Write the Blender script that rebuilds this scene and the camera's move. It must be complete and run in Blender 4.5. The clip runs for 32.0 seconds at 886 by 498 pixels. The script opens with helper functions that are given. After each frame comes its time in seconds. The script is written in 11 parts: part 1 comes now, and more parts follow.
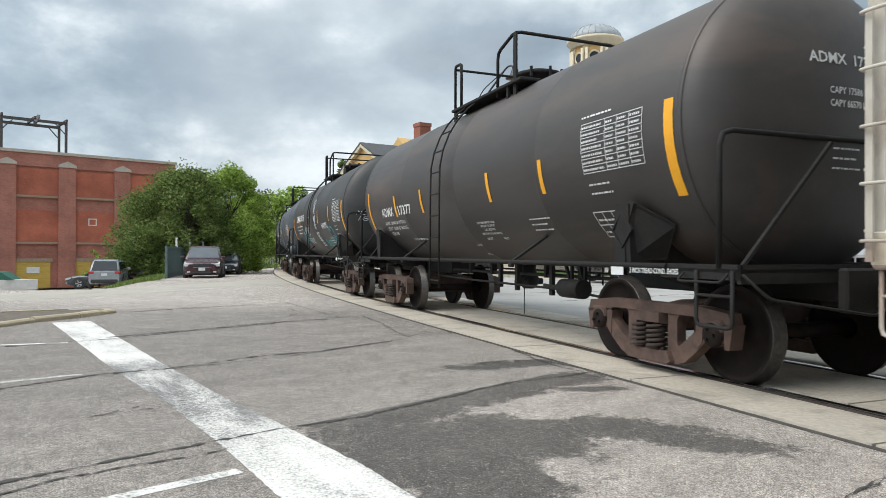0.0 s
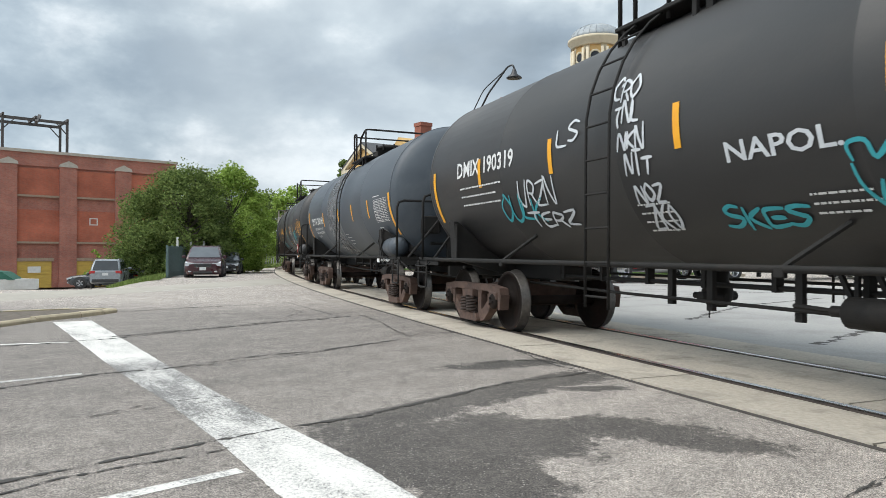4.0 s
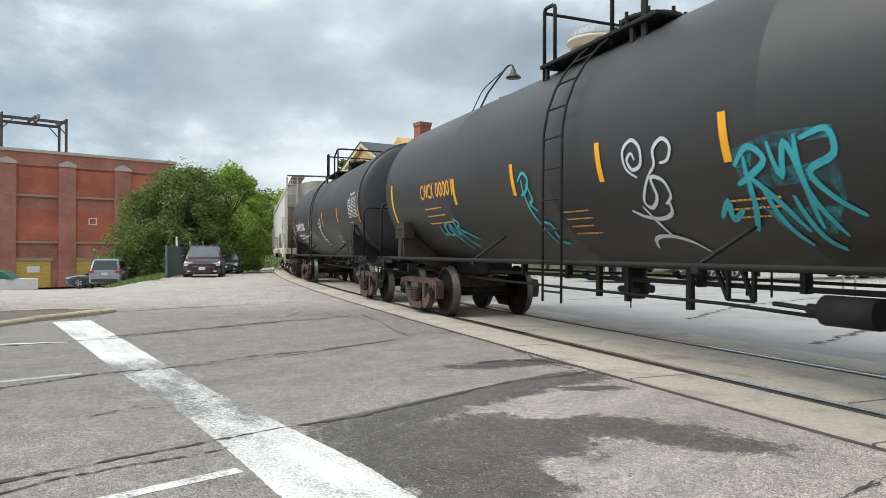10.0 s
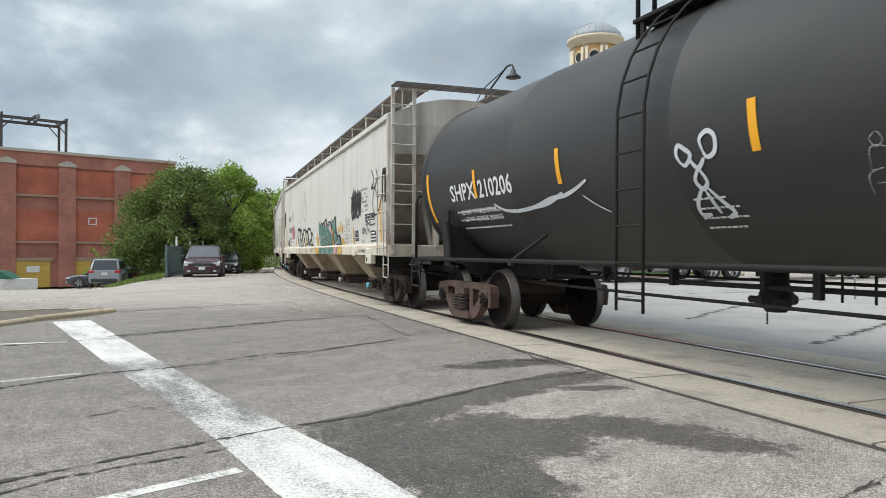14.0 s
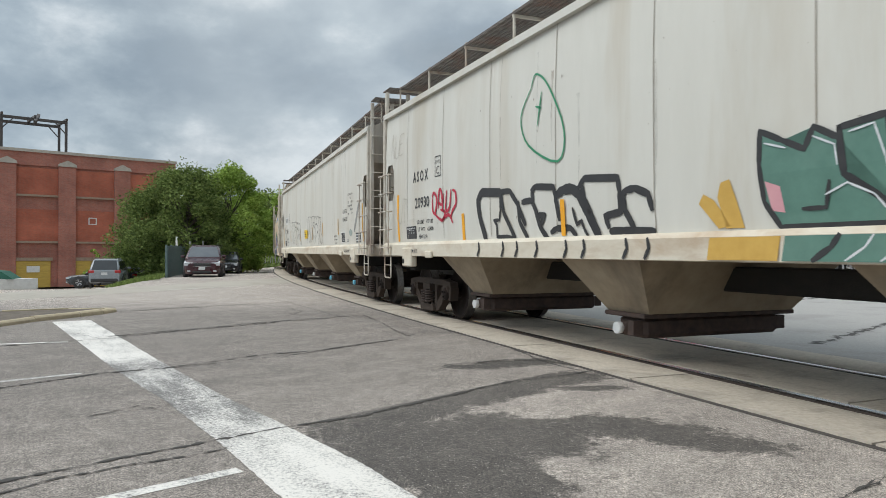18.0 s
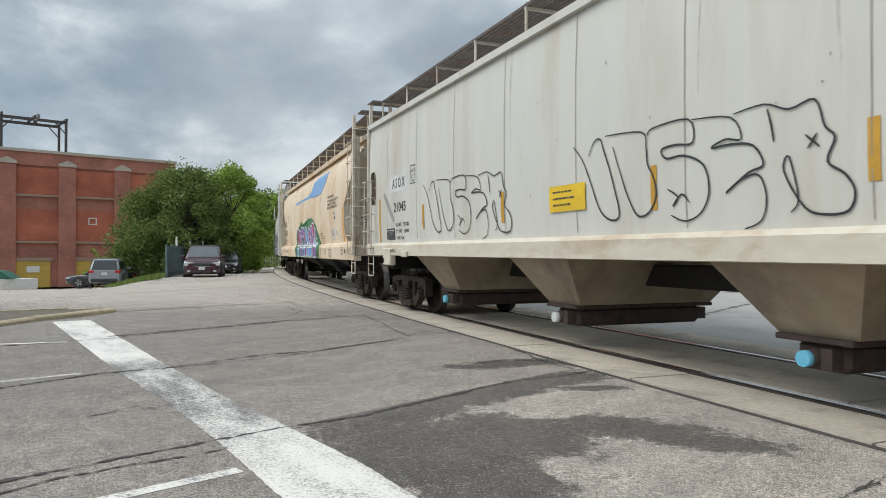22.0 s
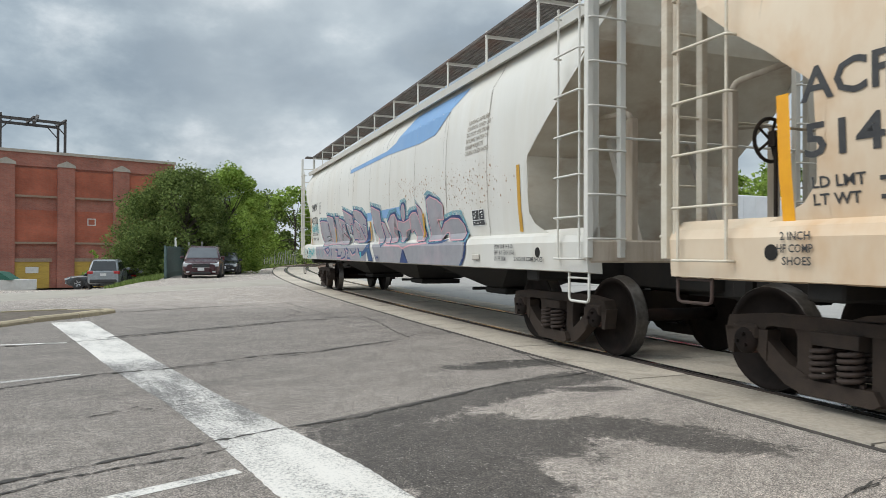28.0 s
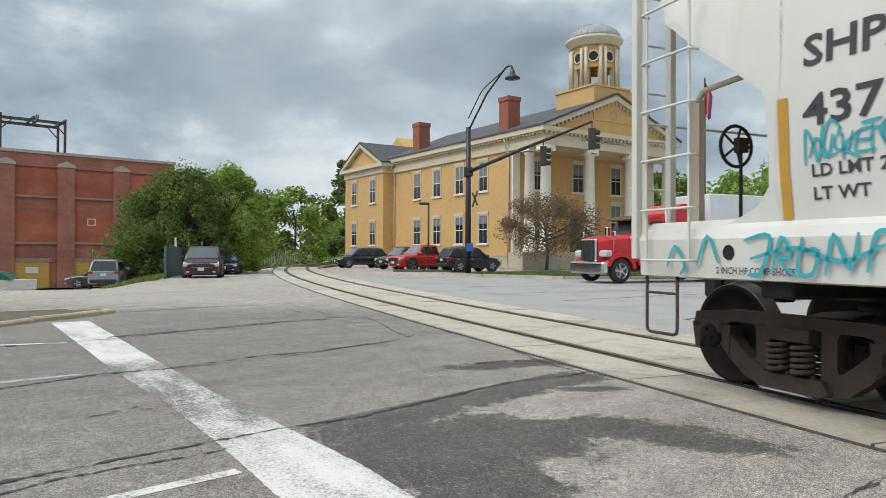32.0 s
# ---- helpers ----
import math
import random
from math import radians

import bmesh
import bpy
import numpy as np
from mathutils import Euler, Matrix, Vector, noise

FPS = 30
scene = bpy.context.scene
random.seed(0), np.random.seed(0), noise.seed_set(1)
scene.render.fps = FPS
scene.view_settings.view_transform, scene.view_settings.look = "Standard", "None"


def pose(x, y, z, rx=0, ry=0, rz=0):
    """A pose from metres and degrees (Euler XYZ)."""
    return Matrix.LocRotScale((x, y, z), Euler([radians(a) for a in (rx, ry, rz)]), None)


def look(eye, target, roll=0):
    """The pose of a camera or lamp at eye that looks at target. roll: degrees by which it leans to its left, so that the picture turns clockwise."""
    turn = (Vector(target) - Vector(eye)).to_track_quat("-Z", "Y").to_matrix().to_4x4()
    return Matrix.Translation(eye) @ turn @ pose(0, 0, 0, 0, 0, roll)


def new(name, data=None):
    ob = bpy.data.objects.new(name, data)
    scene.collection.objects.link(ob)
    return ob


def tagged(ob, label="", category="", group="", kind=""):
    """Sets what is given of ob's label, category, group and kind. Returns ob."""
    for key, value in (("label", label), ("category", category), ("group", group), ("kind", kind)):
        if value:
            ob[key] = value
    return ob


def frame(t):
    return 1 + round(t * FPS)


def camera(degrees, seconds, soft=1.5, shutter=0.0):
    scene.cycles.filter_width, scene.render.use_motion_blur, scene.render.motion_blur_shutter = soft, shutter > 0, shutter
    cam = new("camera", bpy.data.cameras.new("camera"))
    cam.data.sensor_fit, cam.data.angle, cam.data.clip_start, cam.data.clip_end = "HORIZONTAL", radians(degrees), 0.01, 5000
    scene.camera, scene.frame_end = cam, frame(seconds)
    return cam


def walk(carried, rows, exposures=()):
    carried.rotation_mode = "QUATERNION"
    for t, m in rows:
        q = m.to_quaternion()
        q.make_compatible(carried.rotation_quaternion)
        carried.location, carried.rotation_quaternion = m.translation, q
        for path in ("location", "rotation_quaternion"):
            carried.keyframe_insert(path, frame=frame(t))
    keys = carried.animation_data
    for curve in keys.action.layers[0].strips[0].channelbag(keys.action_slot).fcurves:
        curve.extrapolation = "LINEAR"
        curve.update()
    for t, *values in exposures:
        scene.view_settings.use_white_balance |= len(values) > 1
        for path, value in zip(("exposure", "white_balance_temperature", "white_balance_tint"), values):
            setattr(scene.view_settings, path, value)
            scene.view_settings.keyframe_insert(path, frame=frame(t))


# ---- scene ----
# ---- camera ----
EYE = (0.0, 0.0, 1.195)
cam = camera(64.61, 32.0, soft=0.4, shutter=0.1)


def sight(yaw, nod):
    """The handheld view: yaw to the left and nod upwards in thousandths."""
    return look(EYE, (EYE[0] - 0.1 * yaw, EYE[1] + 100.0, EYE[2] + 0.588 + 0.1 * nod), 0.215)


walk(cam, [(t, sight(a, b)) for t, a, b in (
    (0, 1.2, 0), (1, 1.2, -0.2), (2, 1.3, -0.6), (3, 1.5, -0.3), (3.5, 2.2, -0.6), (5.5, 2.5, -0.4), (6, 2.5, -0.7), (7, 3.2, -0.6),
    (8, 2.4, -0.2), (9, 1.3, -0.3), (10, 1.4, -1.0), (11, 2.2, -1.2), (12, 1.8, -1.2), (13, 2.1, -1.2), (14, 1.2, -1.2), (14.5, 0.6, -1.2),
    (16.5, 1.2, -1.2), (18, 1.3, -1.2), (19, 2.1, -1.2), (20, 1.7, -1.2), (22, 1.2, -1.2), (25.5, 1.2, -1.2), (27.5, 0.1, 0), (32, 0, 0))],
     ((0, 0.32), (12.5, 0.32), (17, 0.0), (32, 0.0)))

# ---- world: a heavy, broken overcast ----
world = bpy.data.worlds.new("overcast_sky")
scene.world = world
world.use_nodes = True


def nodes_of(tree):
    def add(kind, **inputs):
        n = tree.nodes.new(kind)
        for k, v in inputs.items():
            n.inputs[k.replace("_", " ")].default_value = v
        return n
    return add, tree.links.new


def sky():
    tree = world.node_tree
    tree.nodes.clear()
    add, link = nodes_of(tree)
    tc = add("ShaderNodeTexCoord")
    mp = add("ShaderNodeMapping")
    mp.inputs["Scale"].default_value = (1.0, 1.0, 1.7)
    mp.inputs["Location"].default_value = (0.35, 0.9, 0.12)
    link(tc.outputs["Generated"], mp.inputs["Vector"])
    big = add("ShaderNodeTexNoise", Scale=2.6, Detail=7.0, Roughness=0.50, Distortion=0.15)
    link(mp.outputs[0], big.inputs["Vector"])
    fine = add("ShaderNodeTexNoise", Scale=9.0, Detail=6.0, Roughness=0.6)
    link(mp.outputs[0], fine.inputs["Vector"])
    mixf = add("ShaderNodeMath")
    mixf.operation = "MULTIPLY_ADD"
    mixf.inputs[1].default_value = 0.22
    link(fine.outputs["Fac"], mixf.inputs[0])
    link(big.outputs["Fac"], mixf.inputs[2])
    ramp = add("ShaderNodeValToRGB")
    link(mixf.outputs[0], ramp.inputs[0])
    e = ramp.color_ramp.elements
    e[0].position, e[0].color = 0.42, (0.225, 0.290, 0.352, 1)
    e[1].position, e[1].color = 0.76, (1.05, 1.11, 1.14, 1)
    m = e.new(0.56)
    m.color = (0.375, 0.46, 0.54, 1)
    m = e.new(0.66)
    m.color = (0.60, 0.695, 0.76, 1)
    # brighter towards the horizon
    sep = add("ShaderNodeSeparateXYZ")
    link(tc.outputs["Generated"], sep.inputs[0])
    low = add("ShaderNodeMapRange")
    low.inputs["From Min"].default_value = 0.02
    low.inputs["From Max"].default_value = 0.13
    low.inputs["To Min"].default_value = 0.5
    low.inputs["To Max"].default_value = 0.0
    link(sep.outputs["Z"], low.inputs["Value"])
    # the cloud breaks up over the end of the line
    gap = add("ShaderNodeVectorMath")
    gap.operation = "DOT_PRODUCT"
    gap.inputs[1].default_value = (-0.19, 0.982, 0.0)
    link(tc.outputs["Generated"], gap.inputs[0])
    gapr = add("ShaderNodeMapRange")
    gapr.interpolation_type = "SMOOTHSTEP"
    gapr.inputs["From Min"].default_value, gapr.inputs["From Max"].default_value = 0.90, 0.99
    gapr.inputs["To Min"].default_value, gapr.inputs["To Max"].default_value = 0.25, 1.45
    link(gap.outputs["Value"], gapr.inputs["Value"])
    lowm = add("ShaderNodeMath")
    lowm.operation, lowm.use_clamp = "MULTIPLY", True
    link(low.outputs[0], lowm.inputs[0])
    link(gapr.outputs[0], lowm.inputs[1])
    pale = add("ShaderNodeMix")
    pale.data_type = "RGBA"
    pale.inputs["B"].default_value = (0.84, 0.91, 0.95, 1)
    link(lowm.outputs[0], pale.inputs["Factor"])
    link(ramp.outputs[0], pale.inputs["A"])
    # a slate bank of cloud over the warehouse, a thinner veil above the end of the line
    def towards(direction, lo, hi, strength, tint, below):
        d = add("ShaderNodeVectorMath")
        d.operation = "DOT_PRODUCT"
        d.inputs[1].default_value = Vector(direction).normalized()
        link(tc.outputs["Generated"], d.inputs[0])
        r = add("ShaderNodeMapRange")
        r.interpolation_type = "SMOOTHSTEP"
        r.inputs["From Min"].default_value, r.inputs["From Max"].default_value = lo, hi
        r.inputs["To Min"].default_value, r.inputs["To Max"].default_value = 0.0, strength
        link(d.outputs["Value"], r.inputs["Value"])
        g = add("ShaderNodeMapRange")
        g.inputs["From Min"].default_value, g.inputs["From Max"].default_value = 0.36, 0.66
        g.inputs["To Min"].default_value, g.inputs["To Max"].default_value = 1.15, 0.45
        link(fine.outputs["Fac"], g.inputs["Value"])
        f = add("ShaderNodeMath")
        f.operation, f.use_clamp = "MULTIPLY", True
        link(r.outputs[0], f.inputs[0])
        link(g.outputs[0], f.inputs[1])
        mix = add("ShaderNodeMix")
        mix.data_type = "RGBA"
        mix.inputs["B"].default_value = tint
        link(f.outputs[0], mix.inputs["Factor"])
        link(below, mix.inputs["A"])
        return mix.outputs["Result"]
    clouds = towards((-0.47, 0.87, 0.15), 0.925, 0.985, 0.45, (0.27, 0.345, 0.415, 1), pale.outputs["Result"])
    clouds = towards((-0.14, 0.945, 0.32), 0.95, 0.995, 0.30, (0.80, 0.88, 0.93, 1), clouds)
    air = add("ShaderNodeTexSky")
    air.sky_type, air.sun_disc = "NISHITA", False
    air.sun_elevation, air.sun_rotation = radians(58), radians(150)
    both = add("ShaderNodeMix")
    both.data_type = "RGBA"
    both.inputs["Factor"].default_value = 0.94
    dim = add("ShaderNodeMix")
    dim.data_type, dim.blend_type = "RGBA", "MULTIPLY"
    dim.inputs["Factor"].default_value = 1.0
    dim.inputs["B"].default_value = (0.1, 0.1, 0.1, 1)
    link(air.outputs[0], dim.inputs["A"])
    link(dim.outputs["Result"], both.inputs["A"])
    link(clouds, both.inputs["B"])
    # an overcast sky is brighter overhead than along the horizon
    high = add("ShaderNodeMapRange")
    high.interpolation_type = "SMOOTHSTEP"
    high.inputs["From Min"].default_value = 0.36
    high.inputs["From Max"].default_value = 0.95
    high.inputs["To Min"].default_value = 0.84
    high.inputs["To Max"].default_value = 1.45
    link(sep.outputs["Z"], high.inputs["Value"])
    bg = add("ShaderNodeBackground", Strength=1.0)
    side = add("ShaderNodeVectorMath")
    side.operation = "DOT_PRODUCT"
    side.inputs[1].default_value = (-0.83, -0.56, 0.0)
    link(tc.outputs["Generated"], side.inputs[0])
    warm = add("ShaderNodeMapRange")
    warm.interpolation_type = "SMOOTHSTEP"
    warm.inputs["From Min"].default_value, warm.inputs["From Max"].default_value = -0.35, 1.0
    warm.inputs["To Min"].default_value, warm.inputs["To Max"].default_value = 1.0, 2.0
    link(side.outputs["Value"], warm.inputs["Value"])
    power = add("ShaderNodeMath")
    power.operation = "MULTIPLY"
    link(high.outputs[0], power.inputs[0])
    link(warm.outputs[0], power.inputs[1])
    link(power.outputs[0], bg.inputs["Strength"])
    link(both.outputs["Result"], bg.inputs["Color"])
    out = add("ShaderNodeOutputWorld")
    link(bg.outputs[0], out.inputs[0])


sky()
sun = new("sun", bpy.data.lights.new("sun", "SUN"))
sun.data.energy, sun.data.angle, sun.data.color = 1.95, radians(45), (1.0, 0.945, 0.87)
sun.matrix_world = look((0, 0, 60), (40, 14, 0))

# ---- materials ----
MATS = {}


def mat(name, a, b=None, rough=0.7, metal=0.0, scale=4.0, stretch=(1, 1, 1), bump=0.0, bscale=60.0, c=None, cscale=0.6, camt=0.35, spec=0.5, coat=0.0, vary=0.0):
    """Base colour a mottled with b (grain) and c (larger stains), fine bump, rough +- a little."""
    if name in MATS:
        return MATS[name]
    m = bpy.data.materials.new(name)
    MATS[name] = m
    m.use_nodes = True
    add, link = nodes_of(m.node_tree)
    p = m.node_tree.nodes["Principled BSDF"]
    p.inputs["Roughness"].default_value, p.inputs["Metallic"].default_value = rough, metal
    p.inputs["Specular IOR Level"].default_value = spec
    p.inputs["Coat Weight"].default_value = coat
    tc = add("ShaderNodeTexCoord")
    mp = add("ShaderNodeMapping")
    mp.inputs["Scale"].default_value = stretch
    link(tc.outputs["Object"], mp.inputs["Vector"])
    b = b or tuple(x * 0.75 for x in a)
    n = add("ShaderNodeTexNoise", Scale=scale, Detail=6.0, Roughness=0.65)
    link(mp.outputs[0], n.inputs["Vector"])
    r = add("ShaderNodeMapRange")
    r.inputs["From Min"].default_value, r.inputs["From Max"].default_value = 0.3, 0.7
    link(n.outputs["Fac"], r.inputs["Value"])
    mx = add("ShaderNodeMix")
    mx.data_type = "RGBA"
    mx.inputs["A"].default_value, mx.inputs["B"].default_value = (*a, 1), (*b, 1)
    link(r.outputs[0], mx.inputs["Factor"])
    col = mx.outputs["Result"]
    if c:
        n2 = add("ShaderNodeTexNoise", Scale=cscale, Detail=5.0, Roughness=0.6, Distortion=0.4)
        link(mp.outputs[0], n2.inputs["Vector"])
        r2 = add("ShaderNodeMapRange")
        r2.inputs["From Min"].default_value, r2.inputs["From Max"].default_value = 0.5, 0.72
        r2.inputs["To Max"].default_value = camt
        link(n2.outputs["Fac"], r2.inputs["Value"])
        m2 = add("ShaderNodeMix")
        m2.data_type = "RGBA"
        m2.inputs["B"].default_value = (*c, 1)
        link(r2.outputs[0], m2.inputs["Factor"])
        link(col, m2.inputs["A"])
        col = m2.outputs["Result"]
    if vary:
        oi = add("ShaderNodeObjectInfo")
        hv = add("ShaderNodeHueSaturation")
        rv = add("ShaderNodeMapRange")
        rv.inputs["To Min"].default_value, rv.inputs["To Max"].default_value = 1 - vary, 1 + vary
        link(oi.outputs["Random"], rv.inputs["Value"])
        link(rv.outputs[0], hv.inputs["Value"])
        link(col, hv.inputs["Color"])
        col = hv.outputs["Color"]
    link(col, p.inputs["Base Color"])
    rr = add("ShaderNodeMapRange")
    rr.inputs["To Min"].default_value, rr.inputs["To Max"].default_value = max(0.02, rough - 0.12), min(1, rough + 0.12)
    link(n.outputs["Fac"], rr.inputs["Value"])
    link(rr.outputs[0], p.inputs["Roughness"])
    if bump:
        bn = add("ShaderNodeTexNoise", Scale=bscale, Detail=4.0)
        link(tc.outputs["Object"], bn.inputs["Vector"])
        bp = add("ShaderNodeBump", Strength=bump, Distance=0.01)
        link(bn.outputs["Fac"], bp.inputs["Height"])
        link(bp.outputs[0], p.inputs["Normal"])
    return m


# ---- geometry helpers ----
def bm_new():
    return bmesh.new()


def box(bm, x0, x1, y0, y1, z0, z1, m=None):
    vs = [bm.verts.new((x, y, z)) for x in (x0, x1) for y in (y0, y1) for z in (z0, z1)]
    if m is not None:
        for v in vs:
            v.co = m @ v.co
    for q in ((0, 1, 3, 2), (4, 6, 7, 5), (0, 4, 5, 1), (2, 3, 7, 6), (0, 2, 6, 4), (1, 5, 7, 3)):
        bm.faces.new([vs[i] for i in q])
    return vs


def bbox(bm, x0, x1, y0, y1, z0, z1, r=0.02, m=None):
    """A box with chamfered edges."""
    t = bmesh.new()
    box(t, x0, x1, y0, y1, z0, z1)
    bmesh.ops.bevel(t, geom=t.edges[:], offset=r, segments=1, affect="EDGES")
    join(bm, t, m)


def join(bm, t, m=None):
    idx = {}
    for v in t.verts:
        idx[v] = bm.verts.new(m @ v.co if m is not None else v.co)
    for f in t.faces:
        try:
            g = bm.faces.new([idx[v] for v in f.verts])
            g.smooth = f.smooth
        except ValueError:
            pass
    t.free()


def rod(bm, p, q, r, n=8, r2=None, caps=True):
    """A round bar from p to q."""
    p, q = Vector(p), Vector(q)
    d = (q - p)
    if d.length < 1e-6:
        return
    a = d.normalized().orthogonal().normalized()
    b = d.normalized().cross(a)
    r2 = r if r2 is None else r2
    A, B = [], []
    for i in range(n):
        w = 2 * math.pi * (i + 0.5) / n
        o = a * math.cos(w) + b * math.sin(w)
        A.append(bm.verts.new(p + o * r))
        B.append(bm.verts.new(q + o * r2))
    for i in range(n):
        f = bm.faces.new((A[i], A[(i + 1) % n], B[(i + 1) % n], B[i]))
        f.smooth = n > 6
    if caps:
        bm.faces.new(A[::-1])
        bm.faces.new(B)


def pipe(bm, pts, r, n=6):
    """One connected tube swept along points."""
    P = [Vector(p) for p in pts]
    P = [p for i, p in enumerate(P) if i == 0 or (p - P[i - 1]).length > 1e-6]
    if len(P) < 2:
        return
    side, rings = None, []
    for i, p in enumerate(P):
        d = (P[min(i + 1, len(P) - 1)] - P[max(i - 1, 0)]).normalized()
        if d.length < 1e-6:
            d = (P[i] - P[i - 1]).normalized()
        if side is None:
            side = d.orthogonal().normalized()
        side = (side - d * side.dot(d)).normalized()
        up = d.cross(side)
        rings.append([bm.verts.new(p + (side * math.cos(2 * math.pi * k / n) + up * math.sin(2 * math.pi * k / n)) * r) for k in range(n)])
    for a, b in zip(rings, rings[1:]):
        for k in range(n):
            bm.faces.new((a[k], a[(k + 1) % n], b[(k + 1) % n], b[k])).smooth = True
    bm.faces.new(rings[0][::-1])
    bm.faces.new(rings[-1])


def bent(bm, pts, r, n=6, cut=0.12):
    """A pipe whose corners are rounded off."""
    P = [Vector(p) for p in pts]
    out = [P[0]]
    for a, b, c in zip(P, P[1:], P[2:]):
        k1 = min(cut, (a - b).length * 0.45)
        k2 = min(cut, (c - b).length * 0.45)
        u, w = b + (a - b).normalized() * k1, b + (c - b).normalized() * k2
        out += [u, u * 0.25 + b * 0.5 + w * 0.25, w]
    pipe(bm, out + [P[-1]], r, n)


def prism(bm, poly, lo, hi, axis="y", m=None):
    """A polygon in the two other axes, drawn out from lo to hi along the axis."""
    def at(p, w):
        v = {"x": (w, p[0], p[1]), "y": (p[0], w, p[1]), "z": (p[0], p[1], w)}[axis]
        return m @ Vector(v) if m is not None else Vector(v)
    A = [bm.verts.new(at(p, lo)) for p in poly]
    B = [bm.verts.new(at(p, hi)) for p in poly]
    n = len(poly)
    for i in range(n):
        bm.faces.new((A[i], A[(i + 1) % n], B[(i + 1) % n], B[i]))
    bm.faces.new(A[::-1])
    bm.faces.new(B)


def lathe(bm, prof, n=24, m=None, caps=True):
    """Radius and height pairs turned round z."""
    m = m or Matrix()
    rings = []
    for r, z in prof:
        rings.append([bm.verts.new(m @ Vector((r * math.cos(2 * math.pi * i / n), r * math.sin(2 * math.pi * i / n), z))) for i in range(n)])
    for a, b in zip(rings, rings[1:]):
        for i in range(n):
            f = bm.faces.new((a[i], a[(i + 1) % n], b[(i + 1) % n], b[i]))
            f.smooth = True
    if caps:
        bm.faces.new(rings[0][::-1])
        bm.faces.new(rings[-1])


def mesh_of(bm, name, material):
    bmesh.ops.recalc_face_normals(bm, faces=bm.faces[:])
    me = bpy.data.meshes.new(name)
    bm.to_mesh(me)
    bm.free()
    for k in (material if isinstance(material, (list, tuple)) else [material]):
        me.materials.append(k)
    return me


def part(name, bm, material, parent, label=""):
    ob = new(name, mesh_of(bm, name, material))
    ob.parent = parent
    if label:
        ob["label"] = label
    return ob


def part_at(name, me, parent, m=None, label=""):
    """A part on a shared mesh."""
    ob = new(name, me)
    ob.parent = parent
    if m is not None:
        ob.matrix_basis = m
    if label:
        ob["label"] = label
    return ob


def thing(name, label, category, m=None, group="", kind=""):
    ob = new(name)
    ob.empty_display_size = 0.2
    if m is not None:
        ob.matrix_basis = m
    return tagged(ob, label, category, group, kind)


def solo(name, bm, material, label, category, m=None, group="", kind=""):
    ob = new(name, mesh_of(bm, name, material))
    if m is not None:
        ob.matrix_basis = m
    return tagged(ob, label, category, group, kind)


# ---- the railway line: one curve of gauge 1.435 m ----
def line_table():
    knots = ((8, -0.0022), (22, -0.00362), (40, -0.00415), (56, -0.00608), (70, -0.01186), (84, -0.01176), (240, -0.0117))
    ds = 0.05
    S = np.arange(-200, 260, ds)
    k = np.interp(S, [a for a, _ in knots], [b for _, b in knots])
    k[S < -4] = 0.0
    th = np.cumsum(k) * ds
    i0 = int(round(200 / ds))
    th = th - th[i0] + 1.97184
    x = np.cumsum(np.cos(th)) * ds
    y = np.cumsum(np.sin(th)) * ds
    return S, x - x[i0] + 5.9417, y - y[i0] + 0.91487, th


LINE = line_table()


def on_line(s, lat=0.0, z=0.0):
    """A point s metres up the line, lat metres towards the viewer's side."""
    t = np.interp(s, LINE[0], LINE[3])
    return Vector((np.interp(s, LINE[0], LINE[1]) - lat * math.sin(t), np.interp(s, LINE[0], LINE[2]) + lat * math.cos(t), z))


def heading(s):
    return float(np.interp(s, LINE[0], LINE[3]))


SPEED = ((0, 5, 9, 13, 17, 21, 25, 29, 32.0), (4.42, 4.37, 4.36, 4.46, 4.51, 4.56, 4.69, 4.72, 4.78))
_tt = np.arange(0, 32.001, 0.05)
_vv = np.interp(_tt, *SPEED)
_dd = np.concatenate([[0], np.cumsum((_vv[1:] + _vv[:-1]) * 0.025)])


def gone(t):
    """How far the train has rolled by t seconds."""
    return float(np.interp(t, _tt, _dd))
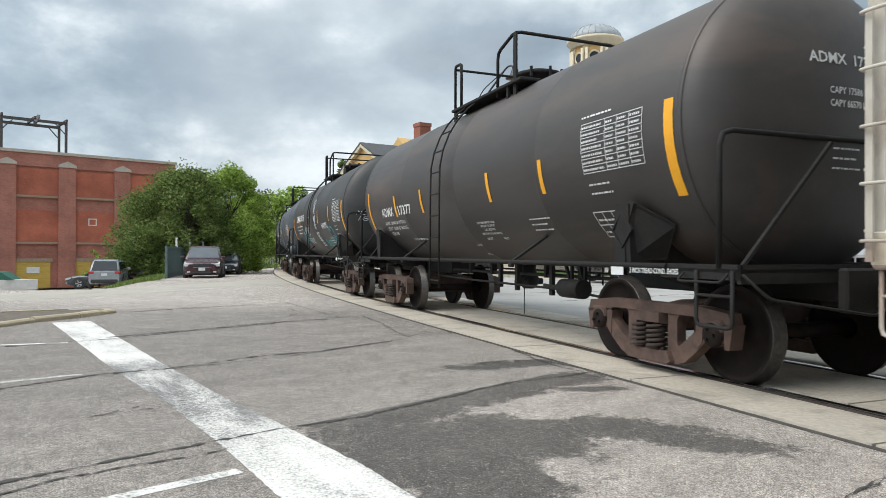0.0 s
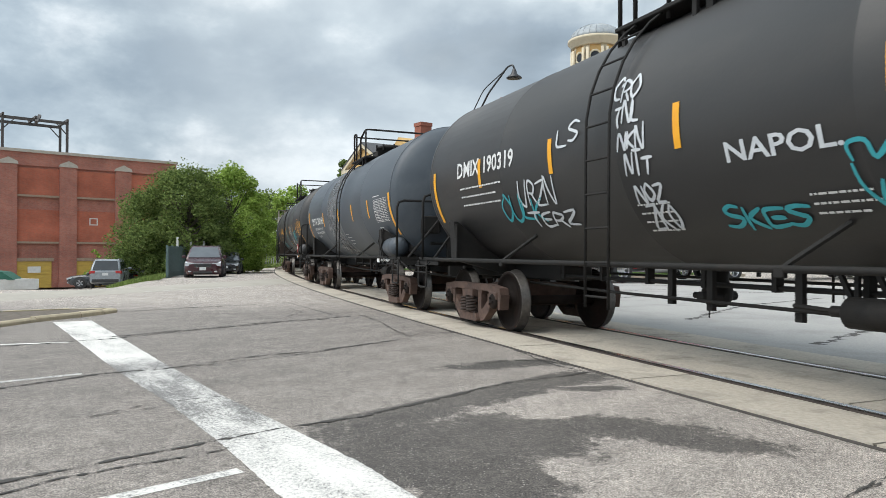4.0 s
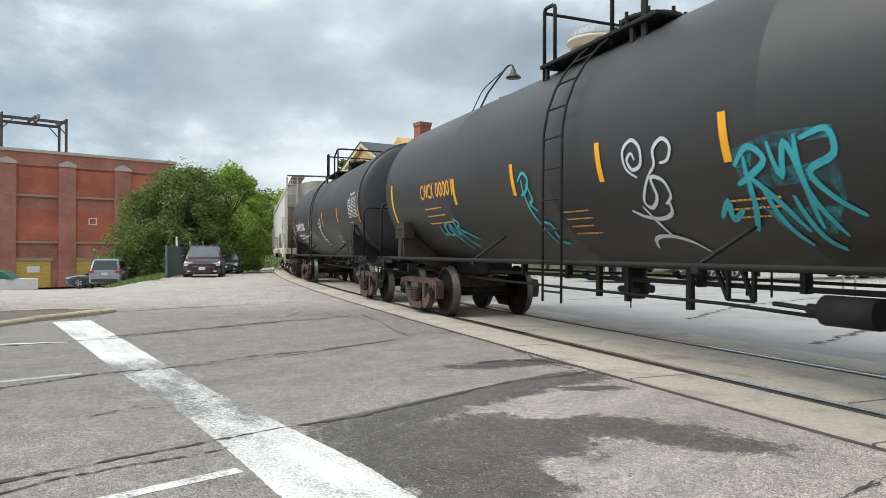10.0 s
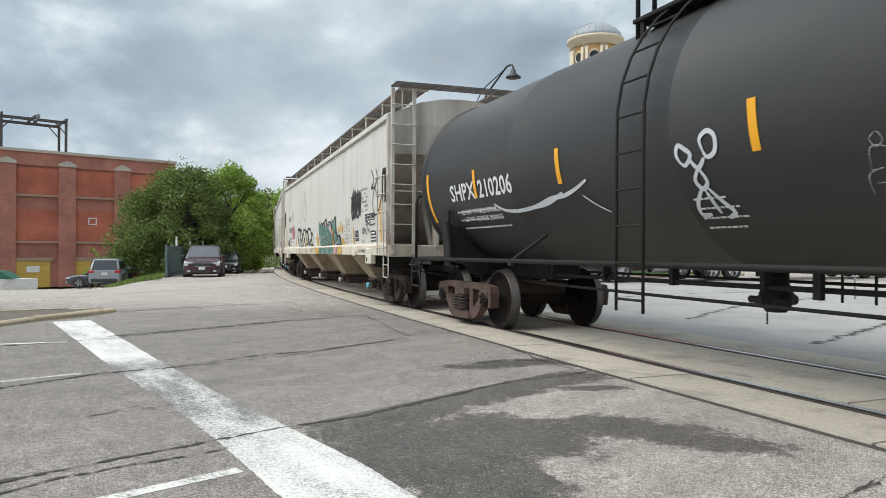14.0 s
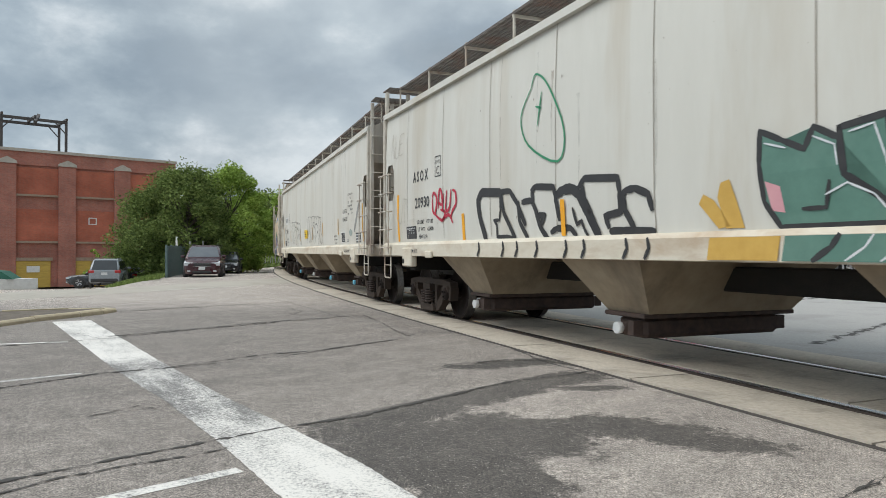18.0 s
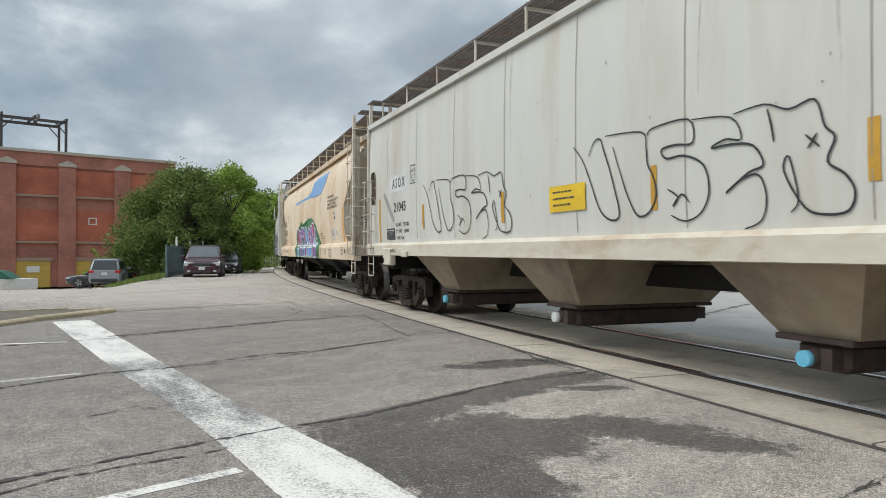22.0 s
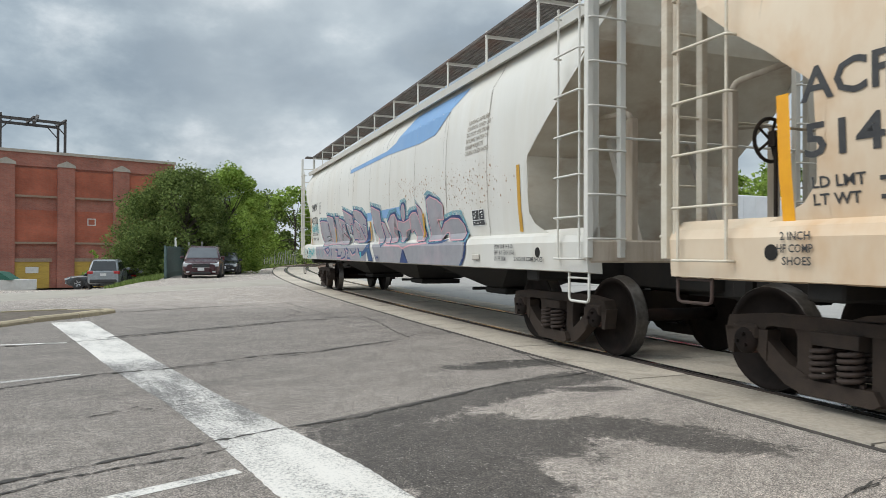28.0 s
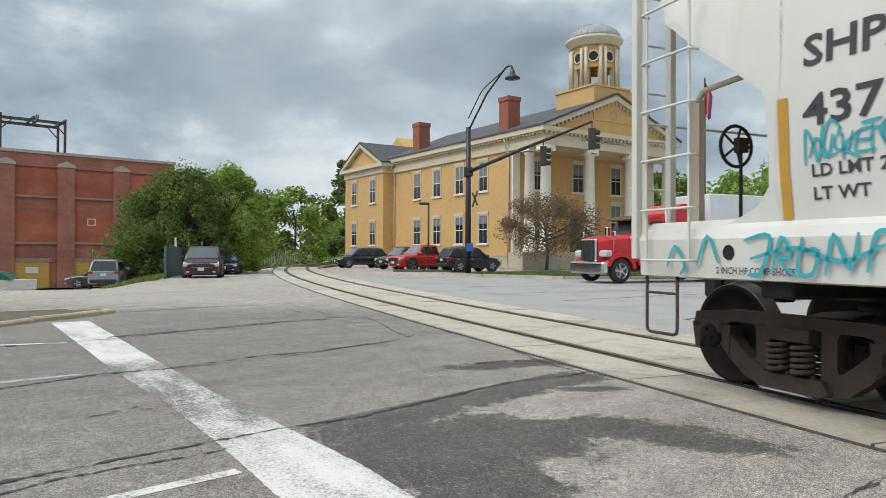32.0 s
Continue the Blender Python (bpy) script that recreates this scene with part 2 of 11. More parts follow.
# ---- ground, road and railway bed ----
def asphalt():
    m = bpy.data.materials.new("worn_asphalt")
    m.use_nodes = True
    add, link = nodes_of(m.node_tree)
    p = m.node_tree.nodes["Principled BSDF"]
    tc = add("ShaderNodeTexCoord")
    obj = tc.outputs["Object"]

    def noise(scale, detail, rough, distort=0.0):
        n = add("ShaderNodeTexNoise", Scale=scale, Detail=detail, Roughness=rough, Distortion=distort)
        link(obj, n.inputs["Vector"])
        return n.outputs["Fac"]

    def spread(value, a, b, lo, hi):
        r = add("ShaderNodeMapRange")
        r.inputs["From Min"].default_value, r.inputs["From Max"].default_value = a, b
        r.inputs["To Min"].default_value, r.inputs["To Max"].default_value = lo, hi
        link(value, r.inputs["Value"])
        return r.outputs[0]

    def sums(kind, a, b, c=None):
        n = add("ShaderNodeMath")
        n.operation = kind
        for i, v in enumerate((a, b, c)):
            if v is None:
                continue
            if isinstance(v, (int, float)):
                n.inputs[i].default_value = v
            else:
                link(v, n.inputs[i])
        return n.outputs[0]

    def blob(x, y, rx, ry, turn):
        """1 at the middle of an oval, 0 on its rim, negative outside."""
        o = add("ShaderNodeVectorMath")
        o.operation = "SUBTRACT"
        o.inputs[1].default_value = (x, y, 0)
        link(obj, o.inputs[0])
        g = add("ShaderNodeMapping")
        g.inputs["Rotation"].default_value = (0, 0, -turn)
        link(o.outputs[0], g.inputs["Vector"])
        h = add("ShaderNodeVectorMath")
        h.operation = "MULTIPLY"
        h.inputs[1].default_value = (1 / rx, 1 / ry, 0)
        link(g.outputs[0], h.inputs[0])
        ln = add("ShaderNodeVectorMath")
        ln.operation = "LENGTH"
        link(h.outputs[0], ln.inputs[0])
        return sums("SUBTRACT", 1.0, ln.outputs["Value"])
    agg = noise(95.0, 4.0, 0.85)
    ramp = add("ShaderNodeValToRGB")
    e = ramp.color_ramp.elements
    e[0].position, e[0].color = 0.38, (0.036, 0.0305, 0.0265, 1)
    e[1].position, e[1].color = 0.64, (0.50, 0.440, 0.384, 1)
    k = e.new(0.5)
    k.color = (0.205, 0.180, 0.158, 1)
    link(agg, ramp.inputs[0])
    # single stones that stand out of the grain
    vor = add("ShaderNodeTexVoronoi", Scale=75.0)
    link(obj, vor.inputs["Vector"])
    sep = add("ShaderNodeSeparateColor")
    link(vor.outputs["Color"], sep.inputs[0])
    stones = sums("MULTIPLY", spread(sep.outputs[0], 0.89, 0.92, 0.0, 1.0), spread(vor.outputs["Distance"], 0.30, 0.42, 1.0, 0.0))
    coarse = sums("MULTIPLY", spread(noise(24.0, 4.0, 0.8), 0.32, 0.68, 0.64, 1.36), spread(noise(9.0, 3.0, 0.7), 0.32, 0.68, 0.90, 1.10))
    level = sums("MULTIPLY", spread(noise(2.2, 6.0, 0.6), 0.3, 0.7, 0.84, 1.14), spread(noise(0.16, 4.0, 0.55), 0.3, 0.7, 0.86, 1.14))
    level = sums("MULTIPLY", level, coarse)
    # tyre-polished streaks along the street
    streak = add("ShaderNodeMapping")
    streak.inputs["Rotation"].default_value = (0, 0, -0.8)
    link(obj, streak.inputs["Vector"])
    pull = add("ShaderNodeVectorMath")
    pull.operation = "MULTIPLY"
    pull.inputs[1].default_value = (0.25, 2.6, 1)
    link(streak.outputs[0], pull.inputs[0])
    sn = add("ShaderNodeTexNoise", Scale=1.1, Detail=4.0, Roughness=0.6)
    link(pull.outputs[0], sn.inputs["Vector"])
    level = sums("MULTIPLY", level, spread(sn.outputs["Fac"], 0.3, 0.7, 0.88, 1.12))
    # paler with distance along y: one ramp before the island, one beyond it
    axis = add("ShaderNodeSeparateXYZ")
    link(obj, axis.inputs[0])
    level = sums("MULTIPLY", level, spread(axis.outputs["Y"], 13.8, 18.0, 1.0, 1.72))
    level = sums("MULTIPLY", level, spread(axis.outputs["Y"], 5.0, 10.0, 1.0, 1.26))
    # a paler paving on the railway's side of the long seam
    so = add("ShaderNodeVectorMath")
    so.operation = "SUBTRACT"
    so.inputs[1].default_value = (-1.11, 4.87, 0)
    link(obj, so.inputs[0])
    seam = add("ShaderNodeVectorMath")
    seam.operation = "DOT_PRODUCT"
    seam.inputs[1].default_value = (0.72, -0.69, 0)
    link(so.outputs[0], seam.inputs[0])
    so2 = add("ShaderNodeVectorMath")
    so2.operation = "SUBTRACT"
    so2.inputs[1].default_value = (-1.4, 4.7, 0)
    link(obj, so2.inputs[0])
    over = add("ShaderNodeVectorMath")
    over.operation = "DOT_PRODUCT"
    over.inputs[1].default_value = (0.83, 0.56, 0)
    link(so2.outputs[0], over.inputs[0])
    inner = spread(seam.outputs["Value"], -0.03, 0.03, 0.0, 1.0)
    level = sums("MULTIPLY", level, sums("ADD", spread(seam.outputs["Value"], -3.2, -0.1, 0.76, 1.10), sums("MULTIPLY", sums("MULTIPLY", inner, spread(over.outputs["Value"], -0.1, 0.1, 0.0, 1.0)), 0.34)))
    # dark worn and damp blotches with crisp, crumbling rims
    ragged = sums("ADD", sums("MULTIPLY_ADD", noise(3.2, 10.0, 0.75, 0.6), 2.8, -1.4), sums("MULTIPLY_ADD", noise(11.0, 10.0, 0.9, 0.4), 5.0, -2.5))
    dark = blob(-0.10, 4.35, 0.80, 0.95, 0.75)
    for o in ((-0.35, 5.35, 0.85, 0.42, 0.85), (0.35, 6.15, 1.0, 0.42, 0.78), (1.15, 6.85, 0.62, 0.34, 0.6), (0.45, 4.75, 0.60, 0.75, 0.5), (1.18, 4.95, 0.80, 0.32, -0.25), (1.75, 4.55, 0.50, 0.22, -0.35), (0.25, 3.75, 0.50, 0.45, 0.6), (1.35, 6.35, 0.35, 0.14, 0.2)):
        dark = sums("MAXIMUM", dark, blob(*o))
    pale = blob(0.80, 5.42, 0.30, 0.20, 0.55)
    for o in ((0.95, 5.95, 0.40, 0.14, 0.5), (0.72, 3.95, 0.14, 0.26, 0.3)):
        pale = sums("MAXIMUM", pale, blob(*o))
    field = sums("SUBTRACT", dark, sums("MULTIPLY", sums("MAXIMUM", sums("ADD", pale, 0.30), 0.0), 1.1))
    damp = sums("MULTIPLY", inner, spread(sums("ADD", field, sums("MULTIPLY", ragged, 0.62)), -0.10, 0.16, 0.0, 1.0))
    other = spread(sums("ADD", blob(0.75, 7.75, 0.9, 0.24, 0.42), sums("MULTIPLY", ragged, 0.7)), 0.02, 0.12, 0.0, 1.0)
    wet = sums("MAXIMUM", damp, other)
    level = sums("MULTIPLY", level, sums("MULTIPLY_ADD", wet, -0.71, 1.0))
    vm = add("ShaderNodeVectorMath")
    vm.operation = "SCALE"
    link(ramp.outputs[0], vm.inputs[0])
    link(level, vm.inputs["Scale"])
    lit = add("ShaderNodeMix")
    lit.data_type = "RGBA"
    lit.inputs["B"].default_value = (0.38, 0.35, 0.315, 1)
    link(stones, lit.inputs["Factor"])
    link(vm.outputs[0], lit.inputs["A"])
    link(lit.outputs["Result"], p.inputs["Base Color"])
    p.inputs["Roughness"].default_value = 0.85
    bp = add("ShaderNodeBump", Strength=0.55, Distance=0.006)
    link(agg, bp.inputs["Height"])
    link(bp.outputs[0], p.inputs["Normal"])
    return m


ASPHALT = asphalt()


def ground_z(x, y):
    edge = -11.2 - 0.34 * max(0.0, min(y, 46.0) - 27.0)
    d = min(y - 22.5, edge - x)
    z = -0.03 - 0.011 * max(0.0, min(y, 60.0) - 25.0) * max(0.0, min(1.0, (-9.5 - x) / 2.5))
    if d > 0:
        z -= 1.8 * (1 - math.exp(-((d / 6.0) ** 1.5)))
    return z


def ground():
    xs = sorted(set([-3000, -1200, -500, -250, -150, -110] + [-90 + i * 2.0 for i in range(76)] + [70, 90, 120, 200, 400, 1000, 3000]))
    ys = sorted(set([-3000, -1000, -300, -120, -60, -30] + [-20 + i * 2.0 for i in range(66)] + [120, 150, 200, 300, 600, 1200, 3000]))
    verts = [(x, y, ground_z(x, y)) for y in ys for x in xs]
    n = len(xs)
    faces = [(j * n + i, j * n + i + 1, (j + 1) * n + i + 1, (j + 1) * n + i) for j in range(len(ys) - 1) for i in range(n - 1)]
    me = bpy.data.meshes.new("ground")
    me.from_pydata(verts, [], faces)
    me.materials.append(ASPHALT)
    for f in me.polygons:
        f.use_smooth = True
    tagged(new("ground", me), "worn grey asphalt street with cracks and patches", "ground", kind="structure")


ground()
# ---- kerbs, slabs, rails, paint ----
CONCRETE = mat("crossing_concrete", (0.55, 0.488, 0.402), (0.40, 0.354, 0.290), rough=0.85, scale=22, c=(0.20, 0.175, 0.145), cscale=1.8, camt=0.65, bump=0.4, bscale=110, vary=0.10)
KERB = mat("kerb_stone_ochre", (0.50, 0.415, 0.275), (0.36, 0.30, 0.205), rough=0.85, scale=9, c=(0.16, 0.14, 0.11), cscale=2.0, camt=0.5, bump=0.3, vary=0.08)
RAIL_STEEL = mat("rail_polished_steel", (0.52, 0.51, 0.50), (0.36, 0.34, 0.32), rough=0.22, metal=1.0, scale=12, stretch=(1, 1, 1))
RAIL_RUST = mat("rail_rust", (0.065, 0.045, 0.034), (0.035, 0.026, 0.021), rough=0.85, scale=12)
GREASE = mat("flangeway_dirt", (0.045, 0.04, 0.036), (0.085, 0.075, 0.065), rough=0.9, scale=8, bump=0.3)
SOIL = mat("island_soil", (0.16, 0.13, 0.10), (0.08, 0.065, 0.05), rough=0.95, scale=8, bump=0.5, bscale=40)
TAR = mat("crack_tar", (0.036, 0.032, 0.028), (0.075, 0.068, 0.060), rough=0.85, scale=20)
GRASS_M = mat("grass_blades", (0.10, 0.19, 0.035), (0.06, 0.12, 0.025), rough=0.8, scale=3, c=(0.17, 0.20, 0.06), cscale=0.5)


def line_paint():
    """White road paint, worn through to the asphalt in scuffs along the line and in crumbs."""
    m = bpy.data.materials.new("worn_white_road_paint")
    m.use_nodes = True
    add, link = nodes_of(m.node_tree)
    p = m.node_tree.nodes["Principled BSDF"]
    tc = add("ShaderNodeTexCoord")
    mp = add("ShaderNodeMapping")
    mp.inputs["Rotation"].default_value = (0, 0, 0.97)
    link(tc.outputs["Object"], mp.inputs["Vector"])
    pull = add("ShaderNodeVectorMath")
    pull.operation = "MULTIPLY"
    pull.inputs[1].default_value = (0.7, 2.2, 1)
    link(mp.outputs[0], pull.inputs[0])
    a = add("ShaderNodeTexNoise", Scale=60.0, Detail=5.0, Roughness=0.85)
    link(tc.outputs["Object"], a.inputs["Vector"])
    b = add("ShaderNodeTexNoise", Scale=1.5, Detail=5.0, Roughness=0.55)
    link(pull.outputs[0], b.inputs["Vector"])
    # most worn in the wheel tracks half way along
    o = add("ShaderNodeVectorMath")
    o.operation = "DISTANCE"
    o.inputs[1].default_value = (-2.35, 6.2, 0)
    link(tc.outputs["Object"], o.inputs[0])
    w = add("ShaderNodeMapRange")
    w.inputs["From Min"].default_value, w.inputs["From Max"].default_value = 0.8, 2.3
    w.inputs["To Min"].default_value, w.inputs["To Max"].default_value = 0.24, 0.0
    link(o.outputs["Value"], w.inputs["Value"])
    s = add("ShaderNodeMath")
    s.operation = "MULTIPLY_ADD"
    s.inputs[1].default_value = 0.85
    link(b.outputs["Fac"], s.inputs[0])
    link(w.outputs[0], s.inputs[2])
    s2 = add("ShaderNodeMath")
    s2.operation = "MULTIPLY_ADD"
    s2.inputs[1].default_value = 2.0
    link(a.outputs["Fac"], s2.inputs[0])
    link(s.outputs[0], s2.inputs[2])
    r = add("ShaderNodeValToRGB")
    e = r.color_ramp.elements
    e[0].position, e[0].color = 0.69, (0.70, 0.67, 0.62, 1)
    e[1].position, e[1].color = 0.85, (0.14, 0.132, 0.124, 1)
    k = e.new(0.77)
    k.color = (0.47, 0.455, 0.425, 1)
    half = add("ShaderNodeMath")
    half.operation = "MULTIPLY"
    half.inputs[1].default_value = 0.5
    link(s2.outputs[0], half.inputs[0])
    link(half.outputs[0], r.inputs[0])
    link(r.outputs[0], p.inputs["Base Color"])
    p.inputs["Roughness"].default_value = 0.75
    bp = add("ShaderNodeBump", Strength=0.3, Distance=0.004)
    link(a.outputs["Fac"], bp.inputs["Height"])
    link(bp.outputs[0], p.inputs["Normal"])
    return m


PAINT = line_paint()


def ribbon(pts, w, z, name, material, label, category, rough=0.0, seed=1, kind="structure"):
    """A flat band laid on the road along points; rough: how ragged its edges are."""
    rng = random.Random(seed)
    P = [Vector((a, b, 0)) for a, b in pts]
    Q = []
    for p, q in zip(P, P[1:]):
        n = max(1, int((q - p).length / 0.045)) if rough else 1
        Q += [p.lerp(q, i / n) for i in range(n)]
    Q.append(P[-1])
    bm = bm_new()
    L, R = [], []
    wob = 0.0
    for i, p in enumerate(Q):
        d = (Q[min(i + 1, len(Q) - 1)] - Q[max(i - 1, 0)]).normalized()
        n = Vector((-d.y, d.x, 0))
        wob = wob * 0.8 + rng.uniform(-1, 1) * rough * 0.8
        ww = w / 2 * (0.10 + 1.7 * rng.random() ** 1.5 if rough else 1)
        L.append(bm.verts.new(p + n * (ww + wob) + Vector((0, 0, z))))
        R.append(bm.verts.new(p + n * (wob - ww) + Vector((0, 0, z))))
    for i in range(len(Q) - 1):
        bm.faces.new((L[i], L[i + 1], R[i + 1], R[i]))
    return solo(name, bm, material, label, category, kind=kind)


def road_paint():
    z = -0.0262
    rng = random.Random(3)
    left = [(-6.74, 12.05), (-3.40, 7.24), (-2.24, 5.68), (-1.42, 4.47), (-0.78, 3.45), (0.0, 2.2)]
    right = [(-6.24, 12.38), (-3.02, 7.60), (-1.84, 5.90), (-1.08, 4.89), (-0.47, 4.06), (0.78, 2.0)]
    bm = bm_new()
    rows = []
    for k in range(len(left) - 1):
        for i in range(40):
            f = i / 40
            a, b = (Vector((*e[k], 0)).lerp(Vector((*e[k + 1], 0)), f) for e in (left, right))
            d = (b - a).normalized()
            rows.append([bm.verts.new(q + Vector((0, 0, z))) for q in (a + d * rng.uniform(-0.006, 0.005), a.lerp(b, 0.5), b + d * rng.uniform(-0.007, 0.007))])
    for a, b in zip(rows, rows[1:]):
        bm.faces.new((a[0], a[1], b[1], b[0]))
        bm.faces.new((a[1], a[2], b[2], b[1]))
    solo("stop_line", bm, PAINT, "broad worn white stop line on asphalt", "road marking", kind="structure")
    for pts, w in ((((-8.2, 8.3), (-5.05, 9.42)), 0.10), (((-5.6, 5.26), (-3.62, 7.0)), 0.09), (((-3.0, 2.25), (-1.14, 3.93)), 0.10)):
        ribbon(pts, w, z - 0.001, "lane_line", PAINT, "thin worn white lane line on asphalt", "road marking")
    ribbon(((-9.1, 21.2), (-8.58, 22.21), (-7.81, 23.5), (-7.2, 24.7)), 0.10, z + 0.004, "edge_line", PAINT, "faint yellowish edge line at the side street", "road marking")
    # the worn concrete apron where the side street meets the road
    bm = bm_new()
    rows = []
    for i in range(41):
        f = i / 40
        a = Vector((-17.2, 13.7, 0)).lerp(Vector((-10.41, 23.98, 0)), f * 2) if f < 0.5 else Vector((-10.41, 23.98, 0)).lerp(Vector((-7.3, 33.6, 0)), f * 2 - 1)
        b = Vector((-14.6, 9.2, 0)).lerp(Vector((-5.84, 27.46, 0)), f)
        rows.append([bm.verts.new((q.x, q.y, ground_z(q.x, q.y) + 0.004)) for q in (a.lerp(b, k / 5) for k in range(6))])
    for a, b in zip(rows, rows[1:]):
        for k in range(5):
            bm.faces.new((a[k], b[k], b[k + 1], a[k + 1]))
    solo("apron", bm, mat("apron_worn_concrete", (0.42, 0.385, 0.325), (0.34, 0.31, 0.262), rough=0.85, scale=6, c=(0.27, 0.25, 0.215), cscale=0.5, camt=0.6, bump=0.15, bscale=90), "pale worn concrete apron of the side street", "paving", kind="structure")
    z = -0.0246
    cracks = (((-4.2, 1.9), (-2.34, 3.71), (-2.08, 3.97), (-1.81, 4.23), (-1.42, 4.59), (-1.11, 4.87), (-0.6, 5.26), (0.0, 5.94), (0.63, 6.64), (1.49, 7.21)),
              ((-3.2, 2.6), (-2.22, 3.53), (-2.05, 3.78), (-1.74, 4.06), (-1.52, 4.18), (-1.35, 4.39)),
              ((-2.63, 5.17), (-2.31, 5.69), (-1.88, 5.93)),
              ((-5.2, 5.2), (-3.94, 6.24), (-3.39, 7.03), (-2.91, 7.32), (-2.21, 8.24), (-1.56, 8.69), (-0.55, 9.95)),
              ((-2.85, 7.32), (-1.87, 8.2), (-0.66, 9.75)),
              ((-6.6, 8.2), (-4.62, 9.82), (-3.97, 10.87), (-3.58, 11.57), (-2.67, 12.59), (-1.57, 13.57)),
              ((-1.57, 13.57), (-1.06, 12.14), (-0.73, 10.82), (-0.5, 10.16), (-0.37, 10.6), (0.14, 10.77), (0.68, 9.79), (1.12, 7.84), (1.43, 7.21)),
              ((-1.1, 14.52), (-0.23, 12.17), (0.14, 10.61)), ((-3.2, 14.01), (-2.76, 13.52), (-1.92, 12.96)),
              ((-3.0, 13.2), (-2.9, 14.3), (-3.4, 15.3), (-4.6, 16.4)), ((-1.95, 13.2), (-3.9, 17.2), (-6.2, 20.4)), ((-9.4, 9.0), (-7.4, 13.4), (-4.2, 16.5), (-2.2, 19.8)),
              ((1.75, 3.1), (1.94, 3.46), (2.5, 3.9)))
    cracks += (((-4.78, 10.04), (-4.2, 10.74), (-3.32, 11.6), (-2.82, 12.28), (-2.1, 12.9)), ((-4.9, 9.86), (-4.4, 10.36), (-3.6, 11.2)), ((0.22, 7.73), (0.7, 7.98), (1.12, 7.96), (1.5, 7.5)), ((-2.6, 5.2), (-2.0, 5.65), (-1.86, 5.78)), ((-6.37, 14.22), (-5.42, 15.45), (-4.4, 16.2)), ((2.44, 3.87), (2.04, 3.53), (1.7, 3.2)))
    wide = (0.042, 0.018, 0.012, 0.040, 0.020, 0.044, 0.024, 0.028, 0.02, 0.025, 0.025, 0.03, 0.014, 0.05, 0.03, 0.035, 0.012, 0.06, 0.012)
    for i, c in enumerate(cracks):
        ribbon(c, wide[i], z + 0.0002 * i, "crack", TAR, "dark ragged crack in the asphalt", "crack", 0.014, 30 + i)
    rng = random.Random(77)
    for i in range(14):
        x, y = rng.uniform(-7, 0.5), rng.uniform(9.5, 19)
        a = rng.choice((0.55, 0.75, 2.2, 2.5)) + rng.uniform(-0.2, 0.2)
        pts = [(x, y)]
        for _ in range(rng.randint(3, 7)):
            a += rng.uniform(-0.4, 0.4)
            x, y = x + math.cos(a) * 0.45, y + math.sin(a) * 0.45
            pts.append((x, y))
        ribbon(pts, rng.uniform(0.008, 0.018), z - 0.0001 - 0.00005 * i, "crack", TAR, "fine branching crack in the asphalt", "crack", 0.012, 100 + i)
    far = (((4.5, 13.0), (7.0, 16.5), (10.5, 19.5)), ((3.0, 18.0), (7.0, 21.0), (13.0, 23.5)), ((2.2, 21.5), (8.0, 24.0)), ((1.0, 25.5), (5.0, 26.8), (10, 27.0)), ((5.0, 9.5), (8.0, 12.5), (12, 14.5)))
    for i, c in enumerate(far):
        ribbon(c, 0.12, z, "crack", TAR, "dark tarred seam in the asphalt", "crack", 0.05, 60 + i)


road_paint()


def island():
    """The corner of a kerbed traffic island, with bare soil on it."""
    edge = [(-22, 12.6), (-11, 12.9), (-8.46, 13.4), (-7.54, 14.05), (-6.85, 14.25), (-6.6, 14.1), (-6.62, 13.6), (-6.75, 13.0), (-7.06, 12.1), (-7.15, 11.2), (-7.8, 10.5), (-9.6, 10.1), (-22, 9.8)]
    isl = thing("traffic_island", "kerbed traffic island with ochre stones and bare soil", "traffic island", kind="structure")
    bm = bm_new()
    prism(bm, [(x - 0.12, y) for x, y in edge], -0.05, 0.035, "z")
    part("soil", bm, SOIL, isl)
    rng = random.Random(5)
    P = [Vector((a, b, 0)) for a, b in edge]
    for p, q in zip(P, P[1:]):
        n = max(1, round((q - p).length / 0.95))
        for i in range(n):
            a, b = p.lerp(q, i / n + 0.006), p.lerp(q, (i + 1) / n - 0.006)
            d = (b - a).normalized()
            w = Vector((d.y, -d.x, 0))
            bm = bm_new()
            h = 0.055 + rng.uniform(-0.012, 0.012)
            vs = []
            for c in (a, b):
                for off, z in ((-0.14, -0.05), (-0.14, h), (-0.02, h), (0.015, h - 0.03), (0.02, -0.05)):
                    vs.append(bm.verts.new(c - w * off + Vector((0, 0, z))))
            for k in range(5):
                bm.faces.new((vs[k], vs[(k + 1) % 5], vs[5 + (k + 1) % 5], vs[5 + k]))
            bm.faces.new(vs[:5][::-1])
            bm.faces.new(vs[5:])
            part("kerb_stone", bm, KERB, isl)


island()


def strip(bm, s0, s1, l0, l1, z0, z1, step=0.6, s_lean=0.0):
    """A bar that follows the line between two offsets."""
    n = max(1, int(math.ceil((s1 - s0) / step)))
    rows = []
    for i in range(n + 1):
        s = s0 + (s1 - s0) * i / n
        rows.append([bm.verts.new(on_line(s, l, z)) for l, z in ((l0, z0), (l1, z0), (l1, z1), (l0, z1))])
    for a, b in zip(rows, rows[1:]):
        for k in range(4):
            bm.faces.new((a[k], a[(k + 1) % 4], b[(k + 1) % 4], b[k]))
    bm.faces.new(rows[0])
    bm.faces.new(rows[-1][::-1])


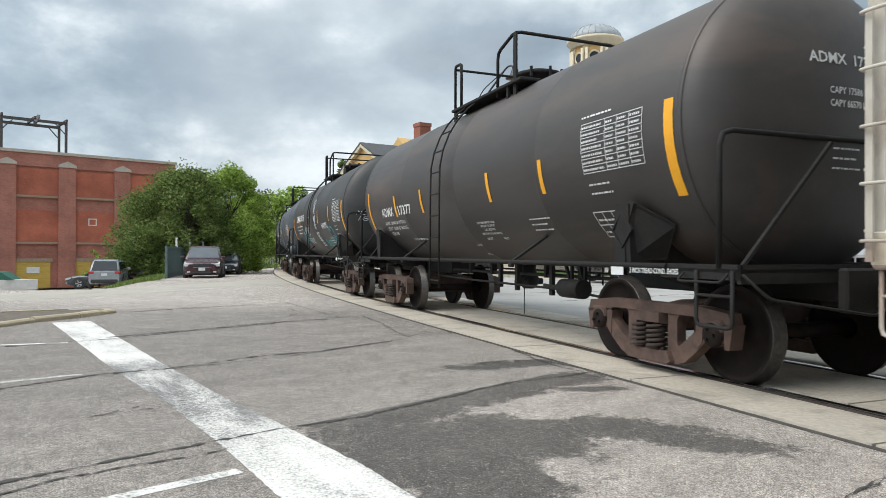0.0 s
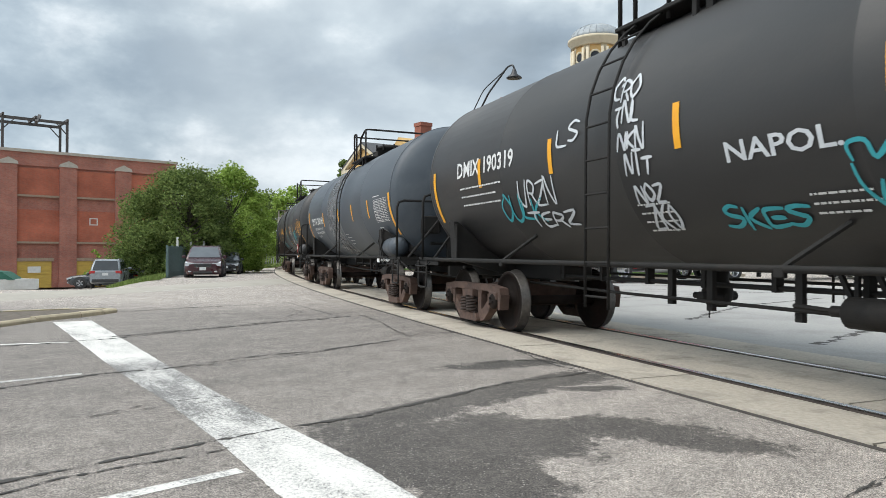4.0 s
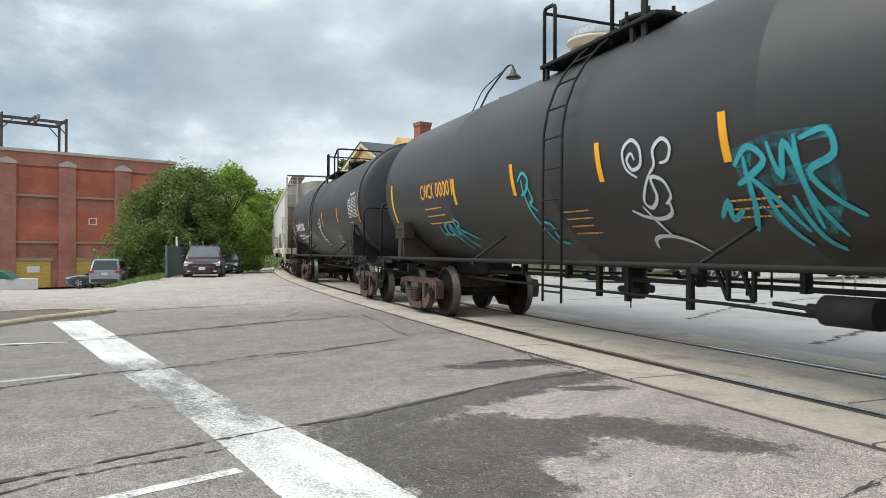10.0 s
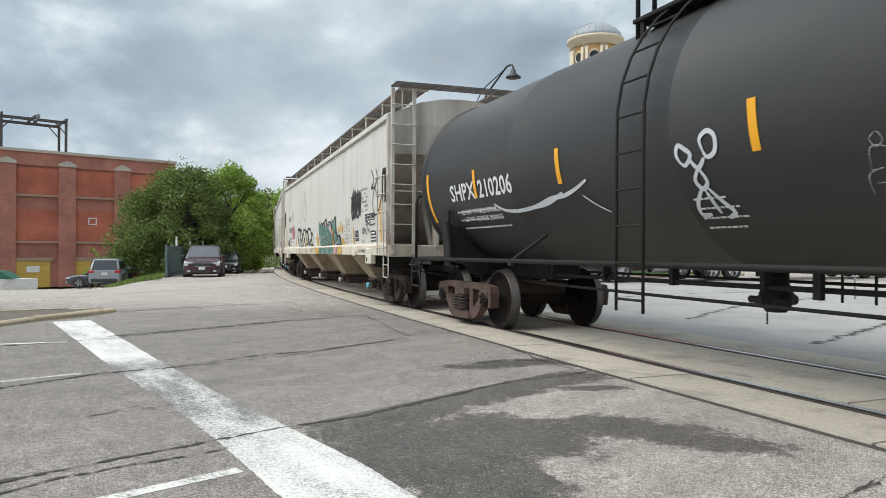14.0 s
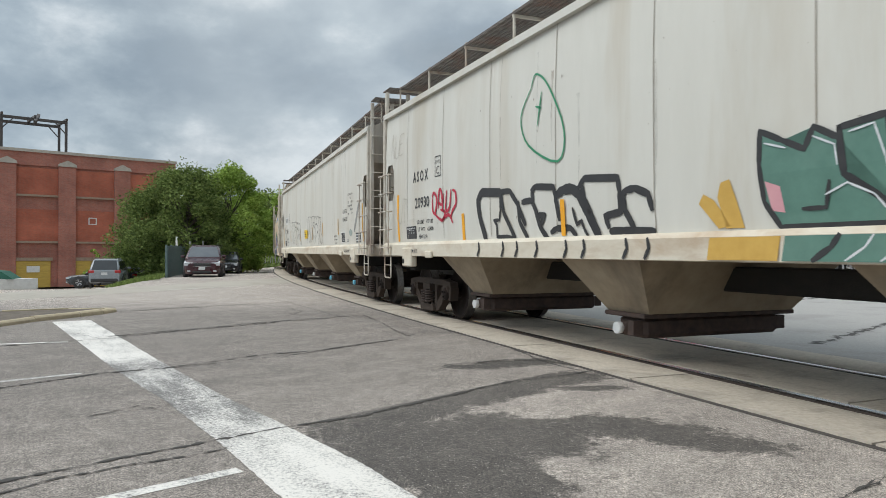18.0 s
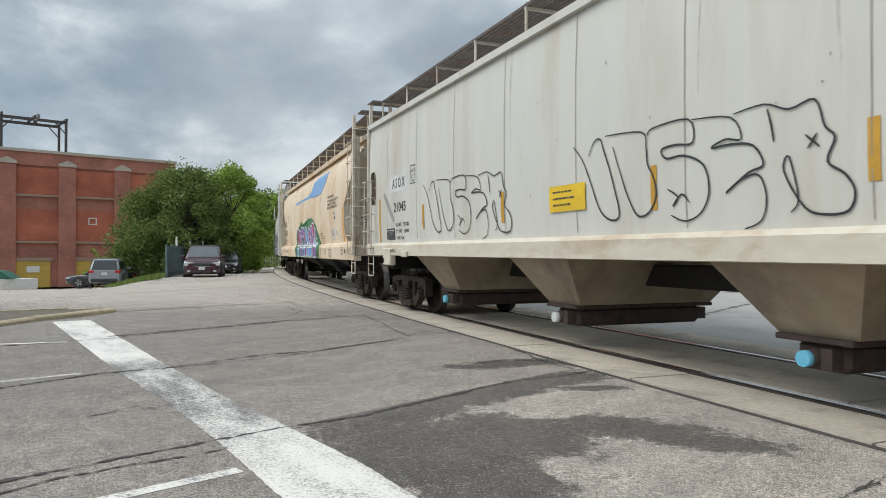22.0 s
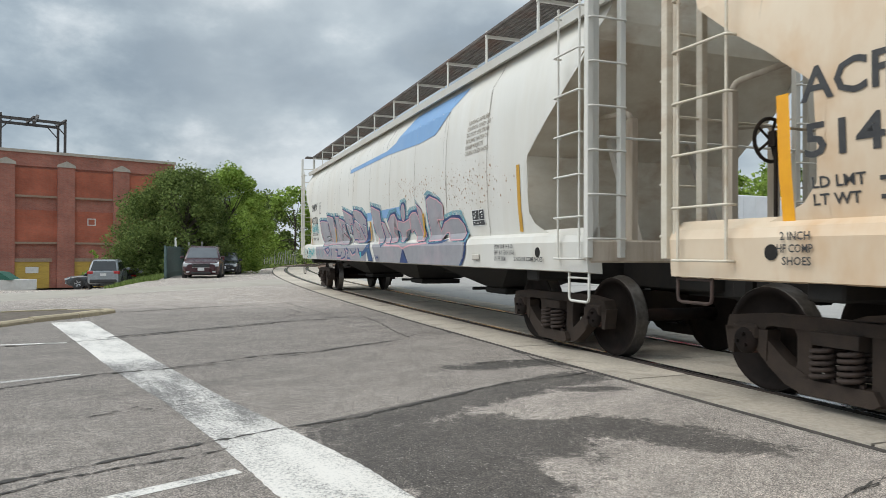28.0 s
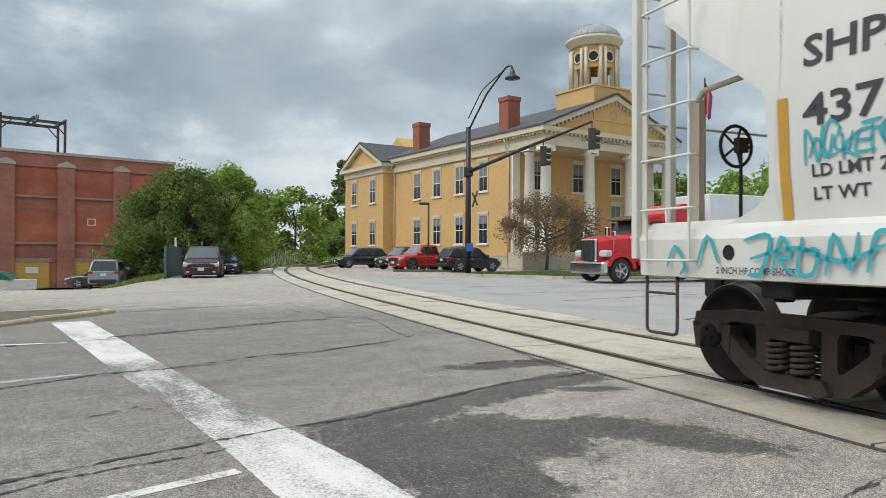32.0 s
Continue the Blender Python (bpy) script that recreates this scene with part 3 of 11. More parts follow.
def railway():
    bm = bm_new()
    strip(bm, -60, 62, -1.62, 1.64, -0.10, -0.022, 1.0)
    solo("track_bed", bm, GREASE, "dark dirty bed between crossing slabs and rails", "track bed", kind="structure")
    # the paler carriageway on the far side of the line
    bm = bm_new()
    strip(bm, -45, 34, -1.64 - 16.0, -1.64, -0.10, -0.0255, 1.5)
    solo("road", bm, mat("pale_worn_asphalt", (0.40, 0.385, 0.36), (0.30, 0.29, 0.272), rough=0.85, scale=30, c=(0.19, 0.182, 0.172), cscale=0.55, camt=0.6, bump=0.3, bscale=80), "pale worn asphalt carriageway beyond the rails", "road", kind="structure")
    for sg, nm in ((1, "near"), (-1, "far")):
        bm = bm_new()
        strip(bm, -60, 190, sg * 0.7175 if sg > 0 else -0.7895, sg * 0.7895 if sg > 0 else -0.7175, -0.09, 0.0, 1.0)
        solo("rail", bm, RAIL_STEEL, "polished steel rail set in the street", "rail", group="rails of the line", kind="structure")
        bm = bm_new()
        strip(bm, -60, 190, sg * 0.80 if sg > 0 else -0.87, sg * 0.87 if sg > 0 else -0.80, -0.12, -0.010, 1.0)
        solo("rail_flange_strip", bm, RAIL_RUST, "rusty strip along the rail", "rail", kind="structure")
    # concrete slabs: a row outside each rail and one between
    tr = thing("crossing_slabs", "pale concrete slabs along the street railway", "paving", kind="structure")
    rng = random.Random(11)
    for l0, l1, ph in ((0.885, 1.60, 0.0), (-0.645, 0.645, 0.9), (-1.60, -0.885, 0.4)):
        s = -20 + ph
        while s < 60:
            L = 2.45
            bm = bm_new()
            dz = rng.uniform(-0.006, 0.002)
            strip(bm, s + 0.012, s + L - 0.012, l0 + rng.uniform(0, 0.012), l1 - rng.uniform(0, 0.012), -0.10, -0.006 + dz, 1.2)
            part("slab", bm, CONCRETE, tr)
            s += L
    # open track beyond the street: ballast and sleepers
    bm = bm_new()
    strip(bm, 60, 190, -2.0, 2.0, -0.2, -0.06, 2.0)
    solo("ballast", bm, mat("ballast_rusty", (0.22, 0.14, 0.10), (0.12, 0.09, 0.07), rough=0.95, scale=14, bump=0.6, bscale=30), "rusty brown ballast under the open track", "ballast", kind="structure")
    bm = bm_new()
    for i in range(200):
        s = 60.3 + i * 0.6
        strip(bm, s, s + 0.22, -1.3, 1.3, -0.12, -0.045, 1)
    solo("sleepers", bm, mat("sleeper_wood", (0.09, 0.065, 0.05), (0.05, 0.04, 0.03), rough=0.9, scale=9), "dark timber sleepers under the open track", "sleepers", kind="stuff")


railway()


def turf(name, poly, n, h, label, seed, zf=0.0, hump=0.08):
    """A grass plot: a low mound with many blades."""
    rng = random.Random(seed)
    bm = bm_new()
    prism(bm, poly, -0.06, hump, "z")
    base = solo(name, bm, SOIL, label, "lawn", kind="structure")
    xs, ys = [p[0] for p in poly], [p[1] for p in poly]
    V, F = [], []

    def inside(x, y):
        k = False
        for (x0, y0), (x1, y1) in zip(poly, poly[1:] + poly[:1]):
            if (y0 > y) != (y1 > y) and x < (x1 - x0) * (y - y0) / (y1 - y0) + x0:
                k = not k
        return k
    while len(F) < n:
        x, y = rng.uniform(min(xs), max(xs)), rng.uniform(min(ys), max(ys))
        if not inside(x, y):
            continue
        a, w, hh = rng.uniform(0, 6.28), rng.uniform(0.02, 0.05), h * rng.uniform(0.5, 1.3)
        dx, dy = math.cos(a) * w, math.sin(a) * w
        i = len(V)
        V += [(x - dx, y - dy, hump - 0.01), (x + dx, y + dy, hump - 0.01), (x + rng.uniform(-0.06, 0.06), y + rng.uniform(-0.06, 0.06), hump + hh)]
        F.append((i, i + 1, i + 2))
    me = bpy.data.meshes.new("grass")
    me.from_pydata(V, [], F)
    me.materials.append(GRASS_M)
    tagged(new("grass", me), "short green mown grass", "grass", kind="stuff")
    return base
# ---- city hall ----
OCHRE = mat("ochre_painted_brick", (0.60, 0.385, 0.150), (0.53, 0.335, 0.128), rough=0.8, scale=3, c=(0.42, 0.28, 0.14), cscale=0.35, camt=0.3, bump=0.12, bscale=30)
TRIM = mat("cream_trim_paint", (0.62, 0.54, 0.39), (0.54, 0.46, 0.33), rough=0.7, scale=3, c=(0.42, 0.36, 0.27), cscale=0.8, camt=0.3)
COLUMN = mat("white_column_paint", (0.76, 0.72, 0.62), (0.68, 0.63, 0.53), rough=0.65, scale=2, c=(0.5, 0.46, 0.38), cscale=0.7, camt=0.25)
SLATE = mat("slate_roof", (0.085, 0.085, 0.088), (0.055, 0.055, 0.058), rough=0.75, scale=10, stretch=(1, 1, 5), c=(0.12, 0.115, 0.11), cscale=0.6, bump=0.3, bscale=14)
CHIMNEY = mat("chimney_red_brick", (0.33, 0.115, 0.07), (0.24, 0.08, 0.05), rough=0.85, scale=12, c=(0.12, 0.06, 0.05), cscale=1.2, bump=0.3)
DOME = mat("dome_painted_metal", (0.33, 0.355, 0.37), (0.26, 0.28, 0.29), rough=0.5, scale=4, c=(0.48, 0.47, 0.42), cscale=1.5)
GLASS = mat("window_glass_dark", (0.018, 0.02, 0.024), (0.04, 0.043, 0.047), rough=0.1, scale=1.0, spec=0.25)
STONE = mat("foundation_stone", (0.52, 0.46, 0.35), (0.42, 0.37, 0.28), rough=0.85, scale=5, c=(0.22, 0.2, 0.17), cscale=1.0, bump=0.25)
BLIND = mat("window_blind", (0.20, 0.20, 0.19), (0.15, 0.15, 0.145), rough=0.8, scale=3, stretch=(1, 1, 20))


def sash_window(parent, m, w, h, blind=0.0):
    """A sash window in the plane y = 0 of the pose, proud towards -y: frame, sill, lintel, two-over-two panes."""
    bm = bm_new()
    t = 0.10
    for x0, x1, z0, z1 in ((-w / 2 - t, -w / 2, 0, h), (w / 2, w / 2 + t, 0, h), (-w / 2 - t, w / 2 + t, h, h + t)):
        box(bm, x0, x1, -0.07, 0.05, z0, z1, m)
    win = part("window", bm, TRIM, parent)
    bm = bm_new()
    box(bm, -w / 2 - 0.18, w / 2 + 0.18, -0.14, 0.05, -0.14, 0.0, m)
    part("window_sill", bm, COLUMN, win)
    bm = bm_new()
    box(bm, -w / 2 - 0.16, w / 2 + 0.16, -0.09, 0.05, h + t, h + t + 0.2, m)
    part("lintel", bm, TRIM, win)
    bm = bm_new()
    box(bm, -w / 2, w / 2, -0.035, 0.0, h / 2 - 0.035, h / 2 + 0.035, m)
    box(bm, -0.016, 0.016, -0.03, 0.0, 0, h, m)
    for k in (-1, 1):
        box(bm, *sorted((k * w / 2, k * (w / 2 - 0.045))), -0.032, 0.0, 0, h, m)
    for z in (0.0, h - 0.05):
        box(bm, -w / 2 + 0.045, w / 2 - 0.045, -0.031, 0.0, z, z + 0.05, m)
    part("sash", bm, COLUMN, win)
    bm = bm_new()
    box(bm, -w / 2, w / 2, -0.012, 0.004, 0, h, m)
    part("pane", bm, GLASS, win)
    if blind:
        bm = bm_new()
        box(bm, -w / 2 + 0.03, w / 2 - 0.03, -0.016, -0.0125, h * (1 - blind), h, m)
        part("blind", bm, BLIND, win)


def city_hall():
    U, Vv = Vector((math.cos(radians(33)), math.sin(radians(33)), 0)), Vector((-math.sin(radians(33)), math.cos(radians(33)), 0))
    M = Matrix(((U.x, Vv.x, 0, 7.24), (U.y, Vv.y, 0, 51.0), (0, 0, 1, 0), (0, 0, 0, 1)))
    b = thing("city_hall", "ochre painted brick city hall with white columns and a domed cupola", "building", M)
    W, k0, k1 = 15.4, 4.36, 24.0
    wz = 9.3
    # walls: side, porch back, far side, rear
    bm = bm_new()
    box(bm, 0.6, 0.9, k0, k1, 0, wz)
    part("side_wall", bm, OCHRE, b)
    bm = bm_new()
    box(bm, W - 0.9, W - 0.6, k0, k1, 0, wz)
    part("side_wall", bm, OCHRE, b)
    bm = bm_new()
    box(bm, 0.9, W - 0.9, k0, k0 + 0.3, 0, wz)
    part("porch_wall", bm, OCHRE, b)
    bm = bm_new()
    box(bm, 0.9, W - 0.9, k1 - 0.3, k1, 0, wz)
    part("rear_wall", bm, OCHRE, b)
    bm = bm_new()
    box(bm, 0.52, 0.6, k0, k1, 0, 0.95)
    box(bm, 0.48, 0.6, k0, k1, 0.95, 1.06)
    part("foundation", bm, STONE, b)
    bm = bm_new()
    box(bm, 0.3, W - 0.3, -0.1, k0, 0, 1.3)
    part("porch_floor", bm, STONE, b)
    bm = bm_new()
    for i in range(7):
        box(bm, 3.0, W - 3.0, -0.1 - 0.32 * (7 - i), -0.1 - 0.32 * (6 - i), 0, 0.18 * i + 0.02)
    part("steps", bm, STONE, b)
    # entablature round the eaves
    for nm, (z0, z1), o in (("architrave", (wz - 0.05, wz + 0.45), 0.42), ("frieze", (wz + 0.45, wz + 0.95), 0.50), ("cornice", (wz + 0.95, wz + 1.3), 0.05)):
        bm = bm_new()
        box(bm, o, W - o, 0.3 if o > 0.1 else 0.0, k1 + 0.2, z0, z1)
        part(nm, bm, TRIM, b)
    # rainwater pipes down the side wall
    for y in (k0 + 0.35, k1 - 0.9):
        bm = bm_new()
        bent(bm, ((0.12, y, wz + 0.9), (0.2, y, wz + 0.35), (0.5, y, wz - 0.35), (0.5, y, 0.5)), 0.055, 8, 0.12)
        part("downspout", bm, TRIM, b)
    bm = bm_new()
    for i in range(60):
        y = 0.4 + i * 0.4
        if y < k1:
            box(bm, 0.16, 0.5, y, y + 0.16, wz + 0.78, wz + 0.95)
    for i in range(36):
        box(bm, 0.4 + i * 0.41, 0.56 + i * 0.41, 0.04, 0.3, wz + 0.78, wz + 0.95)
    d = part("dentil_course", bm, TRIM, b)
    d["kind"] = "stuff"
    # sign on the frieze
    bm = bm_new()
    write(bm, lambda x, z, off: Vector((x, 0.3 - off, z)), "CANANDAIGUA CITY HALL", 4.1, wz + 0.50, 0.42, 0.02, fit=7.2)
    part("sign_lettering", bm, BLACK_MARK, b, "dark capital letters on the frieze")
    # columns
    prof = ((0.55, 1.3), (0.55, 1.5), (0.44, 1.56), (0.43, 4.0), (0.36, 8.75), (0.42, 8.8), (0.42, 8.9), (0.36, 8.95))
    for x in (0.95, 5.45, 9.95, 14.45):
        bm = bm_new()
        lathe(bm, prof, 24, Matrix.Translation((x, 0.75, 0)))
        box(bm, x - 0.5, x + 0.5, 0.25, 1.25, 9.0, 9.26)
        for s in (-1, 1):
            rod(bm, (x + s * 0.42, 0.3, 8.98), (x + s * 0.42, 1.2, 8.98), 0.17, 12)
        part("column", bm, COLUMN, b)
    for x in (0.95, 14.45):
        bm = bm_new()
        lathe(bm, prof, 24, Matrix.Translation((x, 2.6, 0)))
        box(bm, x - 0.5, x + 0.5, 2.1, 3.1, 9.0, 9.26)
        part("column", bm, COLUMN, b)
        bm = bm_new()
        box(bm, x - 0.35, x + 0.35, k0 - 0.15, k0, 1.3, 9.26)
        part("pilaster", bm, COLUMN, b)
    # roof: gable with its ridge along the building
    zr, za = wz + 1.3, 13.75
    mid = W / 2
    for x0, sg in ((0.0, 1), (W, -1)):
        bm = bm_new()
        vs = [bm.verts.new(p) for p in ((x0, -0.1, zr), (mid, -0.1, za), (mid, k1 + 0.4, za), (x0, k1 + 0.4, zr), (x0, -0.1, zr + 0.16), (mid, -0.1, za + 0.16), (mid, k1 + 0.4, za + 0.16), (x0, k1 + 0.4, zr + 0.16))]
        for f in ((0, 1, 2, 3), (7, 6, 5, 4), (0, 4, 5, 1), (1, 5, 6, 2), (2, 6, 7, 3), (3, 7, 4, 0)):
            bm.faces.new([vs[i] for i in f])
        part("roof", bm, SLATE, b, "dark grey slate roof slope")
    bm = bm_new()
    prism(bm, ((0.7, zr), (W - 0.7, zr), (mid, za - 0.35)), 0.45, 0.75)
    part("pediment", bm, OCHRE, b)
    for a, c in (((0.0, zr + 0.02), (mid, za)), ((W, zr + 0.02), (mid, za))):
        bm = bm_new()
        dx = 1 if a[0] < c[0] else -1
        prism(bm, (a, c, (c[0], c[1] - 0.45), (a[0] + dx * 0.9, a[1])), 0.0, 0.5)
        for i in range(18):
            t = (i + 1.4) / 19
            x, z = a[0] + (c[0] - a[0]) * t, a[1] + (c[1] - a[1]) * t
            box(bm, x - 0.08, x + 0.08, 0.25, 0.5, z - 0.64, z - 0.4)
        part("raking_cornice", bm, TRIM, b)
    bm = bm_new()
    lathe(bm, ((0.42, 0.0), (0.42, 0.1), (0.30, 0.1), (0.30, 0.0)), 20, Matrix.Translation((mid, 0.5, zr + 1.55)) @ Matrix.Rotation(math.pi / 2, 4, "X"))
    part("oculus_frame", bm, TRIM, b)
    bm = bm_new()
    rod(bm, (mid, 0.42, zr + 1.55), (mid, 0.6, zr + 1.55), 0.30, 16)
    part("oculus_pane", bm, GLASS, b)
    # side windows, two storeys
    T = Matrix.Rotation(-math.pi / 2, 4, "Z")
    for i, k in enumerate((8.1, 11.6, 15.26, 18.77, 22.2)):
        if i == 4:
            continue
        for z, h, bl in ((2.0, 2.35, 0.3), (6.35, 2.4, 0.5)):
            sash_window(b, Matrix.Translation((0.6, k, z)) @ T, 1.2, h, bl)
    for x in (3.2, 7.7, 12.2):
        for z, h in ((2.4, 3.0), (6.3, 2.4)):
            if x == 7.7 and z < 3:
                bm = bm_new()
                box(bm, x - 0.9, x + 0.9, k0 - 0.06, k0, 1.3, 4.6)
                part("front_door", bm, mat("door_dark_wood", (0.12, 0.07, 0.045), rough=0.5), b)
                continue
            sash_window(b, Matrix.Translation((x, k0, z)), 1.2, h, 0.4)
    # downspouts
    for k in (k0 + 0.25, k1 - 0.35):
        bm = bm_new()
        bent(bm, ((0.35, k, wz + 0.9), (0.35, k, wz + 0.3), (0.50, k, wz - 0.4), (0.50, k, 0.2)), 0.06, 8)
        part("downspout", bm, TRIM, b)
    # chimneys
    for k, x in ((5.6, 0.75), (19.3, 0.75)):
        bm = bm_new()
        box(bm, x, x + 1.2, k - 0.6, k + 0.6, 9.5, 13.4)
        box(bm, x - 0.06, x + 1.26, k - 0.66, k + 0.66, 13.4, 13.75)
        part("chimney", bm, CHIMNEY, b)
    # the rear wing, standing proud of the side wall under its own gable
    ww0, ww1, wx = 23.6, 32.5, -0.5
    bm = bm_new()
    box(bm, wx, wx + 0.3, ww0, ww1, 0, wz)
    box(bm, wx + 0.3, 15.5, ww0, ww0 + 0.3, 0, wz)
    box(bm, wx + 0.3, 15.5, ww1 - 0.3, ww1, 0, wz)
    wing = part("rear_wing", bm, OCHRE, b)
    bm = bm_new()
    box(bm, wx - 0.08, wx, ww0 - 0.08, ww1, 0, 1.0)
    part("wing_foundation", bm, STONE, wing)
    bm = bm_new()
    box(bm, wx - 0.12, 15.6, ww0 - 0.12, ww1 + 0.12, wz, wz + 0.6)
    box(bm, wx - 0.5, 15.9, ww0 - 0.5, ww1 + 0.5, wz + 0.6, wz + 0.95)
    part("wing_cornice", bm, TRIM, wing)
    km, zz0, zz1 = (ww0 + ww1) / 2, wz + 0.95, 12.75
    for a, c in ((ww0 - 0.55, km), (ww1 + 0.55, km)):
        bm = bm_new()
        vs = [bm.verts.new(p) for p in ((wx - 0.55, a, zz0), (wx - 0.55, c, zz1), (16, c, zz1), (16, a, zz0), (wx - 0.55, a, zz0 + 0.15), (wx - 0.55, c, zz1 + 0.15), (16, c, zz1 + 0.15), (16, a, zz0 + 0.15))]
        for f in ((0, 1, 2, 3), (7, 6, 5, 4), (0, 4, 5, 1), (1, 5, 6, 2), (2, 6, 7, 3), (3, 7, 4, 0)):
            bm.faces.new([vs[i] for i in f])
        part("wing_roof", bm, SLATE, wing)
        bm = bm_new()
        s = 1 if c > a else -1
        prism(bm, ((a, zz0), (c, zz1), (c, zz1 - 0.4), (a + s * 0.8, zz0)), wx - 0.5, wx - 0.1, "x")
        part("wing_raking_cornice", bm, TRIM, wing)
    bm = bm_new()
    prism(bm, ((ww0, zz0), (ww1, zz0), (km, zz1 - 0.2)), wx - 0.06, wx + 0.2, "x")
    part("wing_pediment", bm, OCHRE, wing)
    for k in (25.9, 30.2):
        for z, h in ((2.0, 2.35), (6.35, 2.4)):
            sash_window(b, Matrix.Translation((wx, k, z)) @ T, 1.2, h, 0.4)
    bm = bm_new()
    prism(bm, ((28.0, 12.4), (33.5, 12.4), (30.7, 14.3)), 5.0, 9.0, "x")
    part("rear_gable", bm, OCHRE, b)
    # cupola
    cx, cy = mid, 2.5
    Mc = Matrix.Translation((cx, cy, -0.62))
    bm = bm_new()
    box(bm, cx - 2.15, cx + 2.15, cy - 2.1, cy + 2.2, 11.6, 14.3)
    box(bm, cx - 2.25, cx + 2.25, cy - 2.2, cy + 2.3, 14.3, 14.45)
    cu = part("cupola", bm, OCHRE, b)
    bm = bm_new()
    lathe(bm, ((2.02, 14.45), (2.02, 14.9), (1.9, 14.95), (1.9, 15.05)), 24, Mc)
    part("cupola_base", bm, OCHRE, cu)
    for i in range(8):
        w = i * math.pi / 4 + radians(20)
        c, s = math.cos(w), math.sin(w)
        R3 = Mc @ Matrix.Rotation(w, 4, "Z")
        bm = bm_new()
        box(bm, 1.45, 1.80, -0.26, 0.26, 15.05, 18.5, R3)
        for q in (-0.2, 0.2):
            p0, p1 = R3 @ Vector((1.98, q, 15.05)), R3 @ Vector((1.98, q, 18.2))
            rod(bm, p0, p1, 0.13, 8)
        part("cupola_pier", bm, TRIM, cu)
        R4 = Mc @ Matrix.Rotation(w + math.pi / 8, 4, "Z")
        bm = bm_new()
        box(bm, 1.5, 1.72, -0.55, 0.55, 16.7, 18.5, R4)
        part("cupola_panel", bm, OCHRE, cu)
        bm = bm_new()
        lathe(bm, ((0.50, 0.0), (0.50, 0.08), (0.36, 0.08), (0.36, 0.0)), 16, R4 @ Matrix.Translation((1.72, 0, 17.55)) @ Matrix.Rotation(math.pi / 2, 4, "Y"))
        part("round_window", bm, TRIM, cu)
        bm = bm_new()
        p0, p1 = R4 @ Vector((1.70, 0, 17.55)), R4 @ Vector((1.74, 0, 17.55))
        rod(bm, p0, p1, 0.37, 14)
        part("round_pane", bm, GLASS, cu)
    bm = bm_new()
    lathe(bm, ((1.95, 18.45), (2.05, 18.5), (2.05, 18.8), (2.30, 18.95), (2.30, 19.15), (2.05, 19.2)), 32, Mc)
    part("cupola_cornice", bm, TRIM, cu)
    bm = bm_new()
    lathe(bm, [(2.12 * math.cos(a) + 0.01, 19.15 + 1.3 * math.sin(a)) for a in np.linspace(0, math.pi / 2 * 0.98, 9)], 24, Mc)
    part("dome", bm, DOME, cu, "ribbed grey metal dome")
    for i in range(24):
        bm = bm_new()
        w = i * math.pi / 12
        pts = [Mc @ Vector(((2.14 * math.cos(a)) * math.cos(w), (2.14 * math.cos(a)) * math.sin(w), 19.15 + 1.32 * math.sin(a))) for a in np.linspace(0, 1.5, 6)]
        pipe(bm, pts, 0.03, 4)
        part("dome_rib", bm, DOME, b)


# ---- brick warehouse ----
def brick_wall_mat(name, a, b, mortar):
    m = bpy.data.materials.new(name)
    m.use_nodes = True
    add, link = nodes_of(m.node_tree)
    p = m.node_tree.nodes["Principled BSDF"]
    tc = add("ShaderNodeTexCoord")
    mp = add("ShaderNodeMapping")
    mp.inputs["Rotation"].default_value = (math.pi / 2, 0, 0)
    link(tc.outputs["Object"], mp.inputs["Vector"])
    br = add("ShaderNodeTexBrick", Color1=(*a, 1), Color2=(*b, 1), Mortar=(*mortar, 1), Scale=1.0)
    br.inputs["Brick Width"].default_value, br.inputs["Row Height"].default_value, br.inputs["Mortar Size"].default_value = 0.215, 0.075, 0.008
    link(mp.outputs[0], br.inputs["Vector"])
    n = add("ShaderNodeTexNoise", Scale=0.5, Detail=6.0, Roughness=0.6)
    link(tc.outputs["Object"], n.inputs["Vector"])
    r = add("ShaderNodeMapRange")
    r.inputs["From Min"].default_value, r.inputs["From Max"].default_value, r.inputs["To Min"].default_value, r.inputs["To Max"].default_value = 0.3, 0.7, 0.7, 1.2
    link(n.outputs["Fac"], r.inputs["Value"])
    vm = add("ShaderNodeVectorMath")
    vm.operation = "SCALE"
    link(br.outputs["Color"], vm.inputs[0])
    link(r.outputs[0], vm.inputs["Scale"])
    link(vm.outputs[0], p.inputs["Base Color"])
    p.inputs["Roughness"].default_value = 0.9
    bp = add("ShaderNodeBump", Strength=0.4, Distance=0.01)
    link(br.outputs["Fac"], bp.inputs["Height"])
    bp.invert = True
    link(bp.outputs[0], p.inputs["Normal"])
    return m


BRICKWALL = brick_wall_mat("warehouse_brick", (0.40, 0.145, 0.102), (0.32, 0.113, 0.081), (0.31, 0.19, 0.15))
BRICKPANEL = brick_wall_mat("warehouse_infill_brick", (0.45, 0.122, 0.068), (0.39, 0.105, 0.06), (0.32, 0.135, 0.09))
CAPSTONE = mat("pilaster_capstone", (0.46, 0.41, 0.35), (0.36, 0.32, 0.27), rough=0.85, scale=4)
SILLSTONE = mat("warehouse_sill_stone", (0.33, 0.24, 0.17), (0.25, 0.18, 0.13), rough=0.85, scale=4)
DOORYELLOW = mat("garage_door_yellow", (0.55, 0.37, 0.07), (0.46, 0.30, 0.06), rough=0.6, scale=2, stretch=(1, 1, 6), c=(0.25, 0.17, 0.05), cscale=1.0)
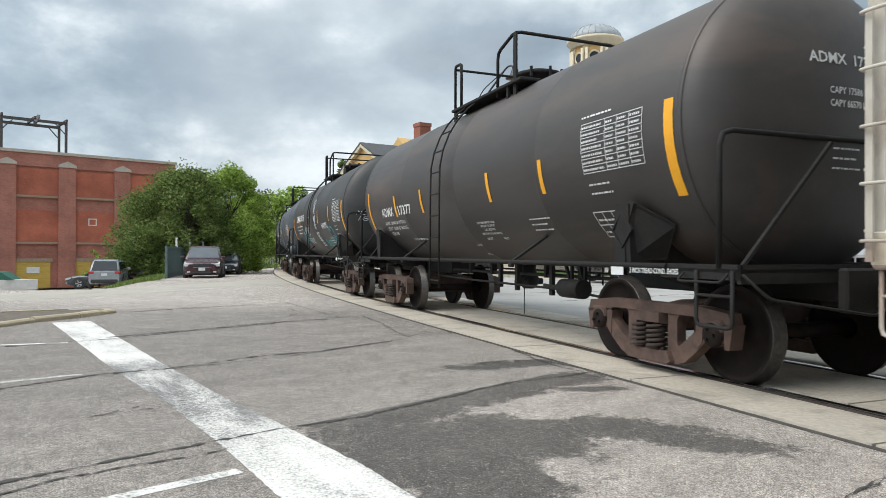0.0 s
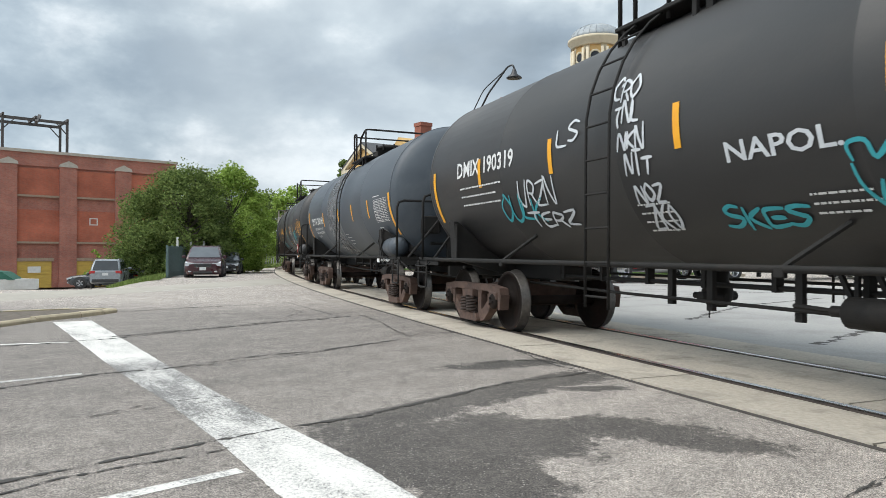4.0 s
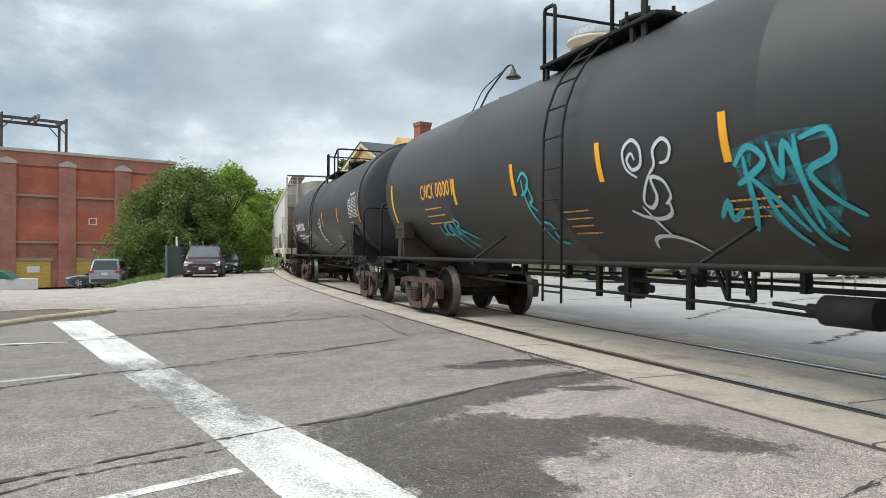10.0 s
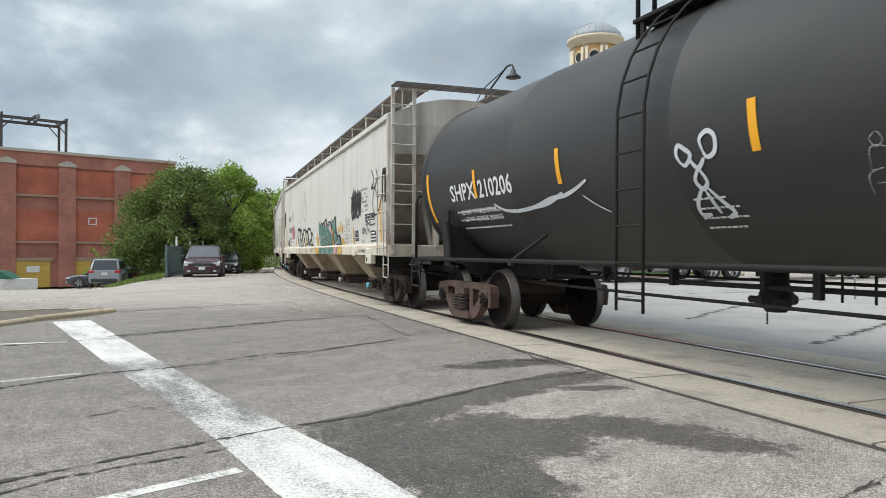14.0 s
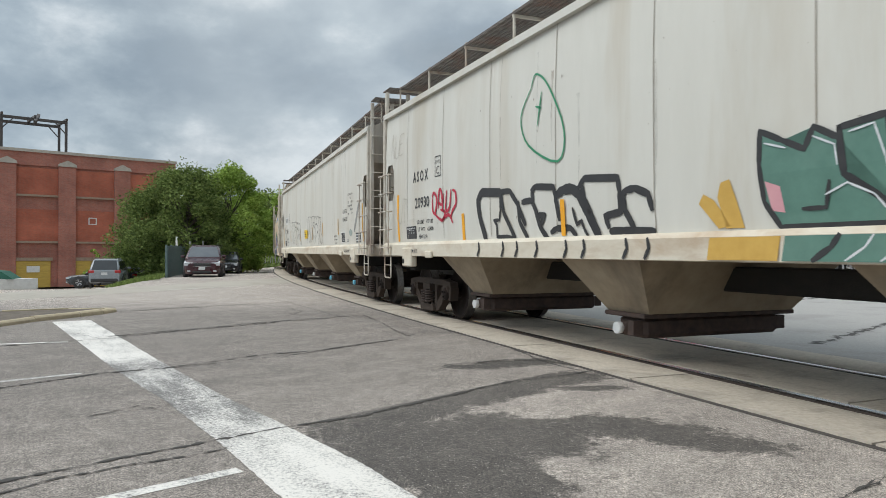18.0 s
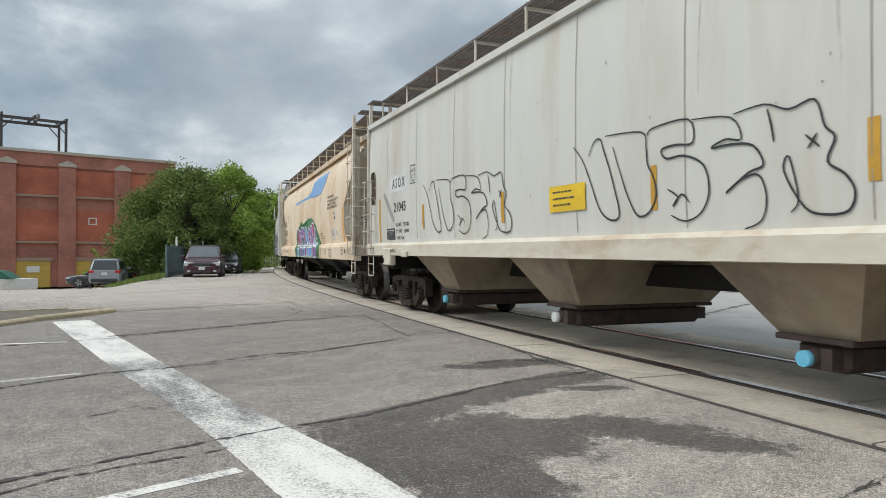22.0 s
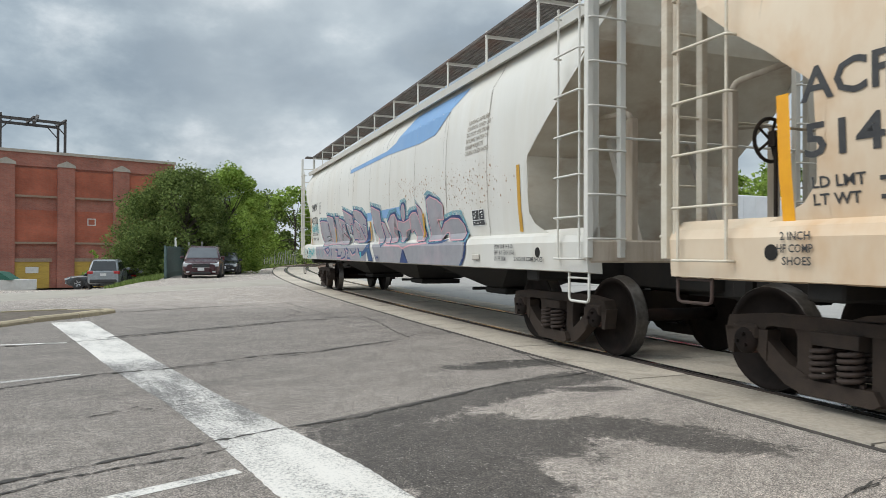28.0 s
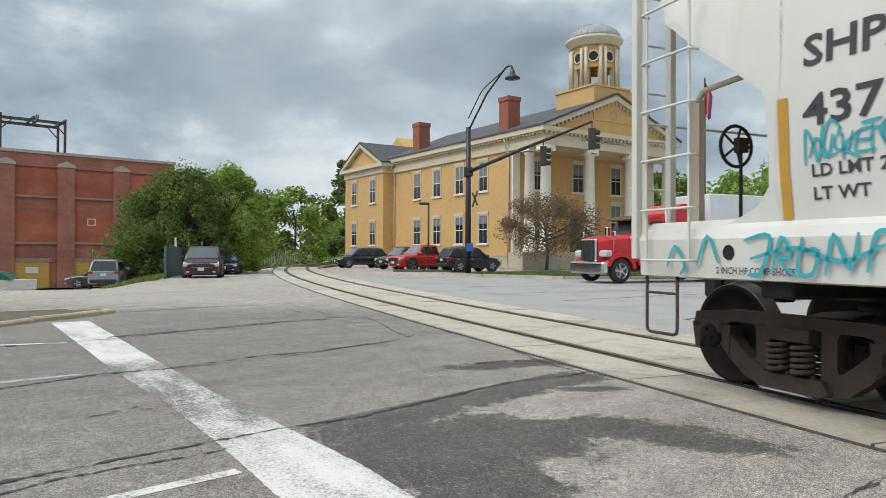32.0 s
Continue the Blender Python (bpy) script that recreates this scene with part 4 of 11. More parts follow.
WHITEWOOD = mat("white_painted_sign", (0.66, 0.65, 0.62), (0.56, 0.55, 0.52), rough=0.6, scale=5)
STEELBLACK = mat("roof_gantry_steel", (0.055, 0.05, 0.05), (0.085, 0.07, 0.06), rough=0.7, scale=5)


def warehouse():
    d = Vector((0.76, 0.65, 0)).normalized()
    back = Vector((-d.y, d.x, 0))
    M = Matrix(((d.x, back.x, 0, -37.5), (d.y, back.y, 0, 60.0), (0, 0, 1, -2.05), (0, 0, 0, 1)))
    b = thing("brick_warehouse", "old red brick warehouse with bricked-up windows and yellow garage doors", "building", M)
    L0, L1, H = -14.2, 14.4, 12.15
    bm = bm_new()
    box(bm, L0, L1, 0.35, 0.75, 0, H - 0.25)
    part("front_wall", bm, BRICKWALL, b)
    for x in (L0, L1 - 0.4):
        bm = bm_new()
        box(bm, x, x + 0.4, 0.75, 22, 0, H - 0.25)
        part("side_wall", bm, BRICKWALL, b)
    bm = bm_new()
    box(bm, L0 + 0.4, L1 - 0.4, 21.6, 22, 0, H - 0.25)
    part("rear_wall", bm, BRICKWALL, b)
    bm = bm_new()
    box(bm, L0, L1, 0.9, 21.9, H - 0.9, H - 0.7)
    part("roof", bm, mat("flat_roof_felt", (0.06, 0.06, 0.06), rough=0.9), b)
    bm = bm_new()
    box(bm, L0 - 0.1, L1 + 0.1, 0.05, 0.85, H - 0.25, H)
    part("coping", bm, CAPSTONE, b)
    # top band, pilasters with pointed capstones
    bm = bm_new()
    box(bm, L0, L1, 0.18, 0.35, H - 1.4, H - 0.25)
    part("parapet_band", bm, BRICKWALL, b)
    pil = [-9.3, -4.65, 0.0, 4.7, 9.4, 14.1]
    for x in pil:
        bm = bm_new()
        box(bm, x - 0.7, x + 0.7, 0.0, 0.35, 0, H - 1.35)
        p = part("pilaster", bm, BRICKWALL, b)
        bm = bm_new()
        prism(bm, ((x - 0.78, H - 1.35), (x + 0.78, H - 1.35), (x + 0.7, H - 1.12), (x, H - 0.78), (x - 0.7, H - 1.12)), -0.08, 0.35)
        part("capstone", bm, CAPSTONE, p)
    for a, c in zip(pil, pil[1:]):
        for z0, z1 in ((8.2, 10.55), (4.1, 6.9)):
            bm = bm_new()
            box(bm, a + 0.7, c - 0.7, 0.24, 0.35, z0, z1)
            part("bricked_window", bm, BRICKPANEL, b)
            bm = bm_new()
            box(bm, a + 0.7, c - 0.7, 0.12, 0.35, z0 - 0.18, z0)
            part("window_sill", bm, SILLSTONE, b)
    for a in (-2.8, 2.07, 6.65):
        bm = bm_new()
        box(bm, a - 1.35, a + 1.35, 0.22, 0.35, 0.0, 2.35)
        gd = part("garage_door", bm, DOORYELLOW, b)
        for i in range(6):
            bm = bm_new()
            box(bm, a - 1.33, a + 1.33, 0.19, 0.215, 0.06 + i * 0.38, 0.39 + i * 0.38)
            part("door_panel", bm, DOORYELLOW, gd)
        bm = bm_new()
        box(bm, a - 1.5, a + 1.5, 0.10, 0.35, 2.35, 2.65)
        part("door_lintel", bm, SILLSTONE, gd)
    bm = bm_new()
    box(bm, 1.55, 2.55, 0.14, 0.185, 1.35, 1.9)
    part("notice_board", bm, WHITEWOOD, b)
    bm = bm_new()
    for x0, x1, z0, z1 in ((6.5, 7.2, 5.65, 5.73), (6.5, 7.2, 6.22, 6.3), (6.5, 6.58, 5.73, 6.22), (7.12, 7.2, 5.73, 6.22)):
        box(bm, x0, x1, 0.18, 0.24, z0, z1)
    part("vent_frame", bm, WHITEWOOD, b)
    for x in (-6.3,):
        bm = bm_new()
        bent(bm, ((x, 0.1, 9.5), (x, 0.1, 4.0), (x, 0.1, 0.2)), 0.07, 6)
        part("drain_pipe", bm, STEELBLACK, b)
    # gantry standing on the roof
    g = thing("roof_gantry", "black steel frame standing on a warehouse roof", "gantry", M)
    xs, ys, top = (-0.2, 4.9), (1.6, 4.4), H + 3.0
    for x in xs:
        for y in ys:
            bm = bm_new()
            box(bm, x - 0.1, x + 0.1, y - 0.1, y + 0.1, H - 0.72, top)
            part("post", bm, STEELBLACK, g)
    for y in ys:
        bm = bm_new()
        box(bm, xs[0], xs[1], y - 0.08, y + 0.08, top - 0.25, top)
        part("beam", bm, STEELBLACK, g)
        for x, s in ((xs[0], 1), (xs[1], -1)):
            bm = bm_new()
            box_between(bm, (x, y, top - 1.2), (x + s * 0.9, y, top - 0.2), 0.08, 0.08)
            part("knee_brace", bm, STEELBLACK, g)
    for x in (*xs, 2.35):
        bm = bm_new()
        box(bm, x - 0.08, x + 0.08, ys[0] - 0.3, ys[1] + 0.3, top, top + 0.22)
        part("cross_beam", bm, STEELBLACK, g)
    bm = bm_new()
    box_between(bm, (2.2, 0.6, top - 0.5), (3.0, 3.4, top + 0.6), 0.25, 0.25)
    part("hoist_arm", bm, STEELBLACK, g)


def sky_blocking_walls():
    """Unseen walls added behind the camera, either side of the line, blocking low sky."""
    along, across = Vector((0.408, -0.913, 0)), Vector((-0.913, -0.408, 0))
    mid = Vector((11.2, -11.0, 0))
    # not known to stand here; they darken the tank heads
    for name, side in (("wall_south", 17.0), ("wall_east", -15.0)):
        bm = bm_new()
        a = mid + across * side + along * 1.5
        b = a + along * 70
        out = across * math.copysign(1.2, side)
        low = [bm.verts.new(q + Vector((0, 0, -0.3))) for q in (a, b, b + out, a + out)]
        top = [bm.verts.new(v.co + Vector((0, 0, 9.3))) for v in low]
        for k in range(4):
            bm.faces.new((low[k], low[(k + 1) % 4], top[(k + 1) % 4], top[k]))
        bm.faces.new(top)
        bmesh.ops.recalc_face_normals(bm, faces=bm.faces)
        solo(name, bm, BRICKWALL, "added plain brick wall out of view, blocking low sky light", "wall", kind="structure")


sky_blocking_walls()
# ---- rolling stock ----
BLACK = mat("tank_black_paint", (0.023, 0.0222, 0.0215), (0.034, 0.0325, 0.031), rough=0.5, scale=1.2, spec=0.5, stretch=(0.4, 1, 1.6), c=(0.10, 0.085, 0.072), cscale=0.5, camt=0.3, bump=0.08, bscale=25)
BROWNBLACK = mat("tank_sooty_brown_black", (0.036, 0.032, 0.030), (0.058, 0.050, 0.045), rough=0.52, scale=1.4, spec=0.5, stretch=(0.4, 1, 1.6), c=(0.145, 0.10, 0.076), cscale=0.45, camt=0.55, bump=0.08, bscale=25)
GREYBLACK = mat("tank_grey_blue_black", (0.056, 0.066, 0.077), (0.076, 0.088, 0.101), rough=0.48, scale=1.0, spec=0.4, stretch=(0.3, 1, 1.4), c=(0.17, 0.178, 0.187), cscale=0.35, camt=0.45, bump=0.06, bscale=25)
IRON = mat("underframe_black_iron", (0.010, 0.0096, 0.009), (0.021, 0.019, 0.017), rough=0.75, spec=0.3, scale=9, c=(0.034, 0.026, 0.021), cscale=2.0, bump=0.2)
RUST = mat("bogie_rust_brown", (0.112, 0.066, 0.049), (0.056, 0.036, 0.029), rough=0.85, scale=7, c=(0.155, 0.095, 0.068), cscale=2.5, camt=0.6, bump=0.35, bscale=70)
DARKBOGIE = mat("bogie_dark_grime", (0.036, 0.028, 0.0235), (0.058, 0.043, 0.034), rough=0.85, spec=0.2, scale=7, c=(0.068, 0.045, 0.032), cscale=2.5, bump=0.35, bscale=70)
SPRING = mat("spring_steel_rust", (0.055, 0.036, 0.028), (0.03, 0.021, 0.018), rough=0.8, scale=15, bump=0.2)
WHEEL = mat("wheel_rusty_steel", (0.020, 0.014, 0.0115), (0.010, 0.008, 0.007), rough=0.75, spec=0.15, scale=5, c=(0.055, 0.026, 0.018), cscale=2, bump=0.15)
TREAD = mat("wheel_tread_bright", (0.13, 0.12, 0.11), (0.07, 0.063, 0.057), rough=0.42, metal=0.7, scale=20)
WHITE_MARK = mat("stencil_white", (0.72, 0.72, 0.70), (0.58, 0.58, 0.56), rough=0.7, scale=14)
ORANGE_MARK = mat("stencil_orange", (0.75, 0.36, 0.06), (0.6, 0.27, 0.05), rough=0.7, scale=14)
BLACK_MARK = mat("stencil_black", (0.03, 0.03, 0.032), (0.06, 0.06, 0.06), rough=0.7, scale=14)
YELLOW = mat("reflector_yellow", (0.85, 0.40, 0.012), (0.75, 0.33, 0.012), rough=0.45, scale=6)
DULLYELLOW = mat("reflector_dull_yellow", (0.55, 0.30, 0.03), (0.42, 0.23, 0.03), rough=0.6, scale=6)


def wheelset_mesh(seg=32):
    bm = bm_new()
    rod(bm, (0, -1.02, 0), (0, 1.02, 0), 0.075, 12)
    for sg in (-1, 1):
        # tyre, flange inside; plate dished towards the hub
        prof = ((0.11, 0.66), (0.40, 0.70), (0.415, 0.683), (0.485, 0.688), (0.487, 0.70), (0.462, 0.722), (0.458, 0.82), (0.452, 0.826), (0.405, 0.826), (0.395, 0.80), (0.13, 0.76), (0.12, 0.80), (0.08, 0.80))
        lathe(bm, prof, seg, Matrix.Rotation(sg * math.pi / 2, 4, "X") @ Matrix.Scale(-1, 4, (0, 0, 1)), caps=False)
        lathe(bm, ((0.115, 0.93), (0.125, 0.99), (0.12, 1.09), (0.095, 1.115), (0.03, 1.12)), 16, Matrix.Rotation(sg * math.pi / 2, 4, "X") @ Matrix.Scale(-1, 4, (0, 0, 1)))
        for i in range(3):
            w = i * 2 * math.pi / 3
            rod(bm, (0.055 * math.cos(w), sg * 1.11, 0.055 * math.sin(w)), (0.055 * math.cos(w), sg * 1.145, 0.055 * math.sin(w)), 0.016, 6)
    me = mesh_of(bm, "wheelset", [WHEEL, TREAD])
    for p in me.polygons:
        c = p.center
        r = math.hypot(c.x, c.z)
        if 0.452 < r < 0.49 and 0.69 < abs(c.y) < 0.823:
            p.material_index = 1
    return me


WHEELSET = wheelset_mesh()
BEARING_Y = 1.0


def side_frame_mesh(material):
    """Cast bogie side frame in the xz plane, with its two windows, spring pocket and pedestals."""
    bm = bm_new()
    y0, y1 = -0.075, 0.075
    # top chord
    prism(bm, ((-1.12, 0.52), (-1.08, 0.66), (-0.70, 0.70), (0.70, 0.70), (1.08, 0.66), (1.12, 0.52), (0.80, 0.565), (0.62, 0.60), (-0.62, 0.60), (-0.80, 0.565)), y0, y1)
    # slanting legs down to the spring seat, columns beside the springs; three-cornered windows stay open between
    for sg in (-1, 1):
        prism(bm, [(sg * a, b) for a, b in ((0.98, 0.60), (0.66, 0.61), (0.695, 0.565), (0.69, 0.52), (0.655, 0.465), (0.53, 0.365), (0.44, 0.30), (0.39, 0.285), (0.29, 0.24), (0.29, 0.105), (0.40, 0.11), (0.50, 0.14), (0.66, 0.26), (0.84, 0.43), (0.98, 0.53))], y0 + 0.01, y1 - 0.01)
        prism(bm, [(sg * a, b) for a, b in ((0.25, 0.62), (0.45, 0.62), (0.405, 0.585), (0.385, 0.54), (0.385, 0.33), (0.40, 0.285), (0.25, 0.20))], y0 + 0.02, y1 - 0.02)
        # pedestal jaw and bearing adapter
        prism(bm, [(sg * a, b) for a, b in ((1.13, 0.56), (1.09, 0.33), (1.03, 0.33), (1.02, 0.56))], y0, y1)
        prism(bm, [(sg * a, b) for a, b in ((0.76, 0.56), (0.75, 0.36), (0.68, 0.30), (0.66, 0.56))], y0, y1)
        bbox(bm, sg * 0.889 - 0.13, sg * 0.889 + 0.13, -0.10, 0.10, 0.47, 0.60, 0.02)
    # bottom chord and spring seat
    prism(bm, ((-0.36, 0.135), (-0.31, 0.225), (0.31, 0.225), (0.36, 0.135), (0.30, 0.10), (-0.30, 0.10)), y0 - 0.05, y1 + 0.05)
    return mesh_of(bm, "side_frame", material)


def spring_mesh(r=0.082, turns=5, z0=0.235, z1=0.475, wire=0.019):
    bm = bm_new()
    n = turns * 9
    pts = [(r * math.cos(2 * math.pi * i / 9), r * math.sin(2 * math.pi * i / 9), z0 + (z1 - z0) * i / n) for i in range(n + 1)]
    pipe(bm, pts, wire, 6)
    return mesh_of(bm, "spring", SPRING)


SPRING_ME = spring_mesh()
FRAME_RUST, FRAME_DARK = side_frame_mesh(RUST), side_frame_mesh(DARKBOGIE)


def bolster_mesh(material):
    bm = bm_new()
    prism(bm, ((-1.13, 0.50), (-1.13, 0.60), (-0.5, 0.70), (0.5, 0.70), (1.13, 0.60), (1.13, 0.50), (0.5, 0.40), (-0.5, 0.40)), -0.20, 0.20, "x")
    lathe(bm, ((0.20, 0.70), (0.20, 0.80), (0.10, 0.80)), 16)
    for sg in (-1, 1):
        # brake beams
        rod(bm, (sg * 0.36, -0.72, 0.38), (sg * 0.36, 0.72, 0.38), 0.05, 6)
        for ss in (-1, 1):
            box(bm, sg * 0.385 - 0.04, sg * 0.385 + 0.06, ss * 0.76 - 0.05, ss * 0.76 + 0.05, 0.26, 0.50)
    return mesh_of(bm, "bogie", material)


BOLSTER_RUST, BOLSTER_DARK = bolster_mesh(RUST), bolster_mesh(DARKBOGIE)
BRICK_RED = mat("bearing_adapter_red", (0.125, 0.05, 0.04), (0.075, 0.038, 0.03), rough=0.75, scale=8, bump=0.2)


def adapter_mesh():
    bm = bm_new()
    bbox(bm, -0.115, 0.115, -0.105, 0.105, -0.09, 0.15, 0.05)
    return mesh_of(bm, "bearing_housing", BRICK_RED)


ADAPTER = adapter_mesh()


def bogie(car, x, dark=False):
    """A two-axle bogie: the bolster carries side frames, spring nests and wheelsets."""
    b = part_at("bogie", BOLSTER_DARK if dark else BOLSTER_RUST, car, pose(x, 0, 0), "dark grimy cast bogie" if dark else "rusty brown cast bogie")
    for sg in (-1, 1):
        part_at("side_frame", FRAME_DARK if dark else FRAME_RUST, b, pose(0, sg * BEARING_Y, 0))
        for i in (-1, 1):
            for k in (-1, 1):
                part_at("spring", SPRING_ME, b, pose(i * 0.118, sg * (BEARING_Y + 0.012 + k * 0.085), 0))
    ws = [part_at("wheelset", WHEELSET, b, pose(a, 0, 0.457)) for a in (0.889, -0.889)]
    for a in (0.889, -0.889):
        for sg in (-1, 1):
            part_at("bearing_housing", ADAPTER, b, pose(a, sg * BEARING_Y, 0.44))
    return b, ws


TRAIN = []  # (car, s of the leading bogie, s of the trailing bogie, bogies, wheelsets)


def run(car, lead, trail, dark=False):
    half = (trail - lead) / 2
    made = [bogie(car, half, dark), bogie(car, -half, dark)]
    TRAIN.append((car, lead, trail, [m[0] for m in made], [w for m in made for w in m[1]]))


# ---- writing on curved sides ----
def letters(text, size, offset=0.0, spacing=1.0, shear=0.0):
    """The built-in font as loose triangles: points and faces."""
    cu = bpy.data.curves.new("letters", "FONT")
    cu.body, cu.size, cu.offset, cu.space_character, cu.shear = text, size, offset, spacing, shear
    cu.resolution_u = 2
    ob = bpy.data.objects.new("letters", cu)
    me = ob.to_mesh()
    pts = [v.co.copy() for v in me.vertices]
    faces = [tuple(p.vertices) for p in me.polygons]
    ob.to_mesh_clear()
    bpy.data.objects.remove(ob)
    bpy.data.curves.remove(cu)
    return pts, faces


def write(bm, surf, text, x, z, size, off=0.012, bold=0.0, wide=1.0, spacing=1.0, shear=0.0, tilt=0.0, fit=None):
    """Lettering whose lower left corner lies at x, z of the surface; fit: the width that it fills."""
    pts, faces = letters(text, size, bold, spacing, shear)
    if not pts:
        return
    if fit:
        wide = fit / max(0.01, max(p.x for p in pts) - min(p.x for p in pts))
    vs = []
    for p in pts:
        u, w = p.x * wide, p.y
        vs.append(bm.verts.new(surf(x + u * math.cos(tilt) - w * math.sin(tilt), z + u * math.sin(tilt) + w * math.cos(tilt), off)))
    for f in faces:
        try:
            bm.faces.new([vs[i] for i in f])
        except ValueError:
            pass


def patch(bm, surf, x0, x1, z0, z1, off=0.008, nx=1, nz=6, slant=0.0):
    """A rectangle that lies on the surface."""
    g = [[bm.verts.new(surf(x0 + (x1 - x0) * i / nx + slant * j / nz, z0 + (z1 - z0) * j / nz, off)) for j in range(nz + 1)] for i in range(nx + 1)]
    for i in range(nx):
        for j in range(nz):
            bm.faces.new((g[i][j], g[i + 1][j], g[i + 1][j + 1], g[i][j + 1])).smooth = True


def bars(bm, surf, x, z, rows, width, high, gap, rng, off=0.01, fill=0.85):
    """Small lettering that cannot be read: rows of thin word-long bars."""
    for r in range(rows):
        u = 0.0
        end = width * rng.uniform(0.6, 1.0)
        while u < end:
            w = rng.uniform(0.5, 1.9) * high
            z0 = z - r * (high + gap) + 0.18 * high
            patch(bm, surf, x + u, min(x + u + w, x + width), z0, z0 + high * 0.42, off, 1, 1)
            u += w + high * 0.35


def table(bm, surf, x, z, w, h, rows, cols, rng, off=0.008):
    """A stencilled inspection grid with bars for its entries."""
    t = 0.008
    for r in range(rows + 1):
        zz = z + h * r / rows
        patch(bm, surf, x, x + w, zz, zz + t, off, 2, 1)
    edges = [0.0, 0.42] + [0.42 + 0.58 * i / cols for i in range(1, cols + 1)]
    for e in edges:
        patch(bm, surf, x + w * e, x + w * e + t, z, z + h + t, off, 1, 5)
    for r in range(rows):
        zz = z + h * (r + 0.36) / rows
        hh = h / rows * 0.30
        for a, b in zip(edges, edges[1:]):
            u = a + 0.015
            lim = b - 0.03 - rng.uniform(0, 0.25) * (b - a)
            while u < lim:
                du = rng.uniform(0.012, 0.034)
                patch(bm, surf, x + w * u, x + w * min(u + du, lim), zz, zz + hh, off, 1, 1)
                u += du + 0.009


def stroke(bm, surf, pts, w=0.04, off=0.012, close=False):
    """A spray-can line through points of the surface, smoothed."""
    P = [Vector((a, b)) for a, b in pts]
    if close:
        P = P + [P[0]]
    Q = []
    for i in range(len(P) - 1):
        p0, p1, p2, p3 = P[max(i - 1, 0)], P[i], P[i + 1], P[min(i + 2, len(P) - 1)]
        for k in range(4):
            t = k / 4
            Q.append(0.5 * ((2 * p1) + (p2 - p0) * t + (2 * p0 - 5 * p1 + 4 * p2 - p3) * t * t + (3 * p1 - p0 - 3 * p2 + p3) * t ** 3))
    Q.append(P[-1])
    L, R = [], []
    for i, p in enumerate(Q):
        d = (Q[min(i + 1, len(Q) - 1)] - Q[max(i - 1, 0)])
        n = Vector((-d.y, d.x)).normalized() if d.length > 1e-6 else Vector((0, 1))
        ww = w * (0.5 + 0.5 * min(1, 3 * i / len(Q), 3 * (len(Q) - 1 - i) / len(Q)) ** 0.5 if not close else 1) / 2
        a, b = p + n * ww, p - n * ww
        L.append(bm.verts.new(surf(a.x, a.y, off)))
        R.append(bm.verts.new(surf(b.x, b.y, off)))
    for i in range(len(Q) - 1):
        bm.faces.new((L[i], L[i + 1], R[i + 1], R[i]))


# letters as the sweeps of a spray can, in a cell one wide and one high
SWEEPS = {
    "S": (((0.9, 0.88), (0.45, 0.97), (0.12, 0.76), (0.45, 0.53), (0.86, 0.36), (0.55, 0.05), (0.1, 0.12)),),
    "E": (((0.9, 0.93), (0.2, 0.9), (0.14, 0.5), (0.2, 0.08), (0.92, 0.08)), ((0.2, 0.5), (0.78, 0.52))),
    "N": (((0.1, 0.02), (0.16, 0.95), (0.5, 0.5), (0.84, 0.05), (0.9, 0.98)),),
    "Z": (((0.1, 0.9), (0.9, 0.93), (0.5, 0.5), (0.1, 0.1), (0.92, 0.06)),),
    "U": (((0.08, 0.97), (0.14, 0.3), (0.45, 0.04), (0.8, 0.25), (0.88, 0.98)),),
    "V": (((0.05, 0.98), (0.28, 0.5), (0.5, 0.04), (0.72, 0.5), (0.95, 0.98)),),
    "L": (((0.15, 0.98), (0.18, 0.5), (0.16, 0.1), (0.9, 0.05)),),
    "I": (((0.5, 0.98), (0.46, 0.5), (0.5, 0.02)), ((0.2, 0.04), (0.8, 0.04))),
    "C": (((0.92, 0.8), (0.55, 0.97), (0.14, 0.6), (0.25, 0.12), (0.9, 0.12)), ((0.9, 0.8), (0.8, 0.55))),
    "T": (((0.05, 0.92), (0.95, 0.92)), ((0.52, 0.9), (0.48, 0.5), (0.52, 0.02))),
    "O": (((0.5, 0.97), (0.1, 0.55), (0.45, 0.04), (0.9, 0.45), (0.55, 0.96), (0.42, 0.94)),),
    "A": (((0.05, 0.02), (0.3, 0.55), (0.5, 0.97), (0.72, 0.5), (0.95, 0.02)), ((0.25, 0.35), (0.78, 0.38))),
    "D": (((0.15, 0.02), (0.15, 0.95), (0.6, 0.88), (0.9, 0.5), (0.6, 0.1), (0.16, 0.06)),),
    "R": (((0.15, 0.02), (0.15, 0.95), (0.6, 0.95), (0.85, 0.72), (0.55, 0.5), (0.2, 0.5)), ((0.45, 0.48), (0.92, 0.02))),
    "K": (((0.15, 0.02), (0.15, 0.98)), ((0.9, 0.97), (0.25, 0.5), (0.95, 0.03))),
}


# ---- tank cars ----
def tank_surface(R, zc):
    def surf(x, z, off=0.0):
        s = max(-0.999, min(0.999, (z - zc) / R))
        a = math.asin(s)
        return Vector((x, -(R + off) * math.cos(a), zc + (R + off) * math.sin(a)))
    return surf


def head_surface(R, zc, x_end, depth):
    """The front head: u to the viewer's right, seen from ahead."""
    def surf(u, z, off=0.0):
        q = min(0.995, (u * u + (z - zc) ** 2) / (R * R))
        return Vector((x_end + depth * math.sqrt(1 - q) + off, u, z))
    return surf


